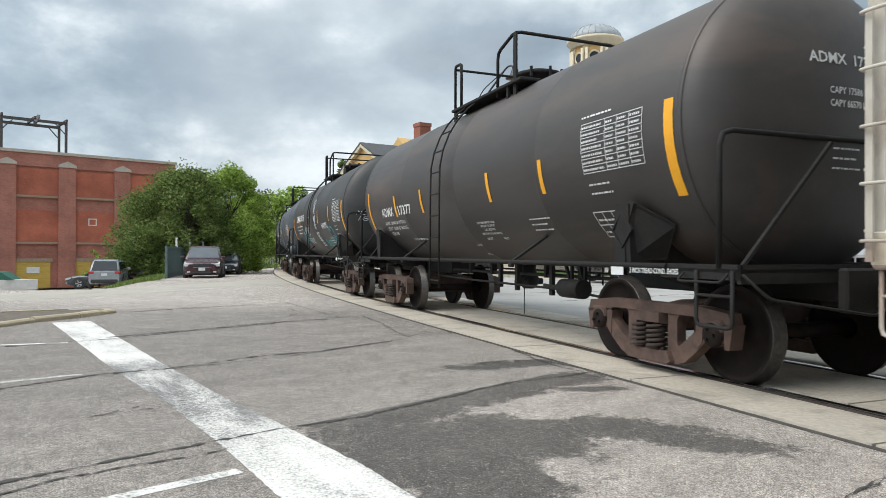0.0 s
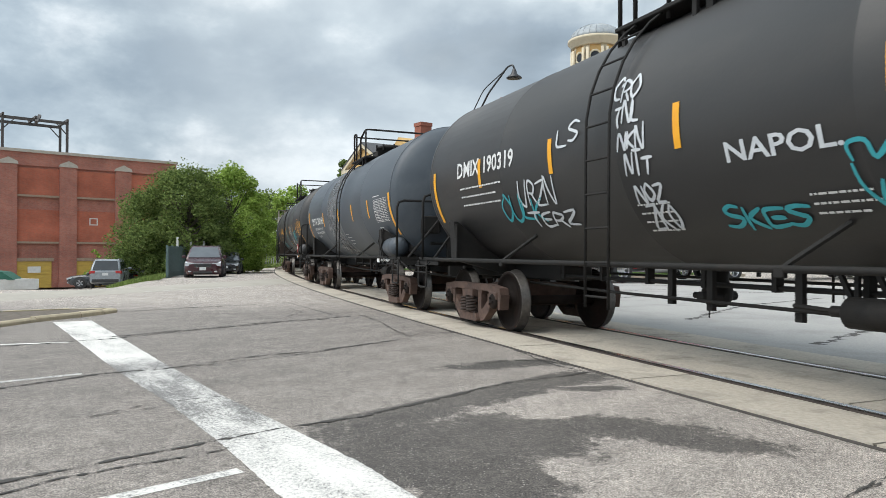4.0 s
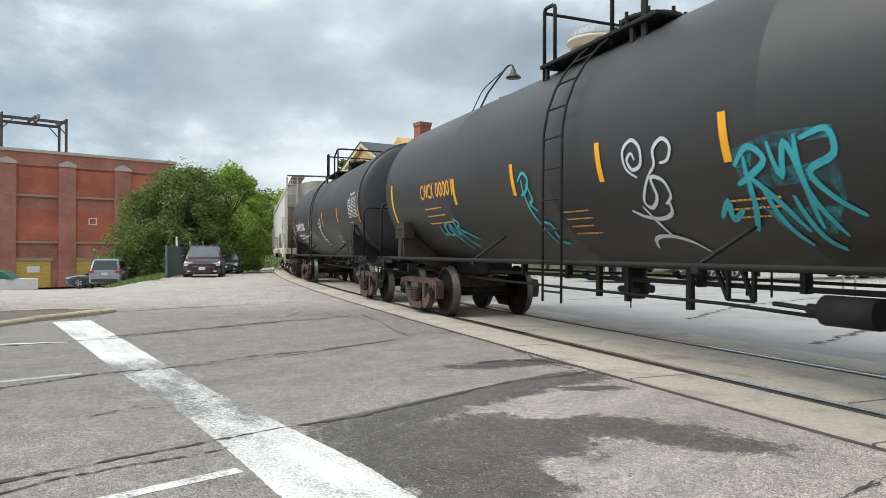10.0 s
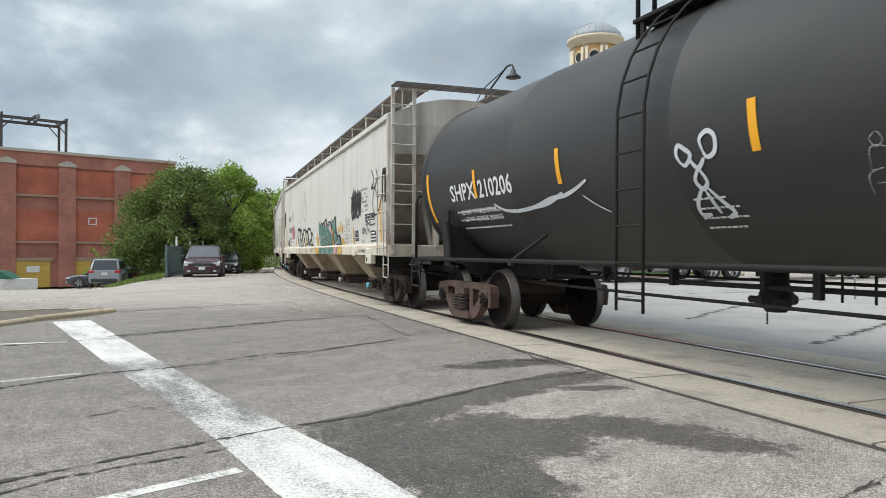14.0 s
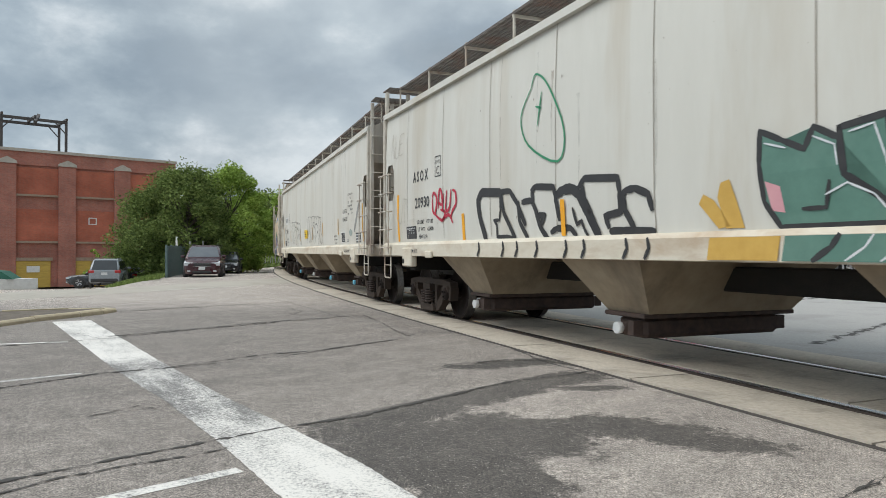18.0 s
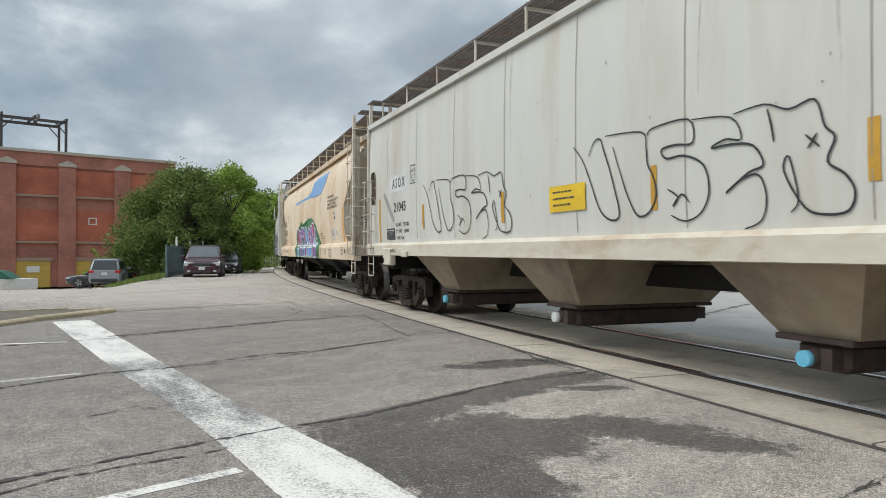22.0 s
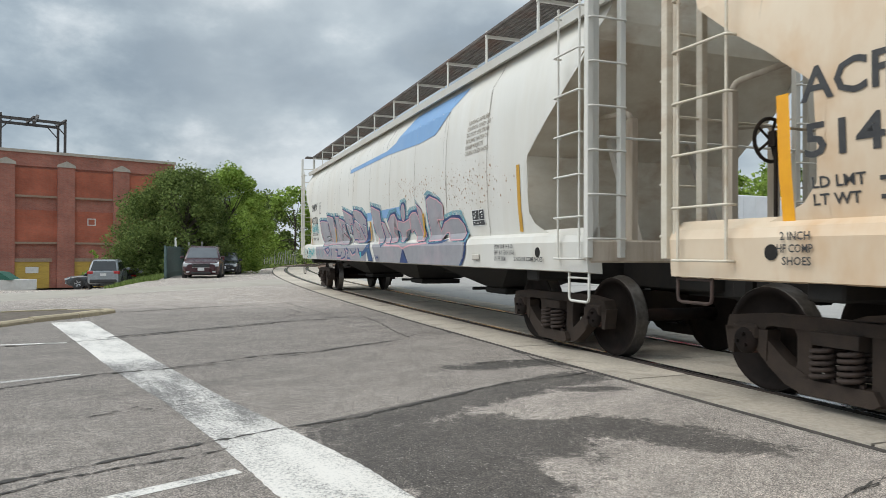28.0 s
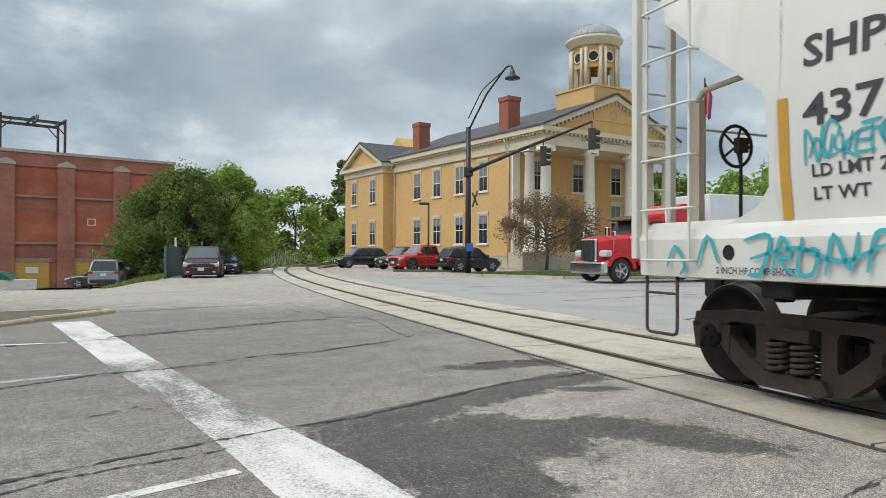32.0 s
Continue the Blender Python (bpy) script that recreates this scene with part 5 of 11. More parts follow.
def tank_shell(R, zc, half, depth, n=64):
    bm = bm_new()
    prof = []
    for i in range(9):
        a = math.pi / 2 * i / 8
        prof.append((half + depth * math.cos(a), R * math.sin(a)))
    seams = (half * 0.5, 0.0, -half * 0.5)
    row = [(x, r) for x, r in prof]
    for s in seams:
        row += [(s + 0.02, R), (s + 0.008, R + 0.006), (s - 0.008, R + 0.006), (s - 0.02, R)]
    row += [(-x, r) for x, r in reversed(prof)]
    rings = []
    for x, r in row:
        rings.append([bm.verts.new((x, max(r, 0.004) * math.cos(2 * math.pi * i / n), zc + max(r, 0.004) * math.sin(2 * math.pi * i / n))) for i in range(n)])
    for a, b in zip(rings, rings[1:]):
        for i in range(n):
            f = bm.faces.new((a[i], a[(i + 1) % n], b[(i + 1) % n], b[i]))
            f.smooth = True
    bm.faces.new(rings[0])
    bm.faces.new(rings[-1][::-1])
    return bm


def stirrup(bm, x, y, z0, w=0.42, drop=0.48, r=0.018):
    bent(bm, ((x - w / 2, y, z0), (x - w / 2, y, z0 - drop), (x + w / 2, y, z0 - drop), (x + w / 2, y, z0)), r, 6, 0.05)
    rod(bm, (x - w / 2, y, z0 - drop * 0.45), (x + w / 2, y, z0 - drop * 0.45), r * 0.8, 6)


def ladder(car, surfpts, width, metal, name="ladder", r=0.02, rung=None):
    """Side rails through the given points, with rungs between."""
    ld = None
    for k in (-1, 1):
        bm = bm_new()
        pts = [Vector(p) + Vector((k * width / 2, 0, 0)) for p in surfpts]
        pipe(bm, pts, 0.016, 6)
        ld = part(name, bm, metal, car) if ld is None else part("rail", bm, metal, ld) and ld
    L = [0.0]
    P = [Vector(p) for p in surfpts]
    for p, q in zip(P, P[1:]):
        L.append(L[-1] + (q - p).length)
    n = int(L[-1] / 0.36)
    for i in range(n):
        d = 0.12 + i * 0.36
        j = max(k for k in range(len(L) - 1) if L[k] <= d)
        p = P[j].lerp(P[j + 1], (d - L[j]) / (L[j + 1] - L[j]))
        bm = bm_new()
        rod(bm, p + Vector((-width / 2, 0, 0)), p + Vector((width / 2, 0, 0)), 0.013, 6)
        part("rung", bm, rung or metal, ld)
    return ld


def box_between(bm, p, q, a, b):
    """A flat bar from p to q, a thick across x and b deep."""
    p, q = Vector(p), Vector(q)
    d = (q - p).normalized()
    u = Vector((1, 0, 0))
    if abs(d.x) > 0.9:
        u = Vector((0, 0, 1))
    w = d.cross(u).normalized()
    u = w.cross(d)
    vs = [bm.verts.new(c + u * sa * a / 2 + w * sb * b / 2) for c in (p, q) for sa, sb in ((-1, -1), (1, -1), (1, 1), (-1, 1))]
    for f in ((0, 1, 2, 3), (7, 6, 5, 4), (0, 4, 5, 1), (1, 5, 6, 2), (2, 6, 7, 3), (3, 7, 4, 0)):
        bm.faces.new([vs[i] for i in f])


def coupler(car, x, sg):
    bm = bm_new()
    bbox(bm, *sorted((x - sg * 0.9, x - sg * 0.02)), -0.09, 0.09, 0.72, 0.95, 0.02)
    bbox(bm, *sorted((x - sg * 0.12, x + sg * 0.12)), -0.17, 0.12, 0.70, 0.97, 0.05)
    part("coupler", bm, IRON, car, "knuckle coupler of black grimy iron")
    bm = bm_new()
    bent(bm, ((x - sg * 0.35, 0.30, 0.85), (x - sg * 0.1, 0.30, 0.55), (x + sg * 0.05, 0.12, 0.42), (x + sg * 0.12, 0.0, 0.6)), 0.024, 6, 0.1)
    part("air_hose", bm, IRON, car)


def tank_car(spec):
    R, zc, half, depth = spec["R"], spec["zc"], spec["half"], spec["depth"]
    lead, trail = spec["s"]
    hb = (trail - lead) / 2
    end = spec["len"] / 2
    paint, mark = spec["paint"], spec["mark"]
    rng = random.Random(spec["seed"])
    car = thing("tank_car", spec["label"], "tank wagon", group="freight train cars")
    surf = tank_surface(R, zc)
    head = head_surface(R, zc, half, depth)
    shell = tank_shell(R, zc, half, depth)
    part("tank", shell, paint, car, spec.get("tank_label", ""))
    for sg in (-1, 1):
        bm = bm_new()
        k = 64
        o = 0.035 if spec["seed"] == 5 else 0.006
        prof = ((half + 0.02, R - 0.01), (half + 0.02, R + o), (half - 0.03, R + o), (half - 0.05, R - 0.01))
        rings = [[bm.verts.new((sg * x, r * math.cos(2 * math.pi * i / k), zc + r * math.sin(2 * math.pi * i / k))) for i in range(k)] for x, r in prof]
        for a, b in zip(rings, rings[1:]):
            for i in range(k):
                bm.faces.new((a[i], a[(i + 1) % k], b[(i + 1) % k], b[i])).smooth = True
        part("head_seam", bm, paint, car)
    zs = 1.08  # sill height
    ys = 1.42
    for sg in (-1, 1):
        # stub sill
        bm = bm_new()
        bbox(bm, *sorted((sg * (hb - 1.5), sg * (end - 0.35))), -0.28, 0.28, 0.78, 1.04, 0.02)
        bbox(bm, *sorted((sg * (end - 0.42), sg * (end - 0.32))), -0.45, 0.45, 0.70, 1.08, 0.02)
        part("stub_sill", bm, IRON, car)
        # end platform deck
        bm = bm_new()
        bbox(bm, *sorted((sg * (end - 1.45), sg * (end - 0.50))), -ys, ys, zs - 0.05, zs, 0.01)
        box(bm, *sorted((sg * (end - 0.54), sg * (end - 0.50))), -ys, ys, zs - 0.13, zs + 0.03)
        for y in (-ys, ys - 0.02):
            box(bm, *sorted((sg * (end - 1.5), sg * (end - 0.50))), y, y + 0.02, zs - 0.10, zs + 0.03)
        part("end_platform", bm, IRON, car)
        # saddle over the bolster
        for y in (-1, 1):
            bm = bm_new()
            c = sg * hb
            prism(bm, ((y * 0.3, 0.8), (y * 1.38, zs), (y * 1.42, zs + 0.62), (y * 1.36, zs + 0.62), (y * (R * 0.72), zc - R * 0.68), (y * 0.3, zc - R * 0.96)), c - 0.10, c + 0.10, "x")
            if spec["seed"] == 5:
                prism(bm, ((c - 0.22 * sg, zs - 0.1), (c - 0.10 * sg, zs + 0.62), (c - 0.14 * sg, zs + 0.66), (c - 0.14 * sg, zs + 0.80), (c + 0.12 * sg, zs + 0.80), (c + 0.12 * sg, zs + 0.66), (c + 0.02 * sg, zs + 0.62), (c + 0.04 * sg, zs - 0.1)), y * 1.36, y * 1.40)
                part("saddle", bm, IRON, car)
                continue
            if spec["seed"] == 4:
                prism(bm, ((c + 0.05 * sg, 1.02), (c - 0.06 * sg, 1.50), (c + 0.17 * sg, 1.50), (c + 0.21 * sg, 1.02)), y * 1.385, y * 1.42)
                bbox(bm, *sorted((c - 0.19 * sg, c + 0.34 * sg)), *sorted((y * 1.20, y * 1.43)), 1.47, 1.78, 0.012)
                saddle = part("saddle", bm, DARKBOGIE, car)
                bm = bm_new()
                box(bm, *sorted((c - 0.02 * sg, c + 0.17 * sg)), *sorted((y * 1.428, y * 1.437)), 1.53, 1.61)
                bent(bm, ((c - 0.04 * sg, y * 1.43, 1.66), (c - 0.04 * sg, y * 1.45, 1.66), (c + 0.19 * sg, y * 1.45, 1.66), (c + 0.19 * sg, y * 1.43, 1.66)), 0.008, 6, 0.01)
                part("plate", bm, IRON, saddle)
                continue
            prism(bm, ((c - 0.15 * sg, zs - 0.04), (c - 0.16 * sg, zs + 0.56), (c + 0.10 * sg, zs + 0.65), (c + 0.17 * sg, zs + 0.62), (c + 0.02 * sg, zs + 0.30), (c + 0.03 * sg, zs - 0.04)), y * 1.375, y * 1.40)
            # a gusset that runs back from the plate to the shell
            wing = [bm.verts.new((c + k * sg, y * q, z)) for q0 in (0.0, -0.02) for k, q, z in ((0.15, 1.39 + q0, zs + 0.63), (0.46, 1.12 + q0, zs + 0.40), (0.20, 1.02 + q0, zs + 0.06), (0.0, 1.38 + q0, zs + 0.04))]
            for f in ((0, 1, 2, 3), (7, 6, 5, 4), (0, 4, 5, 1), (1, 5, 6, 2), (2, 6, 7, 3), (3, 7, 4, 0)):
                bm.faces.new([wing[k] for k in f])
            part("saddle", bm, IRON, car)
        coupler(car, sg * end, sg)
        # handrail hoop across the end
        xh = sg * (end - 0.74)
        bm = bm_new()
        bent(bm, ((xh, -ys, zs), (xh, -ys, zs + 1.17), (xh, ys, zs + 1.17), (xh, ys, zs)), 0.026, 8, 0.14)
        hoop = part("end_handrail", bm, IRON, car)
        for y in (-0.45, 0.45):
            bm = bm_new()
            rod(bm, (xh, y, zs + 1.17), (sg * (half + depth * 0.8), y, zs + 1.17), 0.018, 6)
            part("rail_bracket", bm, IRON, hoop)
        for y in (-1, 1) if spec["seed"] < 4 else ():
            bm = bm_new()
            rod(bm, (sg * (end - 0.72), y * 1.2, zs), (sg * (end - 0.60), y * 0.30, zs + 1.10), 0.026, 6)
            part("diagonal_brace", bm, IRON, car)
        for y in (-1, 1):
            bm = bm_new()
            stirrup(bm, sg * (end - 0.78), y * (ys + 0.02), zs - 0.02)
            part("step_stirrup", bm, IRON, car)
            bm = bm_new()
            bent(bm, ((sg * (end - 1.15), y * (ys + 0.02), zs - 0.05), (sg * (end - 1.15), y * (ys + 0.10), zs - 0.12), (sg * (end - 0.62), y * (ys + 0.10), zs - 0.12), (sg * (end - 0.62), y * (ys + 0.02), zs - 0.05)), 0.012, 6, 0.04)
            part("grab_iron", bm, IRON, car)
        # uncoupling rod
        bm = bm_new()
        bent(bm, ((sg * (end - 0.48), -ys, zs - 0.05), (sg * (end - 0.40), -ys + 0.2, zs - 0.25), (sg * (end - 0.1), -0.4, zs - 0.38), (sg * end, -0.1, zs - 0.2)), 0.013, 6, 0.05)
        part("uncoupling_rod", bm, IRON, car)
    for y in (-1, 1):
        # running pipe along the side with its struts
        bm = bm_new()
        rod(bm, (-end + 1.4, y * ys, zs), (end - 1.4, y * ys, zs), 0.032, 8)
        part("side_rail", bm, IRON, car)
        for x in spec["struts"]:
            lo = tank_surface(R, zc)(x + 0.3, zc - R * 0.70, 0.0)
            bm = bm_new()
            rod(bm, (x, y * ys, zs), (lo.x, y * abs(lo.y), lo.z), 0.026, 6)
            bbox(bm, x - 0.05, x + 0.05, *sorted((y * (ys - 0.03), y * (ys + 0.03))), zs - 0.07, zs + 0.02, 0.01)
            part("strut", bm, IRON, car)
    # platform beside the dome, with a railing that crosses the tank at both ends
    px0, px1 = spec.get("plat", (-1.3, 0.78))
    zt = zc + R
    bm = bm_new()
    for y in (-0.98, 0.62):
        bbox(bm, px0, px1 + 0.3, y, y + 0.36, zt - 0.17, zt - 0.12, 0.01)
    for x in (px0 + 0.1, px1 - 0.2):
        for y in (-0.95, 0.91):
            zz = zc + math.sqrt(R * R - y * y)
            box(bm, x, x + 0.06, y, y + 0.04, zz - 0.03, zt - 0.15)
    plat = part("top_platform", bm, IRON, car)
    bm = bm_new()
    bent(bm, ((px0, -0.9, zt - 0.35), (px0, -0.9, zt + 0.68), (px0 + 0.28, -0.9, zt + 0.66), (px0 + 0.28, -0.9, zt - 0.2)), 0.026, 8, 0.06)
    part("railing_hoop", bm, IRON, plat)
    bm = bm_new()
    rod(bm, (px0, -0.9, zt + 0.62), (px0, 0.9, zt + 0.60), 0.022, 6)
    rod(bm, (px0, 0.9, zt + 0.60), (px0, 0.9, zt - 0.3), 0.022, 6)
    part("end_rail", bm, IRON, plat)
    bm = bm_new()
    bent(bm, ((px1 - 0.6, -0.9, zt - 0.25), (px1 - 0.6, -0.9, zt + 0.46), (px1, -0.9, zt + 0.63), (px1, 0.9, zt + 0.60), (px1, 0.93, zt + 0.42)), 0.026, 8, 0.10)
    part("top_rail", bm, IRON, plat)
    bm = bm_new()
    box_between(bm, (px1, -0.9, zt - 0.35), (px1, -0.9, zt + 0.62), 0.09, 0.03)
    part("railing_post", bm, IRON, plat)
    bm = bm_new()
    for k in (-0.6, 0.0):
        rod(bm, (px1 + k, 0.9, zt - 0.3), (px1 + k, 0.9, zt + 0.55), 0.022, 6)
    rod(bm, (px1 - 0.6, 0.9, zt + 0.45), (px1, 0.9, zt + 0.58), 0.022, 6)
    part("far_railing", bm, IRON, plat)
    bm = bm_new()
    lathe(bm, ((0.36, zt - 0.1), (0.36, zt + 0.22), (0.40, zt + 0.22), (0.40, zt + 0.28), (0.2, zt + 0.34), (0.02, zt + 0.36)), 20, Matrix.Translation((0.2, 0, 0)))
    mw = part("manway", bm, IRON, car)
    for i in range(8):
        w = i * math.pi / 4
        bm = bm_new()
        rod(bm, (0.2 + 0.40 * math.cos(w), 0.40 * math.sin(w), zt + 0.16), (0.2 + 0.40 * math.cos(w), 0.40 * math.sin(w), zt + 0.33), 0.025, 6)
        part("bolt", bm, IRON, mw)
    bm = bm_new()
    lathe(bm, ((0.30, zt - 0.1), (0.30, zt + 0.25), (0.15, zt + 0.28)), 16, Matrix.Translation((-0.62, 0, 0)))
    rod(bm, (-0.62, 0, zt + 0.25), (-0.62, 0, zt + 0.42), 0.05, 8)
    part("valve_housing", bm, IRON, car)
    # ladders up both sides to the platform
    for y in (-1, 1):
        pts = []
        xl = spec.get("ladder", -0.9)
        pts.append((xl, y * (R + 0.14), 0.62))
        for k in range(9):
            a = -0.25 + (1.18 + 0.25) * k / 8
            pts.append((xl, y * (R + 0.14) * math.cos(a), zc + (R + 0.14) * math.sin(a)))
        pts[1] = (xl, y * (R + 0.14), zc - 0.35)
        ladder(car, pts, 0.42, IRON)
    # brake gear, valves and pipes beneath
    bm = bm_new()
    rod(bm, (-hb + 1.4, -0.25, 0.86), (hb - 1.4, -0.25, 0.86), 0.028, 6)
    rod(bm, (-hb + 1.2, 0.35, 0.90), (hb - 1.2, 0.35, 0.90), 0.018, 6)
    for i in range(7):
        x = -hb + 1.6 + i * (2 * hb - 3.2) / 6
        box(bm, x - 0.03, x + 0.03, -0.3, -0.2, 0.82, zc - R + 0.06)
    part("brake_pipe", bm, IRON, car)
    for x, low in ((-0.39, 0.62), (0.23, 0.59), (1.35, 0.57)) if spec["seed"] != 5 else ((0.72, 0.78),):
        bm = bm_new()
        box(bm, x - 0.04, x + 0.04, -0.42, -0.36, low, zc - R + 0.10)
        part("hanger", bm, IRON, car)
    bm = bm_new()
    for xa, xb in ((1.75, 1.92), (1.92, 1.92), (2.10, 2.26), (2.26, 2.26)):
        box_between(bm, (xa, -0.40, 1.04), (xb, -0.40, 0.72), 0.04, 0.04)
    box_between(bm, (1.92, -0.40, 0.72), (2.26, -0.40, 0.72), 0.03, 0.03)
    part("truss_hanger", bm, IRON, car)
    bm = bm_new()
    bent(bm, ((-hb + 0.9, -0.45, 0.74), (-1.2, -0.46, 0.70), (1.9, -0.46, 0.68), (hb - 0.9, -0.6, 0.60)), 0.020, 6, 0.1)
    part("brake_rod", bm, IRON, car)
    bm = bm_new()
    rod(bm, (hb - 2.45, -0.62, 0.72), (hb - 1.95, -0.62, 0.72), 0.13, 16)
    rod(bm, (hb - 2.62, -0.62, 0.72), (hb - 2.45, -0.62, 0.72), 0.05, 8)
    rod(bm, (hb - 3.0, -0.62, 0.74), (hb - 2.6, -0.62, 0.72), 0.022, 6)
    part("brake_cylinder", bm, IRON, car)
    bm = bm_new()
    lathe(bm, ((0.10, 0.60), (0.16, 0.68), (0.17, 0.78), (0.12, 0.90), (0.13, 1.1)), 14, Matrix.Translation((-0.1, 0, 0)))
    rod(bm, (-0.1, -0.25, 0.72), (-0.1, 0.25, 0.72), 0.055, 10)
    rod(bm, (-0.34, -0.1, 0.72), (0.14, -0.1, 0.72), 0.04, 8)
    part("bottom_outlet", bm, IRON, car)
    bm = bm_new()
    for i in range(16 if spec["seed"] == 1 else 6):
        bmesh.ops.create_uvsphere(bm, u_segments=6, v_segments=4, radius=0.013, matrix=Matrix.Translation((-0.17, -0.05, 0.64 - i * 0.031)) @ Matrix.Diagonal((1.0 if i % 2 else 0.4, 0.4 if i % 2 else 1.0, 1.6, 1)))
    part("chain", bm, IRON, car)
    if spec.get("tankside"):
        bm = bm_new()
        x = hb + spec.get("tank_x", 0.25)
        lathe(bm, ((0.03, -0.64), (0.13, -0.62), (0.19, -0.55), (0.21, -0.46), (0.215, -0.30), (0.215, -0.29), (0.21, -0.28), (0.21, 0.28), (0.215, 0.29), (0.215, 0.30), (0.21, 0.46), (0.19, 0.55), (0.13, 0.62), (0.03, 0.64)), 20, Matrix.Translation((x, -1.18, zs + 0.235)) @ Matrix.Rotation(math.pi / 2, 4, "Y"))
        part("air_reservoir", bm, paint, car)
    if spec.get("wheel"):
        bm = bm_new()
        x = end - 0.60
        zz = zs + 0.85
        yy = spec["wheel"]
        n = 20
        ring = [(x, yy + 0.27 * math.cos(2 * math.pi * i / n), zz + 0.27 * math.sin(2 * math.pi * i / n)) for i in range(n + 1)]
        pipe(bm, ring, 0.018, 6)
        for i in range(5):
            w = i * 2 * math.pi / 5
            rod(bm, (x - 0.05, yy, zz), (x, yy + 0.27 * math.cos(w), zz + 0.27 * math.sin(w)), 0.014, 6)
        wheel = part("brake_wheel", bm, IRON, car)
        bm = bm_new()
        lathe(bm, ((0.02, -0.02), (0.06, 0.015), (0.16, -0.01), (0.205, -0.035)), 20, Matrix.Translation((x - 0.01, yy, zz)) @ Matrix.Rotation(math.pi / 2, 4, "Y"))
        part("dished_plate", bm, GREYBLACK, wheel)
        bm = bm_new()
        bbox(bm, x - 0.30, x - 0.06, yy - 0.16, yy + 0.16, zz - 0.2, zz + 0.2, 0.04)
        bbox(bm, x - 0.34, x - 0.12, yy - 0.58, yy - 0.22, zz - 0.34, zz + 0.02, 0.02)
        box(bm, x - 0.22, x - 0.12, yy - 0.05, yy + 0.05, zs, zz)
        rod(bm, (x - 0.2, yy - 0.4, zs + 0.3), (x - 0.2, yy + 0.5, zs + 0.3), 0.03, 6)
        part("brake_gearbox", bm, IRON, car)
    run(car, lead, trail)
    return car, surf, head, rng
# ---- covered hopper cars ----
HOP_WHITE = mat("hopper_pale_grey_paint", (0.605, 0.59, 0.535), (0.545, 0.53, 0.475), rough=0.55, scale=1.4, stretch=(1.2, 1.2, 0.22), c=(0.42, 0.36, 0.27), cscale=1.0, camt=0.52, bump=0.05, bscale=18)
HOP_CREAM = mat("hopper_white_paint", (0.665, 0.65, 0.60), (0.60, 0.585, 0.535), rough=0.5, scale=1.2, stretch=(1.1, 1.1, 0.22), c=(0.50, 0.42, 0.30), cscale=1.0, camt=0.28, bump=0.05, bscale=18)
HOP_PEACH = mat("hopper_faded_peach_paint", (0.70, 0.595, 0.455), (0.64, 0.50, 0.355), rough=0.6, scale=1.3, stretch=(1.0, 1.0, 0.5), c=(0.52, 0.29, 0.12), cscale=0.9, camt=0.85, bump=0.06, bscale=18)
SILL_CREAM = mat("hopper_sill_cream", (0.66, 0.615, 0.515), (0.55, 0.48, 0.375), rough=0.65, scale=2.5, stretch=(0.8, 1, 2), c=(0.34, 0.20, 0.10), cscale=1.5, camt=0.6)
BAY_TAN = mat("hopper_bay_dusty_tan", (0.34, 0.275, 0.19), (0.23, 0.178, 0.12), rough=0.85, scale=2.5, c=(0.065, 0.048, 0.036), cscale=1.0, camt=0.6, bump=0.1)
GRATING = mat("running_board_grating", (0.16, 0.145, 0.13), (0.09, 0.075, 0.065), rough=0.7, scale=6, c=(0.16, 0.07, 0.04), cscale=1.5, camt=0.6)
GATE_RUST = mat("outlet_gate_rust", (0.075, 0.045, 0.035), (0.035, 0.026, 0.023), rough=0.8, scale=8, bump=0.2)
CAP_BLUE = mat("outlet_cap_blue", (0.12, 0.42, 0.60), (0.16, 0.50, 0.66), rough=0.5, scale=10)
CAP_WHITE = mat("outlet_cap_white", (0.62, 0.63, 0.62), (0.5, 0.5, 0.5), rough=0.5, scale=10)
END_DIRT = mat("hopper_end_sooty_brown", (0.60, 0.56, 0.49), (0.42, 0.365, 0.30), rough=0.85, scale=1.6, stretch=(1.6, 1.6, 0.25), c=(0.17, 0.13, 0.10), cscale=0.9, camt=0.6, bump=0.08, bscale=14)
END_POST = mat("hopper_end_post_dirty", (0.60, 0.53, 0.44), (0.40, 0.33, 0.25), rough=0.75, scale=2.2, stretch=(1.5, 1.5, 0.3), c=(0.16, 0.09, 0.05), cscale=1.4, camt=0.6, bump=0.08)
LADDER_DIRTY = mat("ladder_stained_paint", (0.56, 0.53, 0.47), (0.42, 0.37, 0.30), rough=0.7, scale=3, stretch=(1, 1, 0.6), c=(0.17, 0.085, 0.05), cscale=2.2, camt=0.75)
SEAM_DARK = mat("panel_seam_grey", (0.40, 0.37, 0.32), (0.30, 0.26, 0.21), rough=0.7, scale=3)


BRAKE_Y = -0.55


def profile_side(prof):
    zs = [z for _, z in prof]
    ys = [y for y, _ in prof]

    def surf(x, z, off=0.0):
        return Vector((x, -(float(np.interp(z, zs, ys)) + off), z))
    return surf


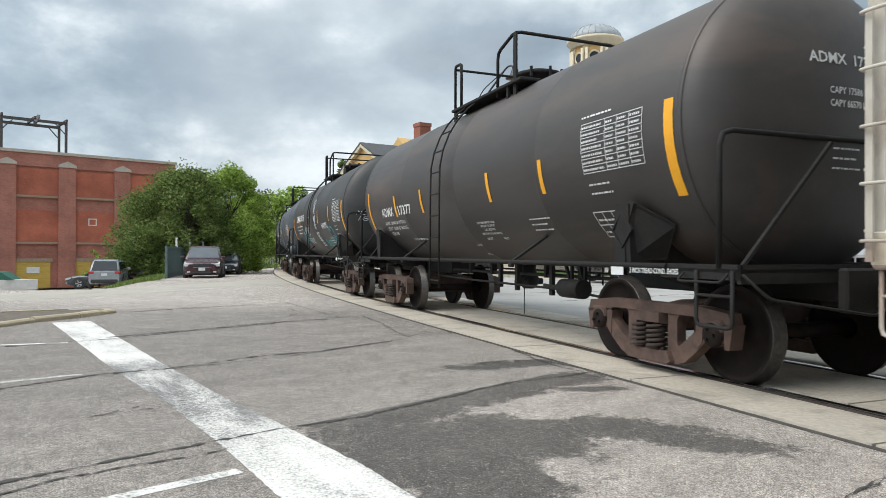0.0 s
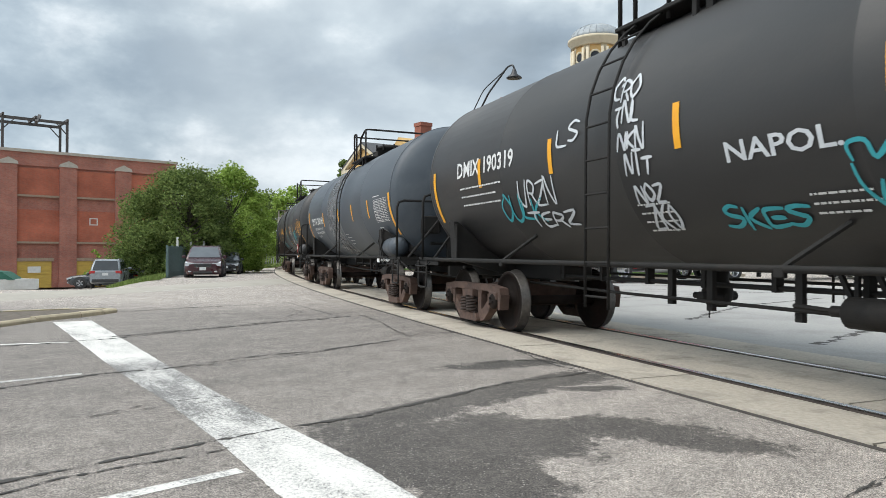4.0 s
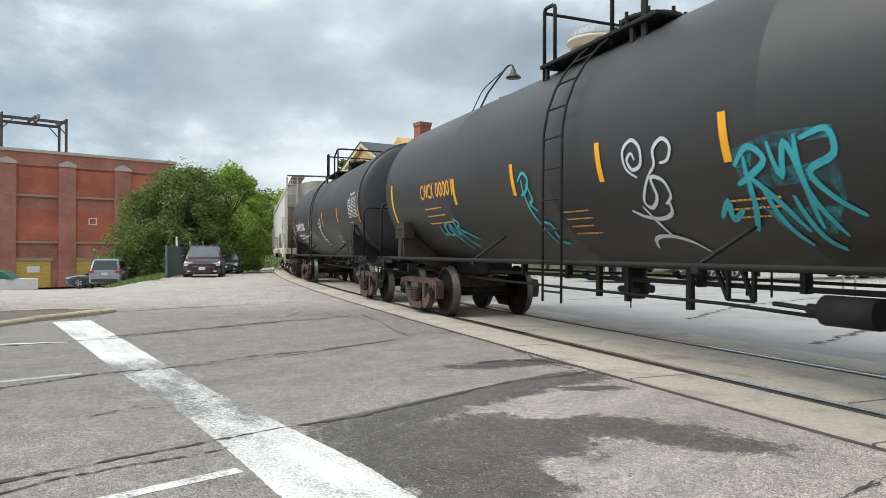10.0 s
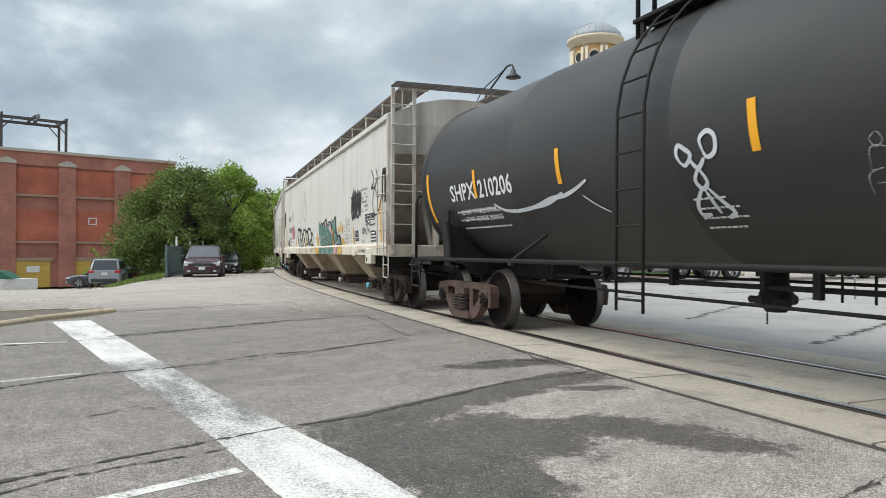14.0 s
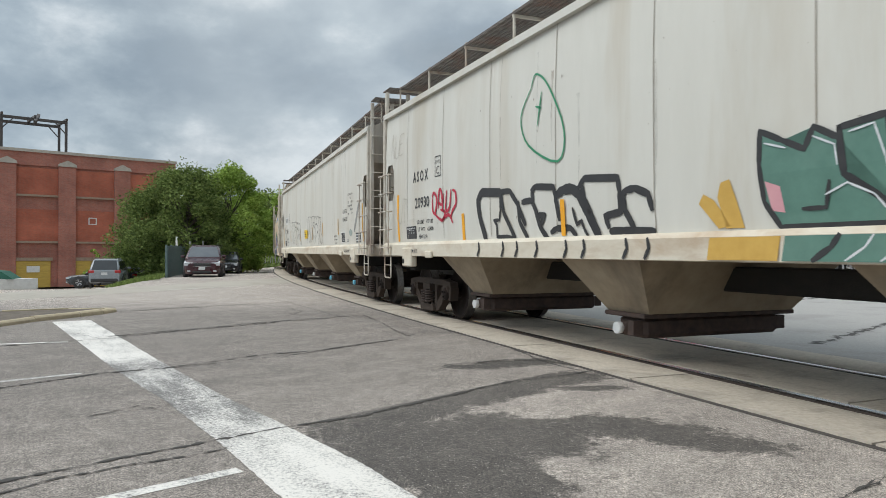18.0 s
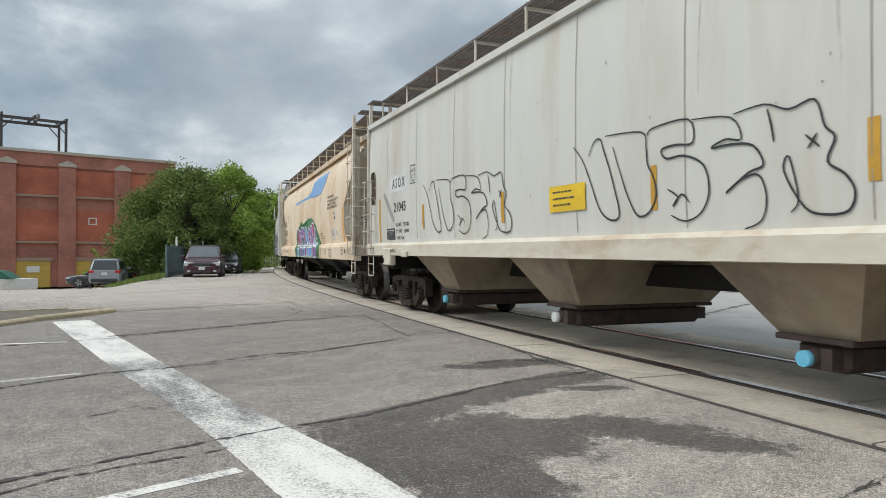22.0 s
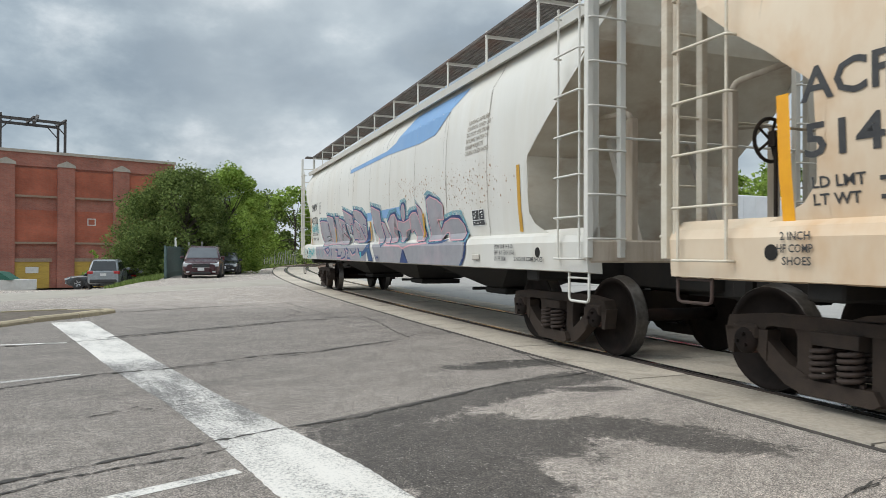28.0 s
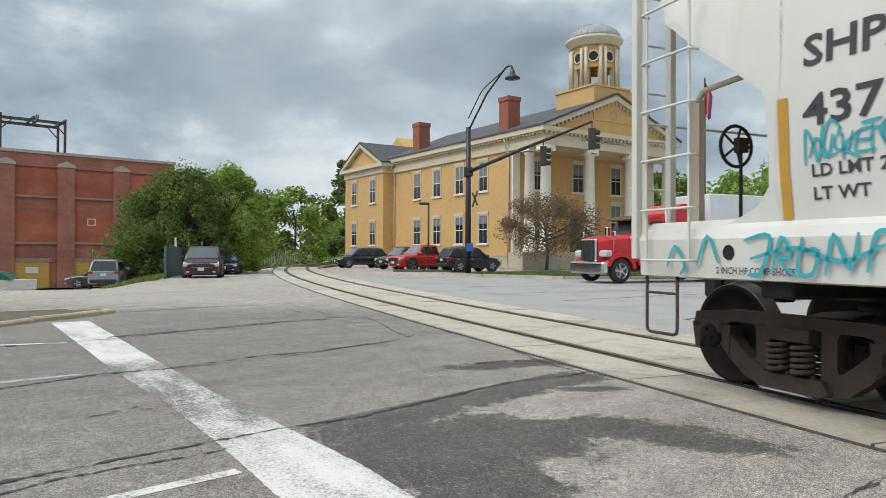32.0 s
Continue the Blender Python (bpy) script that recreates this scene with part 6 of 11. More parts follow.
def hopper_body(prof, cut, nx=14):
    """The shell: half profile (y, z) from the sill to the ridge; cut gives each height's half length. Ends are slope sheets."""
    bm = bm_new()
    full = [(-y, z) for y, z in prof] + [(y, z) for y, z in reversed(prof[:-1])]
    rows = []
    for y, z in full:
        L = cut(z)
        rows.append([bm.verts.new((L * (2 * i / nx - 1), y, z)) for i in range(nx + 1)])
    for a, b in zip(rows, rows[1:]):
        for i in range(nx):
            f = bm.faces.new((a[i], a[i + 1], b[i + 1], b[i]))
            f.smooth = True
    n = len(rows)
    ends = []
    for k in (0, nx):
        eb = bm_new()
        for j in range(n // 2):
            quad = [rows[j][k], rows[j + 1][k], rows[n - 2 - j][k], rows[n - 1 - j][k]]
            quad = [eb.verts.new(v.co) for v in dict.fromkeys(quad)]
            if len(quad) > 2:
                eb.faces.new(quad)
        ends.append(eb)
    bm.faces.new([bm.verts.new(v.co) for v in [rows[0][i] for i in range(nx + 1)] + [rows[-1][i] for i in range(nx, -1, -1)]])
    return bm, ends


def hopper_car(spec):
    lead, trail = spec["s"]
    hb = (trail - lead) / 2
    end = hb + 2.05
    acf = spec["round"]
    paint, sill, metal = spec["paint"], spec["sill"], spec["metal"]
    rng = random.Random(spec["seed"])
    car = thing("covered_hopper_car", spec["label"], "hopper wagon", group="freight train cars")
    xe = end - (0.62 if acf else 0.52)
    zt = 4.33 if acf else 4.37
    ahead = 0.2
    if acf:
        prof = ((1.50, 1.30), (1.56, 1.8), (1.59, 2.4), (1.57, 3.0), (1.50, 3.5), (1.36, zt - 0.62), (1.22, zt - 0.36), (0.85, zt - 0.12), (0.45, zt - 0.02), (0.0, zt))
        cz = ((1.30, hb - 0.04), (1.7, hb + 0.01), (2.25, hb - 0.03), (2.45, hb + 0.04), (2.62, hb + 0.25), (2.95, hb + 0.73), (3.28, hb + 1.12), (3.55, xe - 0.08), (zt, xe - 0.05))
        oz = ((1.38, hb + 0.70), (1.45, hb + 0.42), (1.56, hb + 0.14), (1.7, hb + 0.02), (2.25, hb - 0.02), (2.45, hb + 0.06), (2.62, hb + 0.28), (2.95, hb + 0.76), (3.28, hb + 1.18), (3.6, xe - 0.06), (zt, xe - 0.02))
    else:
        prof = ((1.52, 1.36), (1.55, 1.8), (1.56, 2.6), (1.56, 3.2), (1.54, 3.8), (1.52, zt - 0.42), (1.45, zt - 0.36), (0.9, zt - 0.12), (0.4, zt - 0.02), (0.0, zt))
        cz = ((1.36, hb - 1.9), (3.1, xe - 0.35), (3.25, xe - 0.02), (zt, xe - 0.02))
        oz = ((1.0, xe - 0.02), (zt, xe - 0.02))

    def outline(z):
        return float(np.interp(z, [a for a, _ in oz], [b for _, b in oz]))

    def cut(z):
        return float(np.interp(z, [a for a, _ in cz], [b for _, b in cz]))
    surf = profile_side(prof)
    shell, slopes = hopper_body(prof, cut)
    part("body", shell, paint, car)
    for bm in slopes:
        part("slope_sheet", bm, SILL_CREAM if acf else END_DIRT, car, "dirty sloping end sheet")
    # seams between the side sheets
    for i in range(9):
        x = (i - 4) * (1.62 if acf else 1.757) - (0.0 if acf else 0.78)
        bm = bm_new()
        patch(bm, surf, x - 0.006, x + 0.006, 1.42, zt - 0.47, 0.007, 1, 30)
        part("panel_seam", bm, SEAM_DARK, car)
    # eave rail and side sill
    for y in (-1, 1):
        bm = bm_new()
        if acf:
            prism(bm, [(y * a, b) for a, b in ((1.22, zt - 0.40), (1.40, zt - 0.47), (1.42, zt - 0.36), (1.24, zt - 0.30))], -xe, xe, "x")
        else:
            prism(bm, [(y * a, b) for a, b in ((1.53, zt - 0.48), (1.60, zt - 0.48), (1.60, zt - 0.38), (1.44, zt - 0.34))], -xe, xe, "x")
        part("eave_rail", bm, paint, car)
        bm = bm_new()
        if acf:
            prism(bm, [(y * a, b) for a, b in ((1.42, 0.98), (1.60, 1.00), (1.62, 1.32), (1.585, 1.40), (1.46, 1.48))], -xe, xe, "x")
        else:
            prism(bm, [(y * a, b) for a, b in ((1.44, 1.12), (1.60, 1.13), (1.61, 1.33), (1.56, 1.38), (1.48, 1.38))], -xe, xe, "x")
        part("side_sill", bm, sill, car)
    # end sheets of the sides with their openings, and corner posts
    for sg in (-1, 1):
        for y in (-1, 1):
            # the side sheet runs on past the slope sheet to its own cut edge
            bm = bm_new()
            hole = {} if acf else {2.22: (xe - 0.52, xe - 0.26), 2.35: (xe - 0.60, xe - 0.18), 2.80: (xe - 0.60, xe - 0.18), 2.93: (xe - 0.52, xe - 0.26)}
            levels = [1.32, 1.38, 1.45, 1.56, 1.7, 1.9, 2.1, 2.25, 2.35, 2.45, 2.53, 2.62, 2.78, 2.95, 3.1, 3.28, 3.6, zt - 0.62, zt - 0.45] if acf else [1.34, 1.8, 2.22, 2.35, 2.80, 2.93, 3.3]

            def sheet(za, zb, xa0, xa1, xb0, xb1):
                vs = [bm.verts.new((sg * x, y * -(surf(0, z, 0.003).y), z)) for x, z in ((xa0, za), (xa1, za), (xb1, zb), (xb0, zb))]
                bm.faces.new(vs)
            for za, zb in zip(levels, levels[1:]):
                oa, ob_ = outline(za), outline(zb)
                ca, cb = min(cut(za) - 0.05, oa - 0.02), min(cut(zb) - 0.05, ob_ - 0.02)
                if za in hole and zb in hole:
                    sheet(za, zb, ca, hole[za][0], cb, hole[zb][0])
                    sheet(za, zb, hole[za][1], oa, hole[zb][1], ob_)
                else:
                    sheet(za, zb, ca, oa, cb, ob_)
            part("end_gusset", bm, paint, car)
            bm = bm_new()
            thin = acf and sg < 0
            bbox(bm, *sorted((sg * (xe - (0.05 if thin else 0.10)), sg * xe)), *sorted((y * (1.55 if thin else 1.46), y * 1.60)), 1.1, zt - 0.4, 0.015)
            part("corner_post", bm, metal, car)
            # ladders at the corners: on the side and across the end
            xl, hw = (xe - 0.42, 0.27) if thin else (xe - 0.30, 0.22) if acf else (xe - 0.30, 0.27)
            bm = bm_new()
            for k in (-hw, hw):
                box_between(bm, (sg * (xl + k), y * 1.66, 1.15), (sg * (xl + k), y * 1.66, 2.75 if not acf else zt - 0.42), 0.05 if not acf else 0.022, 0.016)
            ld = part("side_ladder", bm, metal, car)
            for i in range(7 if acf else 5):
                bm = bm_new()
                z = 1.14 + i * 0.445 if acf else 1.28 + i * 0.36
                bent(bm, ((sg * (xl - hw - 0.04), y * 1.60, z), (sg * (xl - hw - 0.04), y * 1.70, z), (sg * (xl + hw + 0.04), y * 1.70, z), (sg * (xl + hw + 0.04), y * 1.60, z)), 0.012, 6, 0.03)
                part("rung", bm, metal, ld)
            bm = bm_new()
            top = zt + 0.12
            for k in ((1.22, 1.62) if acf else (1.05, 1.50)):
                bbox(bm, *sorted((sg * (xe + 0.0), sg * (xe + 0.075))), *sorted((y * k - 0.035, y * k + 0.035)), 1.15, top, 0.006)
            ld = part("end_ladder", bm, metal, car)
            for i in range(7 if acf else 8):
                bm = bm_new()
                z = 1.35 + i * (0.46 if acf else 0.40)
                ya, yb = (1.20, 1.64) if acf else (1.03, 1.52)
                bent(bm, ((sg * (xe + 0.04), y * ya, z), (sg * (xe + 0.11), y * ya, z), (sg * (xe + 0.11), y * yb, z), (sg * (xe + 0.04), y * yb, z)), 0.012, 6, 0.03)
                part("rung", bm, metal, ld)
            bm = bm_new()
            stirrup(bm, sg * (xe - 0.24), y * 1.56, 1.14, 0.40, 0.46 if sg > 0 or not acf else 0.66 if spec["seed"] == 9 else 0.36, 0.015)
            part("step_stirrup", bm, metal if sg > 0 or not acf else GATE_RUST, car)
            # jacking pad, or the plain jacking hole of the rounded cars
            if acf:
                bm = bm_new()
                rod(bm, (sg * (hb + 0.35), y * 1.612, 1.21), (sg * (hb + 0.35), y * 1.618, 1.21), 0.06, 14)
                part("jacking_hole", bm, IRON, car)
            else:
                bm = bm_new()
                bbox(bm, *sorted((sg * (hb - 0.28), sg * (hb + 0.20))), *sorted((y * 1.50, y * 1.63)), 0.93, 1.28, 0.02)
                pad = part("jacking_pad", bm, sill, car)
                bm = bm_new()
                rod(bm, (sg * hb - 0.12, y * 1.632, 1.03), (sg * hb - 0.12, y * 1.636, 1.03), 0.05, 12)
                part("pad_hole", bm, IRON, pad)
        # end sill and centre sill, slope sheet braces
        bm = bm_new()
        bbox(bm, *sorted((sg * (xe - 0.12), sg * (xe + 0.02))), -1.58, 1.58, 1.10, 1.34, 0.02)
        part("end_sill", bm, END_POST, car)
        bm = bm_new()
        bbox(bm, *sorted((sg * (hb - 2.2), sg * (end - 0.3))), -0.26, 0.26, 0.78, 1.14, 0.02)
        part("centre_sill", bm, IRON, car)
        bm = bm_new()
        bbox(bm, *sorted((sg * (hb - 0.15), sg * (hb + 0.15))), -1.5, 1.5, 0.86, 1.16, 0.02)
        part("body_bolster", bm, IRON, car)
        for y in (-1.0, 1.0) if acf else (-0.55, 0.55):
            bm = bm_new()
            box_between(bm, (sg * (xe - 0.08), y, 1.3), (sg * (xe - 0.08), y, 3.2 if not acf else 2.66), 0.26 if not acf else 0.12, 0.07)
            if acf:
                bent(bm, ((sg * (xe - 0.08), y, 2.62), (sg * (xe - 0.14), y, 2.74), (sg * (hb + 0.62), y * 0.95, 2.80)), 0.03, 6, 0.06)
            part("end_post", bm, END_POST, car)
            bm = bm_new()
            box_between(bm, (sg * (hb + 0.95 if acf else hb + 0.5), y * 0.6, 1.25), (sg * (hb + 0.35 if acf else hb - 0.3), y * 0.6, 2.6), 0.08, 0.08)
            part("slope_brace", bm, END_DIRT, car)
        bm = bm_new()
        rod(bm, (sg * (xe + 0.05), -1.5, 2.42), (sg * (xe + 0.05), 1.5, 2.42), 0.014, 6)
        part("crossover_grab", bm, metal, car)
        coupler(car, sg * end, sg)
    # brake wheel on the trailing end's platform
    bm = bm_new()
    x, zz, yy = -(xe - 0.12), 2.25, BRAKE_Y
    ring = [(x, yy + 0.20 * math.cos(math.pi * i / 10), zz + 0.20 * math.sin(math.pi * i / 10)) for i in range(21)]
    pipe(bm, ring, 0.018, 6)
    for i in range(5):
        w = i * 2 * math.pi / 5
        rod(bm, (x, yy, zz), (x, yy + 0.20 * math.cos(w), zz + 0.20 * math.sin(w)), 0.014, 6)
    box(bm, x + 0.03, x + 0.10, yy - 0.06, yy + 0.06, zz - 0.07, zz + 0.07)
    rod(bm, (x + 0.06, yy, zz), (x + 0.06, yy, 1.3), 0.02, 6)
    part("brake_wheel", bm, DARKBOGIE, car)
    bm = bm_new()
    rod(bm, (-(xe - 0.6), -0.7, 1.50), (-(xe - 0.6), 0.1, 1.50), 0.13, 14)
    bbox(bm, -(xe - 0.35), -(xe - 0.85), 0.45, 0.95, 1.36, 1.7, 0.04)
    part("brake_reservoir", bm, IRON, car)
    # hopper bays
    bays = spec["bays"]
    for i in range(bays):
        span = hb - (1.15 if acf else 0.19)
        x = (2 * (i + 0.5) / bays - 1) * span
        w = span / bays
        bm = bm_new()
        lo, hi = (0.62, 1.16) if acf else (0.54, 1.14)
        tx, ty, bx, by = (w * 1.04, 1.25, 0.36, 0.50) if acf else (0.74, 1.45, 0.37, 1.02)
        top = [(x - tx, -ty), (x + tx, -ty), (x + tx, ty), (x - tx, ty)]
        bot = [(x - bx, -by), (x + bx, -by), (x + bx, by), (x - bx, by)]
        A = [bm.verts.new((a, b, hi)) for a, b in top]
        B = [bm.verts.new((a, b, lo)) for a, b in bot]
        for k in range(4):
            bm.faces.new((A[k], A[(k + 1) % 4], B[(k + 1) % 4], B[k]))
        bm.faces.new(B[::-1])
        bm.faces.new(A)
        bay = part("hopper_bay", bm, BAY_TAN if not acf else IRON, car)
        bm = bm_new()
        if acf:
            bbox(bm, x - 0.42, x + 0.42, -0.46, 0.46, 0.50, 0.61, 0.02)
            rod(bm, (x - 0.62, -0.62, 0.56), (x - 0.62, 0.62, 0.56), 0.03, 8)
            for k in (-0.3, 0.3):
                box(bm, x - 0.72, x + 0.42, k - 0.03, k + 0.03, 0.53, 0.57)
        else:
            bbox(bm, x - 0.36, x + 0.36, -1.08, 1.08, 0.49, 0.54, 0.01)
            bbox(bm, x - 0.24, x + 0.24, -0.98, 0.98, 0.26, 0.50, 0.05)
            for k in (-1, 1):
                rod(bm, (x, k * 0.9, 0.37), (x, k * 1.12, 0.37), 0.075, 14)
                box(bm, x + 0.10, x + 0.20, *sorted((k * 0.98, k * 1.10)), 0.30, 0.46)
        part("outlet_gate", bm, GATE_RUST if not acf else IRON, bay)
        if not acf:
            for k in (-1, 1):
                bm = bm_new()
                rod(bm, (x, k * 1.10, 0.37), (x, k * 1.18, 0.37), 0.066, 12)
                part("outlet_cap", bm, CAP_BLUE if i in spec["blue"] else CAP_WHITE, bay)
    bm = bm_new()
    bbox(bm, -hb + 0.4, hb - 0.4, -0.16, 0.16, 0.78, 1.05, 0.02)
    rod(bm, (-hb + 1, 0.5, 1.02), (hb - 1, 0.5, 1.02), 0.025, 6)
    part("centre_beam", bm, IRON, car)
    # running boards along the roof, on little posts
    zr = zt + 0.17
    for y in (-1.28, 0.72):
        bm = bm_new()
        for k in range(8):
            box(bm, -xe - 0.1, xe + 0.1, y + k * 0.08, y + k * 0.08 + 0.022, zr, zr + 0.035)
        m = int(2 * xe / 0.06)
        for i in range(m):
            xx = -xe + i * 0.06
            box(bm, xx, xx + 0.016, y, y + 0.57, zr + 0.004, zr + 0.032)
        rb = part("running_board", bm, GRATING, car)
        for i in range(12):
            xx = -xe + 0.1 + i * (2 * xe - 0.2) / 11
            bm = bm_new()
            yo = y + 0.02 if y < 0 else y + 0.55
            zl = float(np.interp(abs(yo), [p[0] for p in reversed(prof)], [p[1] for p in reversed(prof)])) - 0.03
            box_between(bm, (xx, yo, zl), (xx, yo, zr + 0.06), 0.05, 0.02)
            box(bm, xx - 0.02, xx + 0.02, y, y + 0.57, zr - 0.04, zr)
            part("bracket", bm, metal, rb)
    # hatches
    for i in range(10):
        xx = (2 * (i + 0.5) / 10 - 1) * (xe - 0.5)
        bm = bm_new()
        lathe(bm, ((0.30, zt - 0.06), (0.31, zt + 0.07), (0.2, zt + 0.11), (0.02, zt + 0.12)), 14, Matrix.Translation((xx, 0, 0)))
        part("roof_hatch", bm, paint, car)
    # end walk round the last hatch
    for sg in (-1, 1):
        bm = bm_new()
        for k in range(5):
            box(bm, *sorted((sg * (xe - 0.12 + k * 0.1), sg * (xe - 0.10 + k * 0.1))), -1.5, 1.5, zr, zr + 0.03)
        for k in range(20):
            box(bm, *sorted((sg * (xe - 0.12), sg * (xe + 0.32))), -1.5 + k * 0.155, -1.486 + k * 0.155, zr + 0.002, zr + 0.026)
        part("end_walk", bm, GRATING, car)
    # the body sits a little ahead of its bogies' middle
    for ob in car.children:
        ob.matrix_basis = pose(ahead, 0, 0) @ ob.matrix_basis
    run(car, lead, trail, True)
    return car, surf, rng
# ---- the train, in its order ----
TEAL = mat("spray_teal", (0.03, 0.30, 0.34), (0.05, 0.38, 0.42), rough=0.6, scale=8)
SPRAYWHITE = mat("spray_white", (0.62, 0.64, 0.65), (0.5, 0.52, 0.54), rough=0.6, scale=8)
SPRAYBLACK = mat("spray_black", (0.018, 0.018, 0.02), (0.035, 0.035, 0.035), rough=0.6, scale=8)
SPRAYRED = mat("spray_red", (0.48, 0.03, 0.06), (0.40, 0.02, 0.05), rough=0.6, scale=8)
SPRAYGREEN = mat("spray_sea_green", (0.10, 0.21, 0.165), (0.075, 0.165, 0.13), rough=0.6, scale=5, c=(0.16, 0.26, 0.21), cscale=2.0, camt=0.4)
SPRAYGREENLINE = mat("spray_green_line", (0.03, 0.25, 0.12), (0.03, 0.2, 0.1), rough=0.6, scale=8)
SPRAYYELLOW = mat("spray_yellow", (0.58, 0.36, 0.08), (0.5, 0.3, 0.06), rough=0.6, scale=6)
SPRAYPALE = mat("spray_pale_fill", (0.60, 0.60, 0.56), (0.52, 0.52, 0.48), rough=0.6, scale=4)
SPRAYLILAC = mat("spray_grey_lilac", (0.30, 0.297, 0.315), (0.25, 0.247, 0.265), rough=0.6, scale=4, c=(0.45, 0.33, 0.36), cscale=1.6, camt=0.4)
SPRAYNAVY = mat("spray_navy", (0.02, 0.035, 0.12), (0.025, 0.06, 0.17), rough=0.6, scale=4, c=(0.05, 0.16, 0.24), cscale=1.2, camt=0.5)
SPRAYPINK = mat("spray_pink", (0.62, 0.32, 0.34), (0.55, 0.27, 0.3), rough=0.6, scale=6)
SPRAYMIX = mat("spray_red_and_blue", (0.38, 0.03, 0.06), (0.09, 0.22, 0.48), rough=0.6, scale=2.4, c=(0.25, 0.10, 0.34), cscale=1.4, camt=0.7)
SPRAYBLUE = mat("spray_blue", (0.10, 0.24, 0.50), (0.20, 0.40, 0.62), rough=0.6, scale=3, c=(0.16, 0.10, 0.36), cscale=1.8, camt=0.8)
SPRAYVIOLET = mat("spray_violet", (0.20, 0.08, 0.26), (0.14, 0.14, 0.42), rough=0.6, scale=3, c=(0.42, 0.05, 0.12), cscale=1.8, camt=0.8)
SPRAYCRIMSON = mat("spray_crimson", (0.42, 0.03, 0.06), (0.28, 0.06, 0.20), rough=0.6, scale=3, c=(0.14, 0.20, 0.46), cscale=1.8, camt=0.6)
SPRAYHAZE = mat("spray_teal_haze", (0.10, 0.30, 0.36), (0.22, 0.42, 0.46), rough=0.7, scale=6, c=(0.05, 0.17, 0.26), cscale=3, camt=0.6)


def misty(m, least=0.08, most=0.92):
    """Thin spray: fine droplets that leave the paint beneath showing."""
    add, link = nodes_of(m.node_tree)
    tc = add("ShaderNodeTexCoord")
    a = add("ShaderNodeTexNoise", Scale=85.0, Detail=2.0, Roughness=0.6)
    b = add("ShaderNodeTexNoise", Scale=5.0, Detail=4.0, Roughness=0.6)
    link(tc.outputs["Object"], a.inputs["Vector"])
    link(tc.outputs["Object"], b.inputs["Vector"])
    s = add("ShaderNodeMath")
    s.operation = "ADD"
    link(a.outputs["Fac"], s.inputs[0])
    link(b.outputs["Fac"], s.inputs[1])
    r = add("ShaderNodeMapRange")
    r.inputs["From Min"].default_value, r.inputs["From Max"].default_value = 0.86, 1.12
    r.inputs["To Min"].default_value, r.inputs["To Max"].default_value = least, most
    link(s.outputs[0], r.inputs["Value"])
    link(r.outputs[0], m.node_tree.nodes["Principled BSDF"].inputs["Alpha"])


misty(SPRAYHAZE)
SPRAYTEALMIST = mat("spray_teal_mist", (0.03, 0.27, 0.31), (0.05, 0.34, 0.38), rough=0.7, scale=6)
misty(SPRAYTEALMIST, 0.0, 0.6)
SPRAYFOREST = mat("spray_forest_green", (0.05, 0.15, 0.065), (0.09, 0.22, 0.10), rough=0.6, scale=3, stretch=(3, 1, 0.4))
SWOOSH = mat("faded_blue_stripe", (0.16, 0.30, 0.52), (0.20, 0.35, 0.56), rough=0.6, scale=2, stretch=(1, 1, 0.3), c=(0.30, 0.40, 0.52), cscale=1.2, camt=0.3)
PLACARD = mat("placard_red", (0.55, 0.02, 0.035), (0.48, 0.02, 0.03), rough=0.45, scale=6)
PALEBAND = mat("rubbed_pale_grey", (0.25, 0.256, 0.263), (0.17, 0.175, 0.18), rough=0.5, scale=1.6, stretch=(1, 1, 0.2), c=(0.05, 0.052, 0.056), cscale=1.0, camt=0.8)


def lettering(car, surf, lines, material, name="lettering", label=""):
    """Lines of (text, x, z, height, width), each a part of its own."""
    for text, x, z, h, w in lines:
        bm = bm_new()
        write(bm, surf, text, x, z, h * 1.38, 0.007, bold=h * 0.026, fit=w)
        part(name, bm, material, car, label)


def reflector(car, surf, x, z0, z1, w=0.10, material=None, slant=0.0):
    bm = bm_new()
    patch(bm, surf, x - w / 2, x + w / 2, z0, z1, 0.007, 1, 6, slant)
    part("reflector", bm, material or YELLOW, car, "yellow reflective strip")


def data_table(car, surf, x0, x1, z0, z1, rows, cols, material, rng):
    bm = bm_new()
    table(bm, surf, x0, z0, x1 - x0, z1 - z0, rows, cols, rng)
    part("inspection_table", bm, material, car, "stencilled inspection table")


def small_print(car, surf, x, z, rows, w, h, gap, material, rng):
    bm = bm_new()
    bars(bm, surf, x, z, rows, w, h, gap, rng)
    part("small_stencil", bm, material, car)["kind"] = "stuff"


def tag(car, surf, runs, w, material, label, name="graffiti_tag"):
    first = None
    flat = []
    for item in runs:
        flat += item if isinstance(item[0][0], (tuple, list)) else [item]
    for pts in flat:
        bm = bm_new()
        stroke(bm, surf, pts, w)
        first = part("stroke", bm, material, first) and first if first else part(name, bm, material, car, label)


def notice(car, surf, x0, x1, z0, z1, back, ink, rng, rows=3):
    """A small stencilled panel with a frame and bars of print."""
    bm = bm_new()
    patch(bm, surf, x0, x1, z0, z1, 0.006, 1, 3)
    p = part("notice_panel", bm, back, car)
    bm = bm_new()
    hh = (z1 - z0) / (rows * 2 + 1)
    for r in range(rows):
        z = z0 + hh * (2 * r + 1)
        u = x0 + 0.03
        while u < x1 - 0.06:
            w = min(rng.uniform(0.03, 0.12), x1 - 0.03 - u)
            patch(bm, surf, u, u + w, z, z + hh, 0.010, 1, 1)
            u += w + 0.025
    part("print", bm, ink, p)["kind"] = "stuff"


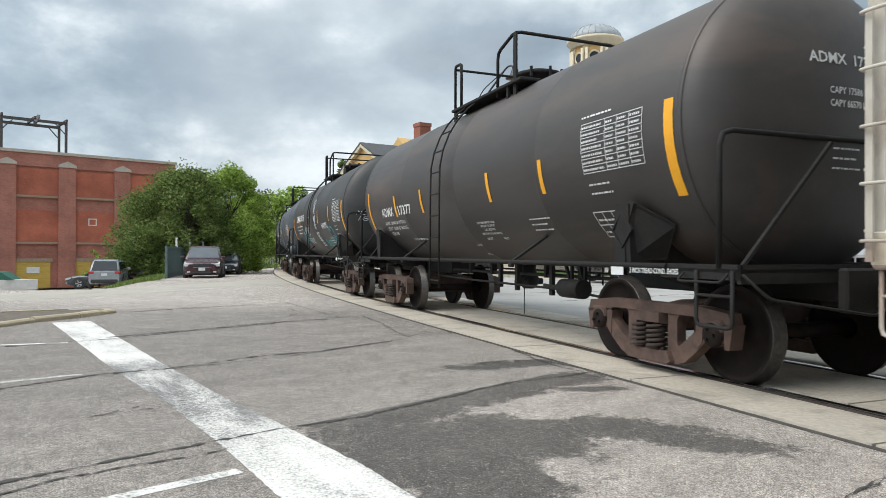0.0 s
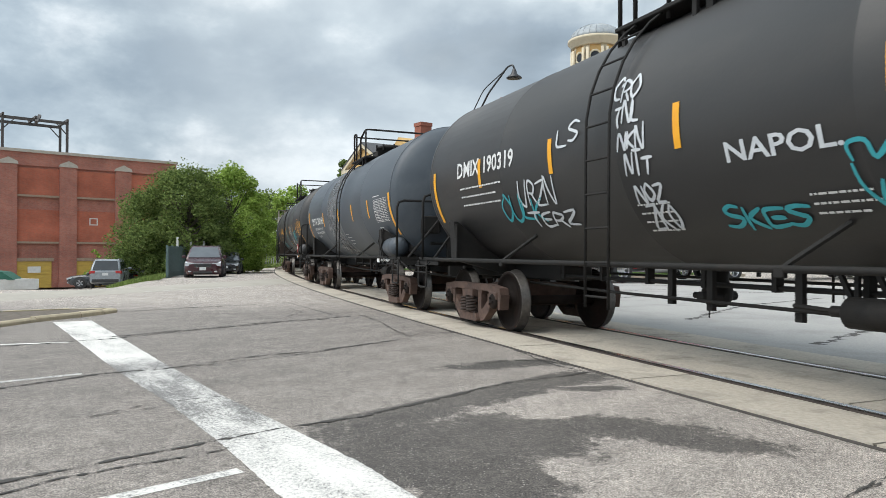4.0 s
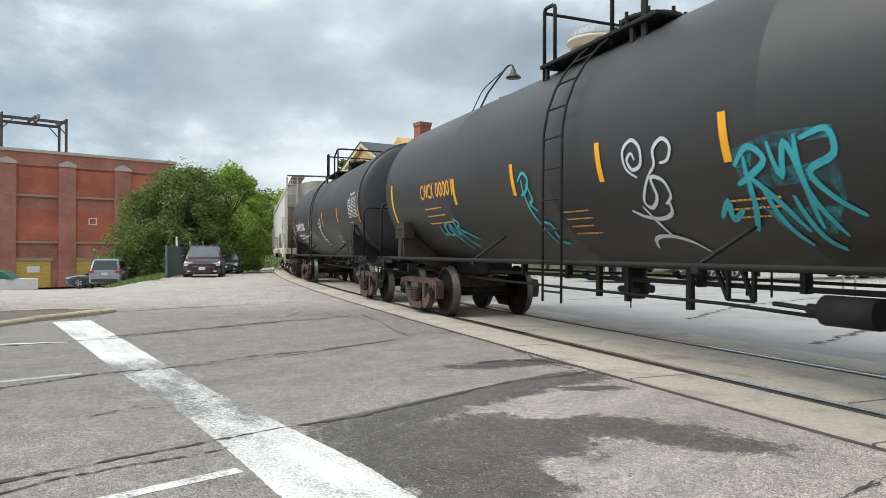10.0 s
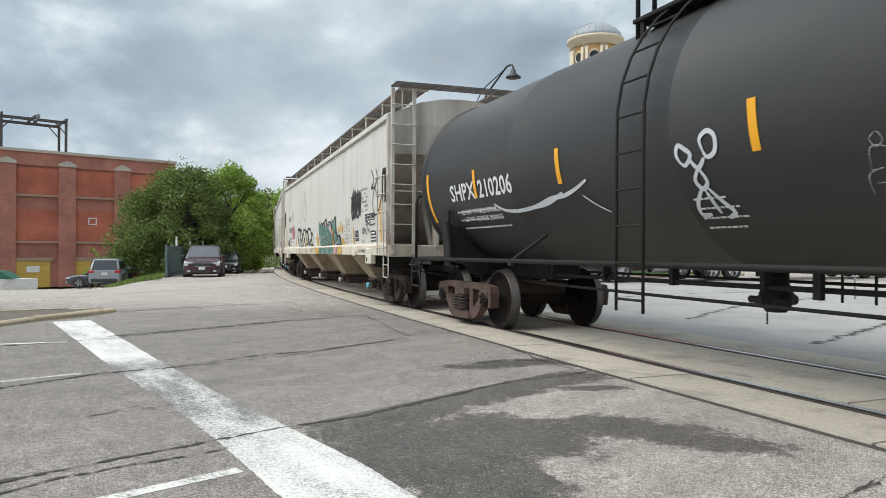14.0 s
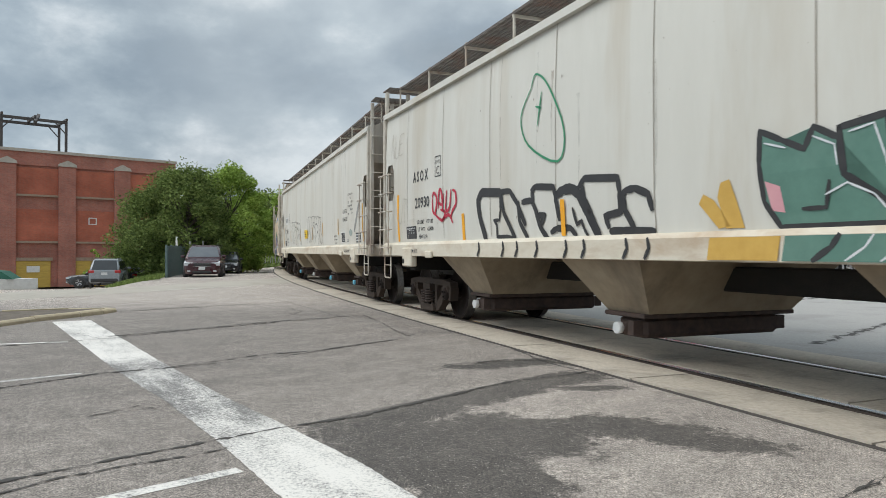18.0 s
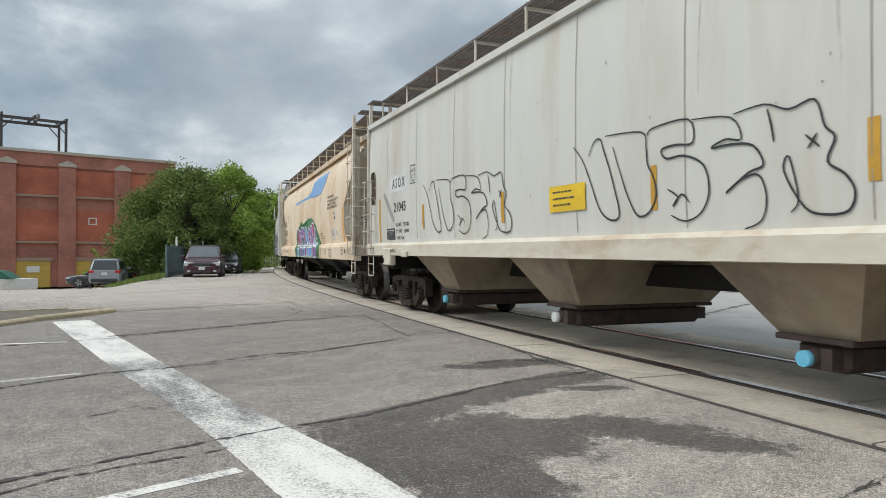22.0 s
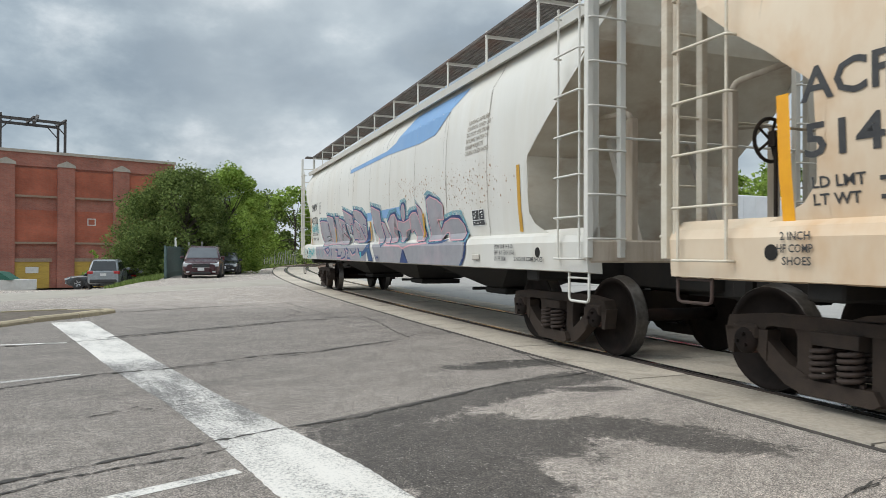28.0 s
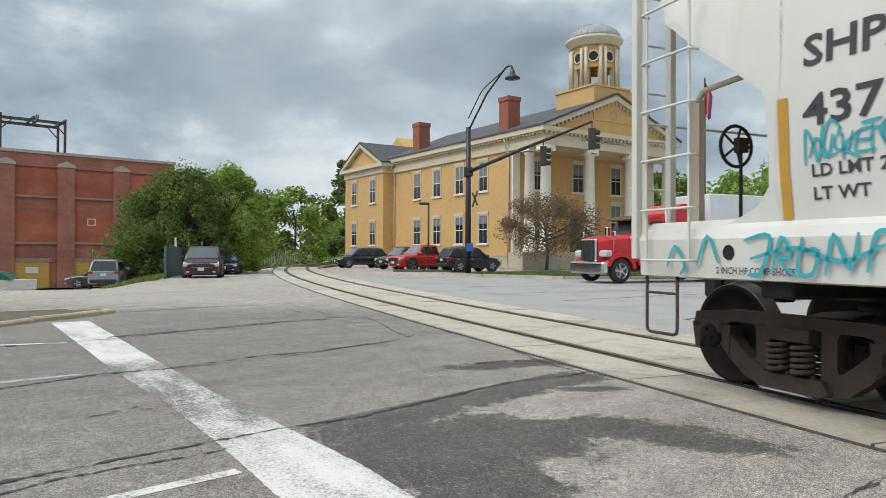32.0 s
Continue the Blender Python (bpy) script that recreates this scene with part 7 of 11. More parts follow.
def stencil_box(car, surf, x0, x1, z0, z1, rng):
    """A pale panel with three black fields and tiny print."""
    bm = bm_new()
    patch(bm, surf, x0, x1, z0, z1, 0.006, 1, 3)
    p = part("notice_panel", bm, WHITE_MARK, car, "pale panel with black stencilled fields")
    w, h = x1 - x0, z1 - z0
    for a, b, c, d in ((0.04, 0.54, 0.38, 0.95), (0.58, 0.96, 0.38, 0.95), (0.04, 0.96, 0.05, 0.33)):
        bm = bm_new()
        patch(bm, surf, x0 + a * w, x0 + b * w, z0 + c * h, z0 + d * h, 0.009, 1, 2)
        part("black_field", bm, BLACK_MARK, p)
        bm = bm_new()
        for _ in range(5):
            u, v = x0 + w * rng.uniform(a + 0.05, b - 0.15), z0 + h * rng.uniform(c + 0.08, d - 0.12)
            patch(bm, surf, u, u + rng.uniform(0.02, 0.05), v, v + 0.013, 0.012, 1, 1)
        part("print", bm, WHITE_MARK, p)["kind"] = "stuff"


RUN_RUST = mat("rust_run_stain", (0.30, 0.19, 0.10), (0.22, 0.12, 0.06), rough=0.8, scale=6, stretch=(6, 6, 0.6))
RUN_GREY = mat("soot_run_stain", (0.30, 0.28, 0.24), (0.22, 0.20, 0.17), rough=0.8, scale=6, stretch=(6, 6, 0.6))
misty(RUN_RUST, 0.0, 0.34)
misty(RUN_GREY, 0.0, 0.22)


def stain_runs(car, surf, rng, half, zt, count, rusty=0.5):
    """Tapering stains that have run down the side from seams, rivets and the eave."""
    for i in range(count):
        x = rng.choice((rng.uniform(-half, half), round(rng.uniform(-half, half) / 1.757) * 1.757 - 0.55))
        z1 = zt if rng.random() < 0.55 else rng.uniform(1.9, zt)
        z0 = max(1.42, z1 - rng.uniform(0.3, 1.5))
        w = rng.uniform(0.010, 0.038)
        bm = bm_new()
        rows = []
        for k in range(9):
            f = k / 8
            ww = w * (1 - 0.75 * f) * rng.uniform(0.7, 1.2)
            rows.append([bm.verts.new(surf(x + d * ww + 0.012 * math.sin(5 * f + i), z1 + (z0 - z1) * f, 0.0045)) for d in (-1, 1)])
        for a, b in zip(rows, rows[1:]):
            bm.faces.new((a[0], a[1], b[1], b[0]))
        part("stain_run", bm, RUN_RUST if rng.random() < rusty else RUN_GREY, car)


def paint_chips(car, surf, rng, half, count=110):
    """Scattered little chips where the steel shows."""
    bm = bm_new()
    for _ in range(count):
        x, z, r = rng.uniform(-half, half), rng.uniform(1.45, 3.6), 0.003 + 0.012 * rng.random() ** 3
        bm.faces.new([bm.verts.new(surf(x + r * rng.uniform(0.6, 1.3) * math.cos(a), z + r * rng.uniform(0.7, 2.2) * math.sin(a), 0.006)) for a in (0.3, 1.5, 2.6, 3.9, 5.2)])
    part("paint_wear", bm, SEAM_DARK, car, "scattered dark paint chips")["kind"] = "stuff"


def diamond(car, centre, r, material, text, ink, frame=None):
    """A placard standing on its corner, facing the viewer's side."""
    bm = bm_new()
    x, y, z = centre
    prism(bm, ((x - r, z), (x, z - r), (x + r, z), (x, z + r)), y - 0.012, y)
    p = part("placard", bm, material, car, "red diamond hazard placard" if text else "grey diamond placard holder")
    if text:
        bm = bm_new()
        prism(bm, ((x - r * 0.68, z - r * 0.27), (x + r * 0.68, z - r * 0.27), (x + r * 0.68, z + r * 0.27), (x - r * 0.68, z + r * 0.27)), y - 0.016, y - 0.013)
        part("white_band", bm, WHITE_MARK, p)
        bm = bm_new()
        write(bm, lambda a, b, o: Vector((a, y - 0.018 - o * 0.2, b)), text, x - r * 0.58, z - r * 0.19, r * 0.54, fit=r * 1.16)
        part("digits", bm, BLACK_MARK, p)


TANK_SPECS = (
    dict(s=(7.32, 16.34), paint=BROWNBLACK, mark=WHITE_MARK, seed=1, label="sooty brown-black tank car with white stencils", id=("ADMX", "17377"), idx=(-4.23, -2.34, 1.97, 0.18), gap=0.58, head=("ADMX  17377", "CAPY 17586 GALS", "CAPY 66570 LITERS"), marks=(2.83, 1.27, -1.63, -3.21), big=(5.26, 1.74, 2.63), tab=(3.79, 4.87, 2.08, 2.62), shoes="2 INCH TREAD COND. SHOES", plat=(-1.24, 1.12), ladder=-0.46, hz=2.95, struts=(2.03, -2.68), mz=2.15, rear=-5.13),
    dict(s=(20.57, 29.53), paint=BLACK, mark=WHITE_MARK, seed=2, label="black tank car sprayed with white and teal tags", id=("DMIX", "190319"), idx=(-4.20, -2.34, 2.37, 0.24), head=("DMIX 190319", "CAPY 19625 GALS", "CAPY 74288 LTRS"), marks=(2.97, 0.92, -1.33, -3.36), big=(5.13, 1.70, 2.61), tab=(3.67, 4.78, 2.09, 2.65), shoes="2 INCH HF COMP SHOES", plat=(-0.68, 0.76), ladder=-0.13, hz=2.93, struts=(2.06, -2.66), mz=2.37, rear=-5.17),
    dict(s=(33.76, 42.76), paint=GREYBLACK, mark=WHITE_MARK, seed=3, label="dark grey-blue tank car with a pale rubbed band", id=("SYRX", "200162"), idx=(-4.55, -2.57, 2.10, 0.22), head=("SYRX  200162", "CAPY 17586 GALS", "CAPY 66570 LITERS"), marks=(3.40, 1.64, -0.15, -2.46), big=(5.30, 1.58, 2.45), tab=(3.98, 5.07, 1.88, 2.37), shoes="2 INCH HF COMP SHOES", plat=(-0.43, 0.95), ladder=0.64, tankside=True, tank_x=0.25, wheel=-0.28, hz=2.90, struts=(2.16, -2.55), mz=2.21, rear=-5.15),
    dict(s=(47.0, 58.40), paint=BLACK, mark=ORANGE_MARK, seed=4, label="long black tank car with orange lettering and red placards", id=("CWCX", "00001"), idx=(-4.53, -3.05, 2.15, 0.26), head=("CWCX 00001", "CAPY 20770 GALS", "CAPY 78620 L"), marks=(4.64, 2.93, 1.10, -0.92, -2.97), big=(6.53, 1.55, 2.41), tab=(5.15, 6.20, 1.88, 2.42), shoes="2 IN HI COMP SHOES", plat=(-0.98, 1.20), ladder=0.40, tankside=True, tank_x=0.25, wheel=-0.28, hz=2.92, struts=(2.60, -2.20), mz=2.18, rear=-6.22),
    dict(s=(62.57, 73.78), paint=BLACK, mark=WHITE_MARK, seed=5, label="long black tank car with white lettering and shallow ends", id=("SHPX", "210206"), idx=(-5.33, -3.21, 2.02, 0.26), head=("SHPX   210206", "CAPY 21150 US GAL", "CAPY 80 050 LTR"), marks=(3.53, 0.98, -1.99, -4.37), big=(6.39, 1.94, 2.84), tab=(5.17, 6.21, 2.09, 2.57), shoes="", plat=(-1.17, 0.78), ladder=-0.40, depth=0.24, half=0.92, hz=2.97, struts=(2.63, -3.2), mz=2.23, rear=-6.30),
)


def loaded_tank(spec):
    hb = (spec["s"][1] - spec["s"][0]) / 2
    spec = dict(spec, R=1.45, zc=2.45, half=hb + spec.get("half", 0.90), depth=spec.get("depth", 0.46), len=2 * hb + 4.2)
    car, surf, head, rng = tank_car(spec)
    ink = spec["mark"]
    x0, x1, z, h = spec["idx"]
    w = x1 - x0
    lettering(car, surf, ((spec["id"][0], x0, z, h, w * 0.44), (spec["id"][1], x0 + w * spec.get("gap", 0.50), z, h, w * (1 - spec.get("gap", 0.50)))), ink, "reporting_mark")
    if spec["seed"] == 1:
        lettering(car, surf, (("LD LMT  200900 LB  91150 KG", -4.22, 1.80, 0.065, 1.35), ("LT WT   62100 LB  28150 KG", -4.16, 1.69, 0.065, 1.30), ("NEW 4-89", -4.10, 1.58, 0.065, 0.45), ("OWNED BY ADM TRANS. CO.", -2.95, 1.46, 0.035, 0.78)), ink, "weight_lettering")
    elif spec["seed"] == 3:
        lettering(car, surf, (("LD LMT  201600 LB  91450 KG", x0 + 0.28, 1.93, 0.065, 1.35), ("LT WT   61400 LB  27850 KG", x0 + 0.40, 1.81, 0.065, 1.30), ("NEW 5-94", x0 + 0.50, 1.69, 0.065, 0.42)), ink, "weight_lettering")
    else:
        small_print(car, surf, x0 + 0.1, z - 0.20, 3, w * 0.75, 0.055, 0.07, ink, rng)
    for x in spec["marks"]:
        reflector(car, surf, x, spec["mz"] - 0.21, spec["mz"] + 0.21, 0.09)
    reflector(car, surf, *spec["big"], 0.13)
    reflector(car, surf, spec["rear"], 1.72, 2.55, 0.10)
    a, b, c, d = spec["tab"]
    data_table(car, surf, a, b, c, d, 7, 3, ink, rng)
    if spec["seed"] != 5:
        small_print(car, surf, a, d + 0.06, 1, 0.55, 0.05, 0.05, ink, rng)
    small_print(car, surf, a + 0.05, c - 0.14, 2, 0.4, 0.045, 0.05, ink, rng)
    if spec["seed"] != 3:
        small_print(car, surf, hb * 0.48, 1.64, 3, 0.6, 0.040, 0.03, ink, rng)
    if spec["seed"] == 1:
        lettering(car, surf, (("EXTERIOR HEATER COILS", 0.47, 1.655, 0.032, 0.61), ("NO INLET OR OUTLET", 0.53, 1.605, 0.032, 0.51), ("CAPS REQUIRED", 0.60, 1.55, 0.032, 0.37), ("VENT TANK FOR UNLOADING", 0.42, 1.49, 0.032, 0.68), ("OUTLET", 0.46, 1.415, 0.032, 0.19), ("INLET", 1.04, 1.41, 0.032, 0.15), ("CLOSED", -0.17, 1.325, 0.03, 0.20), ("OPEN", -0.20, 1.175, 0.028, 0.15)), ink, "heater_lettering")
    else:
        small_print(car, surf, 0.1, 1.68, 4, 0.55, 0.04, 0.045, ink, rng)
    bm = bm_new()
    xb, zb = a - 0.10, 1.66 if spec["seed"] != 2 else 1.74
    for k in (0.0, 0.14, 0.27):
        patch(bm, surf, xb, xb + 0.52, zb - k, zb - k + 0.012, 0.008, 1, 1)
    for k in (0.0, 0.17, 0.34, 0.508):
        patch(bm, surf, xb + k, xb + k + 0.012, zb - 0.27, zb, 0.008, 1, 2)
    bars(bm, surf, xb + 0.04, zb - 0.10, 2, 0.4, 0.05, 0.08, rng)
    part("test_box", bm, ink, car)
    # writing on the leading head
    hz = spec["hz"]
    rows = spec["head"]
    u1, w1, u2, w2 = {3: (-0.27, 0.80, 0.0, 0.44), 4: (-0.25, 0.66, -0.18, 0.62)}.get(spec["seed"], (-0.35, 0.92, -0.14, 0.64))
    lettering(car, head, ((rows[0], u1, hz, 0.105, w1), (rows[1], u2, hz - 0.28, 0.065, w2), (rows[2], u2, hz - 0.40, 0.065, w2)), ink, "head_lettering")
    if spec["seed"] == 5:
        lettering(car, head, (("SPRG 70C & 61C D-5", -0.24, 2.02, 0.075, 0.80), ("36 IN CL C WHLS", -0.20, 1.91, 0.075, 0.66)), ink, "spring_lettering")
    else:
        small_print(car, head, -0.10, 2.15, 3, 0.45, 0.04, 0.05, WHITE_MARK if spec["seed"] < 4 else ink, rng)
    # lettered plate on the platform's edge
    if spec["shoes"]:
        end = spec["len"] / 2
        bm = bm_new()
        box(bm, hb - 0.15, hb + 0.06, -1.446, -1.44, 0.98, 1.09)
        part("sill_plate", bm, WHITE_MARK, car)
        lettering(car, lambda x, z, o: Vector((x, -1.441 - o * 0.3, z)), ((spec["shoes"], hb + 0.16, 1.01, 0.052, 0.72),), ink, "sill_lettering")
    # placard holder on the saddle
    bm = bm_new()
    x = hb - 0.02
    for p, q in (((x - 0.16, 1.44), (x, 1.26)), ((x, 1.26), (x + 0.16, 1.44)), ((x + 0.16, 1.44), (x, 1.64)), ((x, 1.64), (x - 0.16, 1.44))):
        box_between(bm, (p[0], -1.40, p[1]), (q[0], -1.40, q[1]), 0.02, 0.03)
    part("placard_holder", bm, IRON, car)
    return car, surf, head, rng, hb


BUBBLES = (
    ((-0.85, 2.38), (-0.66, 2.20), (-0.49, 1.91), (-0.34, 1.63), (-0.14, 1.53), (-0.02, 1.61), (-0.14, 1.99), (-0.27, 2.27), (-0.33, 2.39), (-0.44, 2.38), (-0.55, 2.24)),
    ((-0.24, 2.41), (0.35, 2.36), (0.42, 2.20), (0.44, 2.04), (0.52, 1.92), (0.56, 1.74), (0.44, 1.58), (0.27, 1.56), (0.14, 1.74), (0.0, 2.03), (-0.11, 2.28)),
    ((0.44, 2.31), (0.52, 2.37), (1.0, 2.37), (1.05, 2.16), (0.83, 2.17), (0.64, 2.15), (0.71, 2.06), (0.94, 2.06), (1.18, 1.95), (1.24, 1.73), (1.14, 1.55), (0.94, 1.48), (0.75, 1.54)),
    ((1.04, 2.36), (1.49, 2.30), (1.60, 2.11), (1.43, 2.13), (1.27, 2.08), (1.49, 2.08), (1.72, 2.04), (1.82, 1.88), (1.67, 1.83), (1.43, 1.69), (1.61, 1.79), (1.78, 1.80), (1.84, 1.62), (1.78, 1.45), (1.61, 1.39)),
    ((1.52, 2.32), (1.83, 2.34), (2.06, 2.26), (2.28, 2.29), (2.36, 2.09), (2.44, 2.0), (2.38, 1.84), (2.51, 1.74), (2.58, 1.62), (2.53, 1.49), (2.36, 1.47), (2.18, 1.53), (2.01, 1.81), (2.06, 1.91), (2.13, 1.60), (2.06, 1.50)),
    ((1.86, 2.30), (1.90, 2.16), (1.92, 2.04)), ((0.72, 1.78), (0.85, 1.70), (0.78, 1.62), (0.9, 1.72), (1.0, 1.64)), ((2.2, 2.05), (2.32, 1.95)), ((2.3, 2.05), (2.22, 1.95)))


def bubble_tag(car, surf, dx, dz, k, w):
    """The same round-lettered outline tag, wherever its writer put it."""
    first = None
    for run_ in BUBBLES:
        bm = bm_new()
        stroke(bm, surf, [(dx + x * k, dz + z) for x, z in run_], w)
        if first is None:
            first = part("graffiti_tag", bm, SPRAYBLACK, car, "round letters sprayed in thin black outline")
        else:
            part("stroke", bm, SPRAYBLACK, first)


def zig(rng, x, z, w, h, n=9):
    """A quick tag: thin letters crowded together, leaning and uneven."""
    m = max(2, n // 2)
    runs = []
    lean = rng.uniform(0.0, 0.35)
    for i in range(m):
        tall, drop = rng.uniform(0.75, 1.15), rng.uniform(-0.1, 0.1)
        for sw in SWEEPS[rng.choice("SENZULCTOARK")]:
            runs.append([(x + w / m * (i + 1.15 * (u + rng.uniform(-0.08, 0.08))) + lean * v * h * 0.5, z + h * (drop + tall * (v + rng.uniform(-0.06, 0.06)))) for u, v in sw])
    return runs


# ---- sprayed pictures: flat shapes with outlines, laid over side and sill ----
def spray_shape(name, surf, poly, material, off, parent, label=""):
    """One sprayed area: a polygon (x, z) bent to the surface."""
    bm = bm_new()
    bm.faces.new([bm.verts.new((x, 0.0, z)) for x, z in poly])
    bmesh.ops.triangulate(bm, faces=bm.faces[:])
    for z in (1.32, 1.36, 1.40, 1.45, 1.50, 1.8, 2.1):
        bmesh.ops.bisect_plane(bm, geom=bm.verts[:] + bm.edges[:] + bm.faces[:], plane_co=(0, 0, z), plane_no=(0, 0, 1))
    for v in bm.verts:
        v.co = surf(v.co.x, v.co.z, off)
    return part(name, bm, material, parent, label)


def spray_rim(name, surf, pts, w, material, off, parent, close=False):
    """A sprayed line through points with its corners kept, round at the joints."""
    P = list(pts) + ([pts[0]] if close else [])
    bm = bm_new()
    for k, ((xa, za), (xb, zb)) in enumerate(zip(P, P[1:])):
        d = Vector((xb - xa, zb - za))
        if d.length < 1e-4:
            continue
        n = Vector((-d.y, d.x)).normalized() * w / 2
        e = d.normalized() * w * 0.34
        m = max(2, int(d.length / 0.05))
        rows = []
        for i in range(m + 1):
            p = Vector((xa, za)) - e + (d + 2 * e) * (i / m)
            q = 0.62 if i in (0, m) else 1.0
            rows.append([bm.verts.new(surf((p + n * q * h).x, (p + n * q * h).y, off + 0.0002 * (k % 3))) for h in (1, 0, -1)])
        for a, b in zip(rows, rows[1:]):
            for j in (0, 1):
                bm.faces.new((a[j], a[j + 1], b[j + 1], b[j]))
    return part(name, bm, material, parent)


def grown(poly, d):
    """The polygon pushed out from its middle."""
    cx, cz = sum(p[0] for p in poly) / len(poly), sum(p[1] for p in poly) / len(poly)
    return [(x + d * (1 if x > cx else -1), z + d * (1 if z > cz else -0.3)) for x, z in poly]


def sea_green_piece(car, surf):
    sill = profile_flat(1.612)
    letters_ = (
        ((0.68, 2.14), (0.89, 2.04), (1.08, 1.95), (1.16, 2.1), (1.36, 1.99), (1.39, 1.74), (1.66, 1.56), (1.88, 1.39), (0.86, 1.39), (0.71, 1.59), (0.67, 1.88)),
        ((1.36, 2.06), (1.71, 2.1), (1.74, 1.81), (1.79, 1.55), (2.04, 1.6), (2.21, 1.51), (2.36, 1.39), (1.91, 1.39), (1.66, 1.56), (1.4, 1.74)),
        ((1.74, 2.11), (2.04, 2.18), (2.13, 1.9), (2.41, 1.65), (2.95, 1.39), (2.41, 1.39), (2.21, 1.51), (2.04, 1.6), (1.79, 1.55), (1.74, 1.81)))
    letters_ += (
        ((2.14, 2.05), (2.27, 2.0), (2.5, 2.07), (2.75, 2.07), (2.91, 1.98), (2.99, 1.82), (2.98, 1.64), (3.03, 1.46), (3.15, 1.39), (2.95, 1.39), (2.41, 1.65), (2.16, 1.88)),
        ((3.0, 2.11), (3.26, 2.04), (3.47, 2.18), (3.54, 2.14), (3.6, 1.89), (3.65, 1.65), (3.81, 1.6), (4.07, 1.66), (4.22, 1.39), (3.61, 1.39), (3.4, 1.49), (3.26, 1.5), (3.26, 1.39), (3.17, 1.39), (3.03, 1.73)))
    base = None
    for i, poly in enumerate(letters_):
        if base is None:
            base = spray_shape("graffiti_piece", surf, poly, SPRAYGREEN, 0.010, car, "sea-green sprayed letters with black edges and pink patches")
        else:
            spray_shape("letter_fill", surf, poly, SPRAYGREEN, 0.010, base)
        spray_rim("letter_outline", surf, poly, 0.05, SPRAYBLACK, 0.0125 + 0.0007 * i, base, True)
    for poly in (((1.79, 2.05), (2.04, 2.12), (2.06, 1.97), (1.85, 1.95)), ((2.41, 1.92), (2.67, 1.97), (2.88, 1.85), (2.96, 1.62), (2.8, 1.76), (2.5, 1.86)), ((0.72, 1.75), (0.86, 1.7), (0.9, 1.5), (0.78, 1.52))):
        spray_shape("pink_patch", surf, poly, SPRAYPINK, 0.0115, base)
    for poly in (((3.5, 2.2), (3.6, 2.18), (3.67, 1.83), (3.81, 1.63), (3.68, 1.62), (3.61, 1.89)), ((4.07, 1.67), (4.17, 1.68), (4.33, 1.39), (4.22, 1.39)), ((3.38, 1.78), (3.67, 1.8), (3.69, 1.73), (3.42, 1.7)), ((3.55, 1.52), (3.8, 1.59), (3.83, 1.54), (3.6, 1.49)), ((2.61, 1.76), (2.75, 1.74), (2.76, 1.6), (2.67, 1.65))):
        spray_shape("letter_shadow", surf, poly, SPRAYBLACK, 0.018, base)
    spray_rim("letter_outline", surf, ((1.28, 1.70), (1.25, 1.52), (1.06, 1.52)), 0.035, SPRAYBLACK, 0.017, base)
    shine = (((0.73, 2.04), (0.92, 1.98)), ((1.44, 2.02), (1.62, 2.05), (1.7, 1.81), (1.75, 1.5)), ((1.81, 2.09), (2.0, 2.1), (2.11, 1.88), (2.46, 1.6), (2.82, 1.4)), ((2.39, 2.0), (2.58, 2.05), (2.83, 1.96), (2.96, 1.75), (2.96, 1.64), (3.03, 1.68)), ((1.25, 1.61), (1.42, 1.68), (1.61, 1.59), (1.77, 1.4)), ((1.89, 1.52), (2.06, 1.58), (2.19, 1.49), (2.27, 1.4)))
    shine += (((3.05, 2.04), (3.26, 2.0), (3.47, 2.09), (3.54, 1.98), (3.54, 1.87)), ((3.33, 1.79), (3.4, 1.65), (3.6, 1.74), (3.67, 1.63)), ((3.55, 1.51), (3.64, 1.43), (4.01, 1.59), (4.16, 1.4)), ((3.24, 1.5), (3.38, 1.48), (3.5, 1.4)), ((1.16, 2.03), (1.33, 1.95), (1.35, 1.81)), ((2.86, 1.48), (3.0, 1.4)))
    for pts in shine:
        spray_rim("white_highlight", surf, pts, 0.016, SPRAYWHITE, 0.0185, base)
    for poly in (((4.23, 1.93), (4.24, 2.01), (4.28, 2.03), (4.32, 2.02), (4.36, 1.95), (4.35, 1.75)), ((4.4, 1.64), (4.39, 1.82), (4.48, 1.91), (4.58, 1.91), (4.65, 1.83), (4.58, 1.77)), ((3.89, 1.87), (4.07, 1.9), (4.17, 1.86), (4.23, 1.74), (4.04, 1.73), (3.91, 1.72)), ((4.34, 1.55), (4.45, 1.57), (4.58, 1.56), (4.61, 1.48), (4.72, 1.46), (4.85, 1.39), (4.41, 1.39)), ((0.0, 1.62), (0.06, 1.70), (0.18, 1.64), (0.36, 1.42), (0.22, 1.40)), ((0.30, 1.40), (0.22, 1.66), (0.26, 1.78), (0.36, 1.80), (0.43, 1.62), (0.50, 1.40))):
        spray_shape("spray_petal", surf, poly, SPRAYYELLOW, 0.009, base)
    for x0, x1, m in ((0.2, 0.92, SPRAYYELLOW), (0.96, 3.53, SPRAYGREEN), (3.57, 4.03, SPRAYPINK), (4.16, 4.72, SPRAYYELLOW)):
        spray_shape("sill_paint", sill, ((x0, 1.325), (x1, 1.325), (x1 - 0.03, 1.14), (x0 - 0.03, 1.14)), m, 0.002, base)
    for i, x in enumerate((1.3, 1.55, 1.8, 2.05, 2.3, 2.62, 2.9, 3.3, 3.75, 4.0)):
        spray_rim("sill_stroke", sill, ((x + 0.10, 1.32), (x + 0.04, 1.24), (x - 0.10, 1.15)), 0.018 if i % 3 else 0.05, SPRAYBLACK if i % 3 == 0 else SPRAYWHITE, 0.004, base)


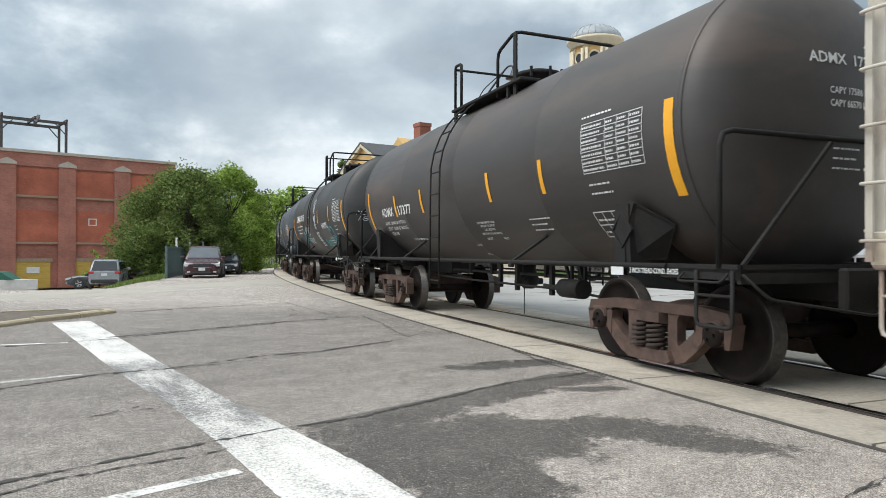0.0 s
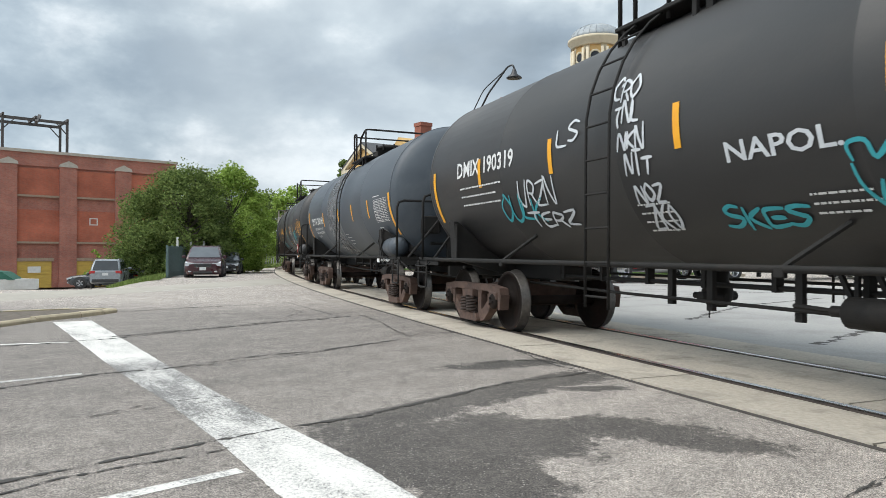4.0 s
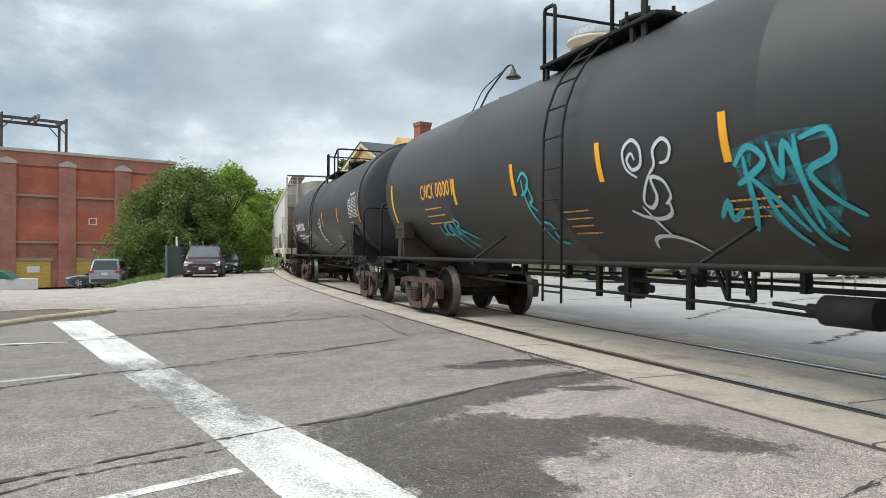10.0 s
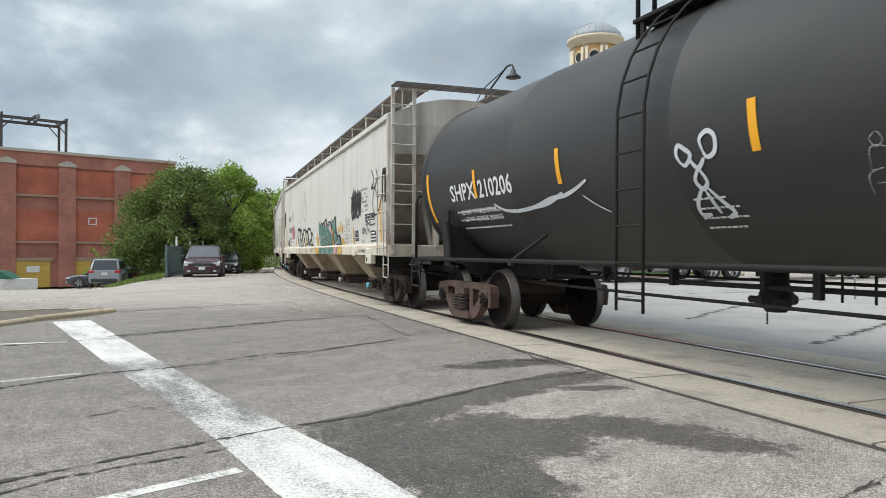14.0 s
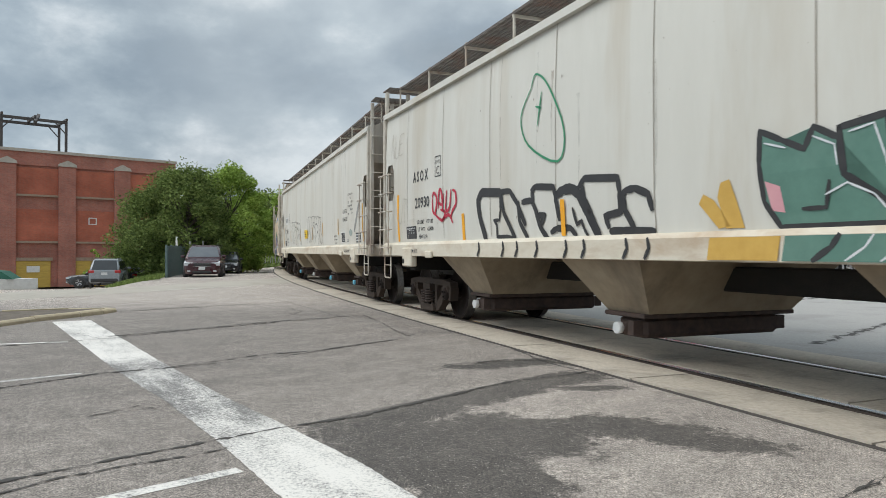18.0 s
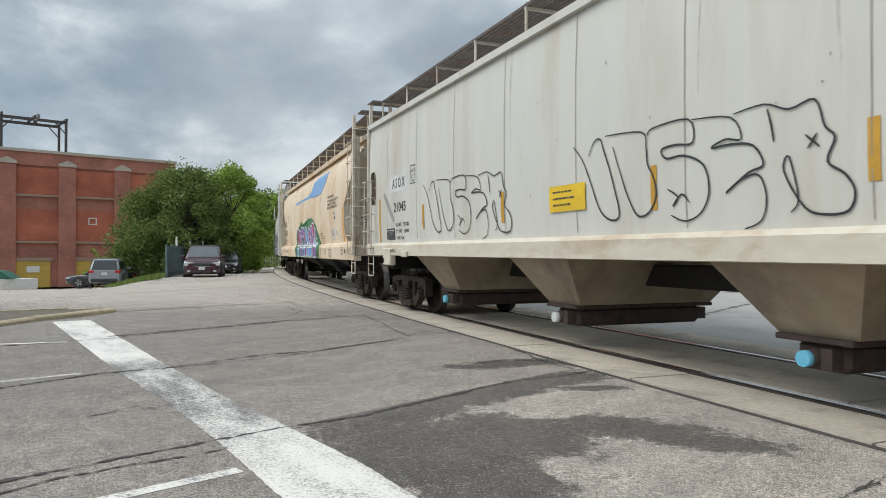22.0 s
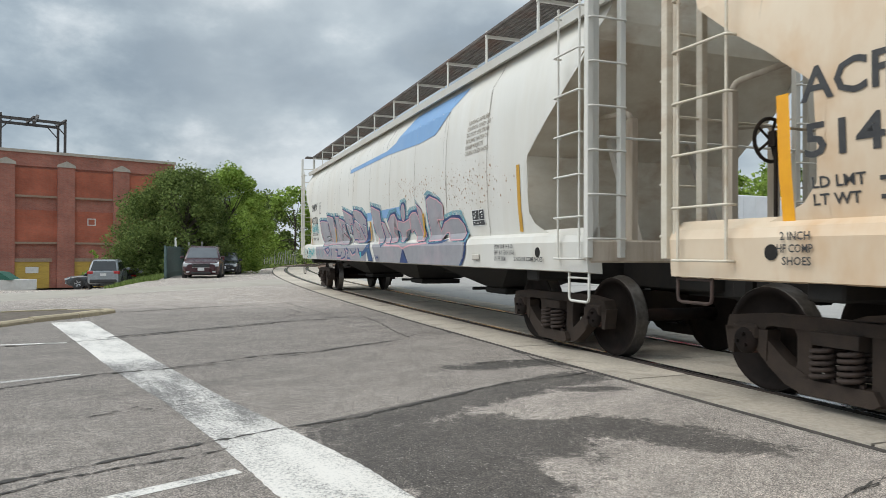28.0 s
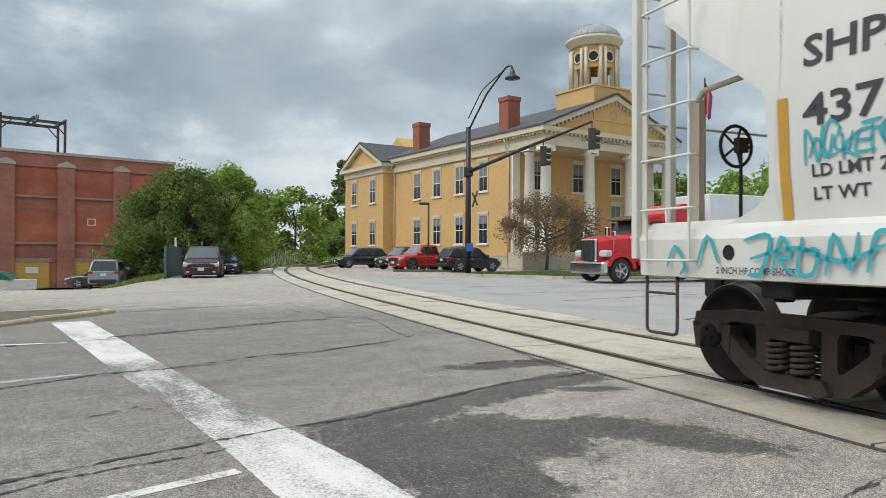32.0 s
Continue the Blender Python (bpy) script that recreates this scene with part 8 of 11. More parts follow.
def outline_piece(car, surf):
    sill = profile_flat(1.612)
    lines = (((-4.27, 1.38), (-4.43, 1.69), (-4.49, 1.95), (-4.36, 2.06), (-3.77, 2.01)), ((-3.77, 2.01), (-3.77, 1.77), (-3.82, 1.64), (-3.98, 1.64)), ((-3.98, 1.64), (-3.9, 1.57), (-3.91, 1.41), (-3.55, 1.41), (-3.42, 1.38)), ((-3.75, 2.0), (-3.68, 1.74), (-3.38, 1.38)), ((-3.74, 2.02), (-3.49, 2.01), (-3.28, 1.83), (-3.1, 1.56)), ((-3.26, 1.84), (-3.24, 1.59), (-3.05, 1.38)), ((-3.14, 1.84), (-2.92, 1.85), (-2.83, 1.76), (-2.72, 1.5), (-2.56, 1.38)), ((-2.9, 1.97), (-2.81, 2.01), (-2.38, 1.97), (-2.34, 1.86), (-2.27, 1.59)))
    lines += (((-2.9, 1.97), (-2.87, 1.81), (-2.77, 1.65), (-2.6, 1.65), (-2.72, 1.52), (-2.6, 1.38)), ((-2.29, 1.88), (-2.16, 1.92), (-1.98, 1.92), (-1.84, 1.84), (-1.68, 1.62), (-1.5, 1.38)), ((-2.46, 1.44), (-2.34, 1.48), (-2.05, 1.48), (-1.94, 1.4)), ((-1.98, 1.69), (-1.91, 1.51), (-1.81, 1.55), (-1.77, 1.46), (-1.7, 1.38)), ((-1.84, 1.93), (-1.74, 2.01), (-1.14, 1.96), (-1.11, 1.82), (-1.1, 1.61), (-1.37, 1.58), (-1.32, 1.47)), ((-1.79, 1.94), (-1.74, 1.79), (-1.61, 1.6), (-1.5, 1.38)), ((-1.22, 1.38), (-1.28, 1.42), (-1.06, 1.42), (-0.6, 1.40)), ((-0.62, 1.62), (-0.66, 1.76), (-0.86, 1.83), (-1.0, 1.82), (-1.06, 1.78), (-1.03, 1.62), (-0.9, 1.45)))
    base = None
    for i, pts in enumerate(lines):
        ob = spray_rim("stroke" if base else "graffiti_piece", surf, pts, 0.125 if i in (0, 9) else 0.05 if i in (1, 2, 11) else 0.08, SPRAYBLACK, 0.010 + 0.0008 * (i % 4), base or car)
        if base is None:
            base = ob
            base["label"] = "hollow letters in fat black spray"
    for x in (-4.35, -3.59, -3.2, -2.69, -2.03, -1.67, -0.93, -0.6):
        spray_rim("sill_stroke", sill, ((x, 1.325), (x + 0.02, 1.24), (x - 0.04, 1.15)), 0.05, SPRAYBLACK, 0.003, base)


def crystal_piece(car, surf):
    cloud = ((-2.68, 1.41), (-2.89, 1.67), (-2.61, 2.01), (-2.41, 1.9), (-1.67, 1.99), (-1.62, 2.19), (-1.2, 2.32), (-0.75, 2.16), (-0.34, 2.16), (0.26, 2.1), (0.42, 2.25), (0.61, 2.33), (1.5, 2.3), (1.87, 2.2), (2.37, 2.02), (2.56, 1.86), (2.82, 1.72), (3.1, 1.46), (3.26, 1.33), (3.26, 1.005), (-2.72, 1.005), (-2.72, 1.3))
    base = spray_shape("graffiti_piece", surf, cloud, SPRAYFOREST, 0.008, car, "red, violet and blue sprayed letters edged white on a green cloud")
    spray_rim("cloud_edge", surf, cloud[:19], 0.03, SPRAYGREENLINE, 0.010, base)
    upper = (
        (((-2.39, 2.07), (-1.97, 2.05), (-1.67, 1.40), (-2.02, 1.40), (-2.44, 1.58)), SPRAYCRIMSON), (((-1.87, 2.04), (-1.52, 1.95), (-1.28, 1.96), (-1.24, 2.1), (-0.93, 2.08), (-0.75, 1.88), (-0.83, 1.68), (-1.05, 1.78), (-1.47, 1.8), (-1.01, 1.40), (-1.38, 1.40)), SPRAYVIOLET),
        (((-0.77, 2.07), (-0.46, 2.04), (-0.34, 1.77), (0.01, 1.59), (0.35, 1.41), (-0.45, 1.40), (-0.65, 1.66), (-0.79, 1.82)), SPRAYMIX), (((-0.25, 2.07), (0.08, 2.07), (0.48, 1.81), (0.58, 1.56), (0.38, 1.44), (0.05, 1.59), (-0.18, 1.79)), SPRAYBLUE))
    upper += (
        (((0.58, 2.04), (1.1, 1.92), (1.22, 1.64), (0.85, 1.74), (0.91, 1.6), (1.13, 1.47), (1.36, 1.40), (0.93, 1.40), (0.58, 1.56)), SPRAYMIX), (((1.06, 2.07), (1.42, 2.06), (1.63, 1.6), (1.76, 1.42), (1.42, 1.40), (1.22, 1.64)), SPRAYVIOLET),
        (((1.51, 2.17), (1.95, 2.13), (2.02, 1.8), (1.95, 1.62), (1.71, 1.55), (1.6, 1.78)), SPRAYCRIMSON), (((2.02, 2.06), (2.1, 1.95), (2.3, 1.93), (2.2, 1.79), (2.37, 1.58), (2.13, 1.66), (2.0, 1.62)), SPRAYVIOLET), (((1.71, 1.5), (2.08, 1.56), (2.44, 1.40), (1.97, 1.40)), SPRAYBLUE), (((2.35, 1.49), (2.65, 1.47), (2.72, 1.40), (2.44, 1.40)), SPRAYVIOLET))
    lower = (
        (((-2.07, 1.34), (-1.62, 1.30), (-1.52, 1.1), (-1.81, 1.01), (-2.07, 1.03)), SPRAYBLUE), (((-1.38, 1.35), (-0.66, 1.35), (-0.61, 1.02), (-1.05, 1.01)), SPRAYVIOLET), (((-0.55, 1.35), (0.13, 1.35), (0.08, 1.05), (-0.43, 1.02)), SPRAYBLUE), (((0.18, 1.35), (0.42, 1.35), (0.6, 1.12), (0.35, 1.01), (0.13, 1.08)), SPRAYCRIMSON),
        (((0.59, 1.35), (1.8, 1.35), (1.86, 1.15), (1.56, 1.01), (1.3, 1.01), (1.05, 1.12), (0.8, 1.02), (0.58, 1.06)), SPRAYBLUE), (((1.97, 1.37), (2.69, 1.37), (2.63, 1.01), (2.07, 1.01), (1.97, 1.18)), SPRAYVIOLET))
    for i, (poly, m) in enumerate(upper + lower):
        spray_shape("letter_fill", surf, poly, m, 0.0115 + 0.0004 * (i % 3), base)
        spray_rim("letter_outline", surf, poly, 0.045, SPRAYWHITE, 0.0145 + 0.0006 * (i % 4), base, True)
    spray_rim("glint", surf, ((-2.5, 1.42), (2.9, 1.42)), 0.02, SPRAYWHITE, 0.018, base)


def lilac_piece(car, surf, rng):
    right = (((0.38, 2.22), (1.06, 2.09), (1.15, 1.82), (1.4, 1.42), (1.07, 1.40), (0.67, 1.69), (0.43, 2.02)), ((1.19, 1.85), (1.44, 1.81), (1.91, 1.40), (1.57, 1.40)), ((1.67, 1.8), (1.9, 1.95), (2.15, 1.97), (2.33, 1.83), (2.32, 1.65), (2.11, 1.71), (2.06, 1.61), (2.4, 1.42), (2.02, 1.40)), ((2.36, 1.83), (2.79, 1.78), (3.19, 1.84), (3.16, 1.65), (2.85, 1.61), (2.85, 1.41), (2.67, 1.43), (2.5, 1.62), (2.33, 1.67)), ((2.6, 2.0), (2.66, 2.1), (2.76, 2.13), (2.84, 2.06), (2.84, 1.87), (2.78, 1.81), (2.67, 1.84)))
    right += (((3.1, 1.86), (3.27, 1.93), (3.5, 1.94), (3.62, 1.87), (3.94, 1.41), (3.63, 1.41), (3.36, 1.63), (3.19, 1.57)), ((3.58, 2.06), (3.83, 1.95), (3.97, 1.64), (4.07, 1.42), (3.96, 1.41), (3.71, 1.79)), ((4.12, 2.11), (4.3, 2.16), (4.66, 2.08), (4.93, 1.97), (4.93, 1.74), (4.64, 1.75), (4.77, 1.55), (4.95, 1.69), (5.26, 1.75), (5.58, 1.73), (5.78, 1.63), (5.88, 1.45), (5.86, 1.40), (5.31, 1.40), (5.11, 1.53), (4.99, 1.52), (4.94, 1.41), (4.31, 1.40)))
    left = (((-5.76, 2.11), (-5.51, 2.14), (-4.6, 2.08), (-4.3, 1.6), (-3.95, 1.58), (-3.91, 1.43), (-4.99, 1.39), (-5.46, 1.67)), ((-4.66, 2.23), (-4.51, 2.25), (-3.8, 2.16), (-3.69, 1.9), (-3.3, 1.84), (-2.84, 1.43), (-3.91, 1.43), (-4.1, 1.68), (-4.43, 2.01)), ((-3.51, 2.18), (-3.03, 2.14), (-2.72, 1.76), (-2.62, 1.42), (-2.84, 1.43), (-3.3, 1.84)), ((-2.94, 2.09), (-2.36, 2.0), (-2.3, 1.74), (-1.82, 1.54), (-1.82, 1.42), (-2.62, 1.42), (-2.72, 1.76)))
    left += (((-2.54, 2.31), (-1.48, 2.1), (-1.45, 1.9), (-1.74, 1.91), (-1.57, 1.68), (-1.82, 1.69), (-2.31, 2.08)), ((-1.31, 2.24), (-0.94, 2.21), (-0.57, 2.14), (-0.12, 1.95), (-0.1, 1.58), (-0.22, 1.45), (-0.38, 1.7), (-0.83, 1.91), (-1.24, 2.03)), ((-1.29, 1.99), (-0.83, 1.91), (-0.24, 1.45), (-0.85, 1.45), (-1.02, 1.54), (-1.33, 1.54), (-1.47, 1.67)))
    base = None
    for word in (right, left):
        for i, poly in enumerate(word):
            ob = spray_shape("haze" if base else "graffiti_piece", surf, grown(grown(poly, 0.07), 0.05), SPRAYHAZE, 0.008 + 0.0003 * (i % 4), base or car)
            if base is None:
                base = ob
                base["label"] = "grey-lilac sprayed letters edged pink and navy in teal haze"
            spray_shape("letter_shadow", surf, grown(poly, 0.05), SPRAYNAVY, 0.0100 + 0.0003 * (i % 4), base)
            spray_shape("letter_fill", surf, poly, SPRAYLILAC, 0.0120 + 0.0003 * (i % 4), base)
            spray_rim("letter_outline", surf, poly, 0.020, SPRAYPINK, 0.0140 + 0.0003 * (i % 4), base, True)
    for poly, m in ((((-6.29, 1.38), (0.0, 1.38), (0.0, 1.005), (-6.17, 1.005)), SPRAYLILAC), (((0.55, 1.38), (5.9, 1.38), (5.92, 1.25), (5.84, 1.12), (5.71, 1.005), (0.85, 1.005)), SPRAYLILAC)):
        spray_shape("sill_paint", surf, poly, m, 0.006, base)
    for poly in (((2.62, 1.01), (2.78, 1.18), (2.83, 1.26), (2.90, 1.26), (2.93, 1.16), (3.15, 1.01)), ((1.2, 1.38), (1.46, 1.40), (1.28, 1.30)), ((3.62, 1.38), (3.9, 1.38), (3.8, 1.345)), ((4.28, 1.39), (5.0, 1.41), (5.25, 1.42), (4.95, 1.355), (4.3, 1.35)), ((0.0, 1.38), (0.3, 1.38), (0.62, 1.01), (0.2, 1.01))):
        spray_shape("letter_shadow", surf, poly, SPRAYNAVY, 0.0075, base)
    spray_rim("letter_outline", surf, ((1.5, 1.36), (2.6, 1.33), (2.85, 1.28), (3.3, 1.34), (4.2, 1.37)), 0.03, SPRAYPINK, 0.0085, base)
    spray_rim("letter_outline", surf, ((5.95, 1.42), (5.98, 1.25), (5.88, 1.10), (5.75, 1.01)), 0.06, SPRAYNAVY, 0.0085, base)
    # the crowded word: navy gap beside it, inner strokes, and letter feet over the sill
    spray_shape("letter_shadow", surf, ((-0.22, 1.44), (0.0, 1.68), (0.2, 1.82), (0.22, 1.51), (-0.03, 1.42)), SPRAYNAVY, 0.0112, base)
    spray_rim("drip_edge", surf, ((0.42, 1.95), (0.52, 1.62), (0.70, 1.41)), 0.06, SPRAYWHITE, 0.011, base)
    strokes = (((-5.71, 2.09), (-5.41, 1.67), (-4.97, 1.4)), ((-4.64, 2.18), (-4.34, 1.69), (-4.18, 1.59)), ((-3.76, 2.16), (-3.65, 1.93), (-3.3, 1.84)), ((-3.1, 2.15), (-2.9, 1.85), (-2.72, 1.71), (-2.62, 1.46), (-2.68, 1.42)), ((-2.75, 1.79), (-2.57, 1.95), (-2.28, 1.82)), ((-2.68, 1.71), (-2.54, 1.87), (-2.3, 1.75)), ((-2.74, 1.52), (-2.48, 1.7), (-1.87, 1.54), (-1.77, 1.43)), ((-2.51, 2.29), (-2.28, 1.97), (-1.92, 1.91), (-1.59, 1.63)), ((-1.82, 2.04), (-1.67, 1.94), (-1.45, 1.9)))
    strokes += (((-1.82, 1.69), (-1.57, 1.65), (-1.72, 1.54), (-1.62, 1.45)), ((-1.41, 2.21), (-1.29, 1.99), (-0.94, 1.58), (-0.69, 1.39)), ((-1.24, 2.03), (-0.83, 1.91), (-0.67, 1.55)), ((-1.07, 1.78), (-0.81, 1.68), (-0.77, 1.57), (-0.61, 1.51)), ((-0.13, 1.81), (-0.38, 1.86), (-0.25, 1.53), (-0.2, 1.45)), ((-1.31, 1.41), (-1.33, 1.51), (-1.06, 1.52), (-0.89, 1.44)), ((-4.76, 1.64), (-4.34, 1.66), (-4.14, 1.56), (-4.63, 1.53)))
    for i, pts in enumerate(strokes):
        spray_rim("inner_stroke", surf, pts, 0.045 if i in (6, 9, 14, 15) else 0.028, SPRAYNAVY if i % 3 else SPRAYBLACK, 0.0155 + 0.0003 * (i % 3), base)
        spray_rim("inner_stroke", surf, [(a + 0.035, b - 0.02) for a, b in pts], 0.016, SPRAYWHITE if i % 2 else SPRAYPINK, 0.0166 + 0.0002 * (i % 3), base)
    feet = (((-4.81, 1.29), (-4.3, 1.35), (-4.1, 1.25), (-4.38, 1.16), (-4.81, 1.29)), ((-3.94, 1.03), (-3.79, 1.25), (-3.83, 1.34)), ((-3.25, 1.28), (-2.99, 1.26), (-3.08, 1.11), (-2.67, 1.11), (-2.52, 1.22)), ((-2.2, 1.3), (-2.04, 1.22), (-2.15, 1.09), (-2.43, 1.05), (-2.61, 1.04)), ((-1.99, 1.32), (-1.73, 1.25), (-1.88, 1.17), (-1.9, 1.06), (-1.57, 1.05)), ((-1.48, 1.27), (-1.29, 1.17), (-0.98, 1.22), (-0.92, 1.31)), ((-0.71, 1.31), (-0.59, 1.18), (-0.23, 1.18), (0.27, 1.37)))
    for i, pts in enumerate(feet):
        spray_rim("sill_curl", surf, pts, 0.11 if i == 6 else 0.05, SPRAYNAVY, 0.0085 + 0.0003 * (i % 3), base)
        spray_rim("sill_curl", surf, [(a - 0.05, max(b - 0.045, 1.02)) for a, b in pts], 0.03, SPRAYPINK, 0.0078 + 0.0002 * (i % 3), base)
    spray_shape("teal_patch", surf, ((-0.61, 1.22), (-0.42, 1.22), (-0.44, 1.08), (-0.51, 1.08)), TEAL, 0.0098, base)
    for i in range(16):
        x = -6.2 + 0.16 * i + rng.uniform(-0.06, 0.06)
        spray_rim("sill_scratch", surf, ((x, 1.36 - rng.uniform(0, 0.1)), (x + rng.uniform(-0.1, 0.1), 1.2), (x + rng.uniform(-0.08, 0.1), 1.06 + rng.uniform(0, 0.08))), rng.uniform(0.014, 0.03), (SPRAYNAVY, SPRAYHAZE, TEAL)[i % 3], 0.0075 + 0.0002 * (i % 4), base)
    reflector(car, whole_off(surf, 0.018), -3.46, 1.47, 1.87, 0.09, DULLYELLOW)
    reflector(car, whole_off(surf, 0.018), 0.30, 1.47, 1.89, 0.09, DULLYELLOW)
    reflector(car, whole_off(surf, 0.018), 3.96, 1.47, 1.89, 0.09, DULLYELLOW)


def consist():
    # the hopper that leaves as the clip begins
    hopper_car(dict(s=(-12.2, 3.19), round=False, paint=HOP_WHITE, sill=SILL_CREAM, metal=LADDER_DIRTY, seed=10, bays=4, blue=(0,), label="white covered hopper car with rust-streaked ladders"))
    made = [loaded_tank(s) for s in TANK_SPECS]
    # second tank car: tags
    car, surf, head, rng, hb = made[1]
    tag(car, surf, [zig(rng, -0.10 + 0.06 * i, 2.75 - 0.26 * i, 0.42, 0.24, 6) for i in range(6)] + [zig(rng, -2.3, 1.80, 0.9, 0.35, 8), zig(rng, -2.2, 1.55, 1.1, 0.2, 8), zig(rng, -1.2, 2.45, 0.5, 0.3, 4)], 0.035, SPRAYWHITE, "white sprayed tags")
    lettering(car, surf, (("NAPOL.", 1.45, 1.97, 0.17, 1.10),), SPRAYWHITE, "graffiti_tag", "white sprayed tag")
    tag(car, surf, [zig(rng, 1.15, 1.42, 0.9, 0.20, 8), [(2.6, 1.85), (2.58, 1.97), (2.72, 1.98), (2.78, 1.86), (2.95, 1.98), (3.2, 1.9), (3.3, 1.66), (3.28, 1.42), (3.1, 1.36), (2.8, 1.48), (2.62, 1.66), (2.58, 1.84)], zig(rng, 2.7, 1.52, 0.5, 0.2, 6)] + [zig(rng, -2.9, 1.62, 1.1, 0.35, 8)], 0.04, TEAL, "teal sprayed tags")
    tag(car, lambda x, z, o: Vector((x, -1.392 - o * 0.3, z)), [[(hb - 0.2, 1.12), (hb - 0.12, 1.28), (hb - 0.2, 1.4), (hb - 0.12, 1.55), (hb - 0.18, 1.7)]], 0.05, SPRAYWHITE, "white scrawl on the saddle")
    tag(car, head, [zig(rng, -1.15, 2.2, 0.35, 0.12, 6), zig(rng, -1.1, 2.05, 0.4, 0.1, 6)], 0.015, SPRAYWHITE, "thin white scrawl")
    # third: pale band rubbed round the shell
    car, surf, head, rng, hb = made[2]
    misty(PALEBAND, 0.10, 0.60)
    for i in range(5):
        bm = bm_new()
        patch(bm, surf, -1.85 + 0.16 * i, -0.12 - 0.14 * i, 1.15, 3.80, 0.004 + 0.0012 * i, 4, 44)
        part("rubbed_band", bm, PALEBAND, car, "pale grey rubbed band")
    # fourth: placards and blue-green tags
    car, surf, head, rng, hb = made[3]
    diamond(car, (hb - 0.06, -1.42, 1.38), 0.20, PLACARD, "1170", BLACK_MARK)
    bm = bm_new()
    bbox(bm, hb - 0.26, hb + 0.16, -1.36, -1.28, 1.45, 1.86, 0.02)
    part("placard_board", bm, IRON, car)
    ph = part("placard", _flat_diamond(), PLACARD, car, "red diamond hazard placard")
    ph.matrix_basis = pose(hb + 1.50, -0.20, 1.42, 0, 0, 90)
    bm = bm_new()
    prism(bm, ((-0.12, -0.04), (0.12, -0.04), (0.12, 0.04), (-0.12, 0.04)), -0.012, -0.009)
    part("white_band", bm, WHITE_MARK, ph)
    bm = bm_new()
    write(bm, lambda a, b, o: Vector((a, -0.0125 - o * 0.1, b)), "1170", -0.10, -0.03, 0.085, fit=0.2)
    part("digits", bm, BLACK_MARK, ph)
    tag(car, surf, [[(2.98, 1.93), (3.16, 2.07), (3.3, 1.95), (3.12, 1.84), (2.96, 1.78)], [(3.1, 2.0), (3.05, 1.62), (2.9, 1.4)], [(3.1, 1.84), (3.3, 1.62), (3.42, 1.38)], [(3.36, 2.08), (3.42, 1.8), (3.52, 2.06), (3.6, 1.78), (3.56, 1.4)], [(3.62, 2.1), (3.6, 1.7), (3.72, 1.34)], [(3.66, 2.06), (3.9, 2.1), (3.92, 1.92), (3.68, 1.82), (3.8, 1.62), (3.98, 1.48)], [(2.6, 1.52), (2.78, 1.66), (2.72, 1.5), (2.9, 1.58)], [(3.2, 1.75), (3.24, 1.45), (3.34, 1.27)], [(3.46, 1.66), (3.5, 1.34), (3.6, 1.24)]], 0.055, TEAL, "teal sprayed tag")
    tag(car, surf, [[(-0.78, 2.14), (-0.62, 2.24), (-0.5, 2.14), (-0.62, 2.0), (-0.76, 1.96)], [(-0.68, 2.16), (-0.66, 1.8), (-0.56, 1.5), (-0.52, 1.32)], [(-0.56, 2.1), (-0.5, 1.9), (-0.6, 1.84), (-0.48, 1.74)], [(-0.5, 1.6), (-0.34, 1.56), (-0.4, 1.36), (-0.24, 1.33)], zig(rng, -4.1, 1.5, 0.9, 0.22, 8), [(-3.7, 1.62), (-3.5, 1.4), (-3.4, 1.24)], [(-3.4, 1.6), (-3.2, 1.4), (-3.05, 1.3)], [(-3.25, 1.58), (-2.8, 1.42)]], 0.045, TEAL, "teal sprayed scrawl")
    tag(car, surf, [[(1.72, 2.13), (1.68, 2.2), (1.6, 2.14), (1.66, 2.04), (1.8, 2.08), (1.82, 2.24), (1.7, 2.33), (1.55, 2.24), (1.56, 2.06), (1.7, 1.96)], [(2.08, 2.06), (2.2, 2.08), (2.26, 2.2), (2.16, 2.28), (2.02, 2.2), (2.0, 2.06), (1.9, 1.98)], [(1.9, 1.98), (1.78, 1.86), (1.68, 1.72), (1.76, 1.66), (1.9, 1.76), (1.9, 1.94), (2.06, 1.9), (2.1, 1.76), (1.98, 1.68)], [(1.42, 1.65), (1.58, 1.58), (1.82, 1.55), (2.0, 1.6), (2.04, 1.72)], [(1.62, 1.68), (1.72, 1.5), (1.78, 1.38)], [(1.38, 1.26), (1.5, 1.36), (1.74, 1.38), (1.98, 1.32), (2.1, 1.22)]], 0.038, SPRAYWHITE, "white looping scrawl")
    CHALK = mat("faint_white_chalk", (0.46, 0.465, 0.47), (0.32, 0.325, 0.33), rough=0.8, scale=20)
    misty(CHALK, 0.15, 0.9)
    spray_shape("spray_haze", surf, ((2.95, 2.06), (3.4, 2.14), (3.95, 2.12), (3.9, 1.62), (3.62, 1.34), (3.2, 1.42), (3.02, 1.7)), SPRAYTEALMIST, 0.006, car, "thin teal overspray")
    # fifth: white lightning stroke and thin scrawl
    car, surf, head, rng, hb = made[4]
    tag(car, surf, [[(-3.86, 1.90), (-3.6, 1.80), (-3.2, 1.77), (-2.7, 1.80), (-2.3, 1.87), (-2.0, 1.88), (-1.7, 1.94), (-1.45, 2.02)], [(-2.9, 1.78), (-2.4, 1.82), (-2.0, 1.92)]], 0.05, SPRAYWHITE, "white sprayed streak")
    tag(car, surf, [[(-1.6, 1.86), (-1.4, 1.74), (-1.2, 1.65)]], 0.02, SPRAYWHITE, "thin white streak")
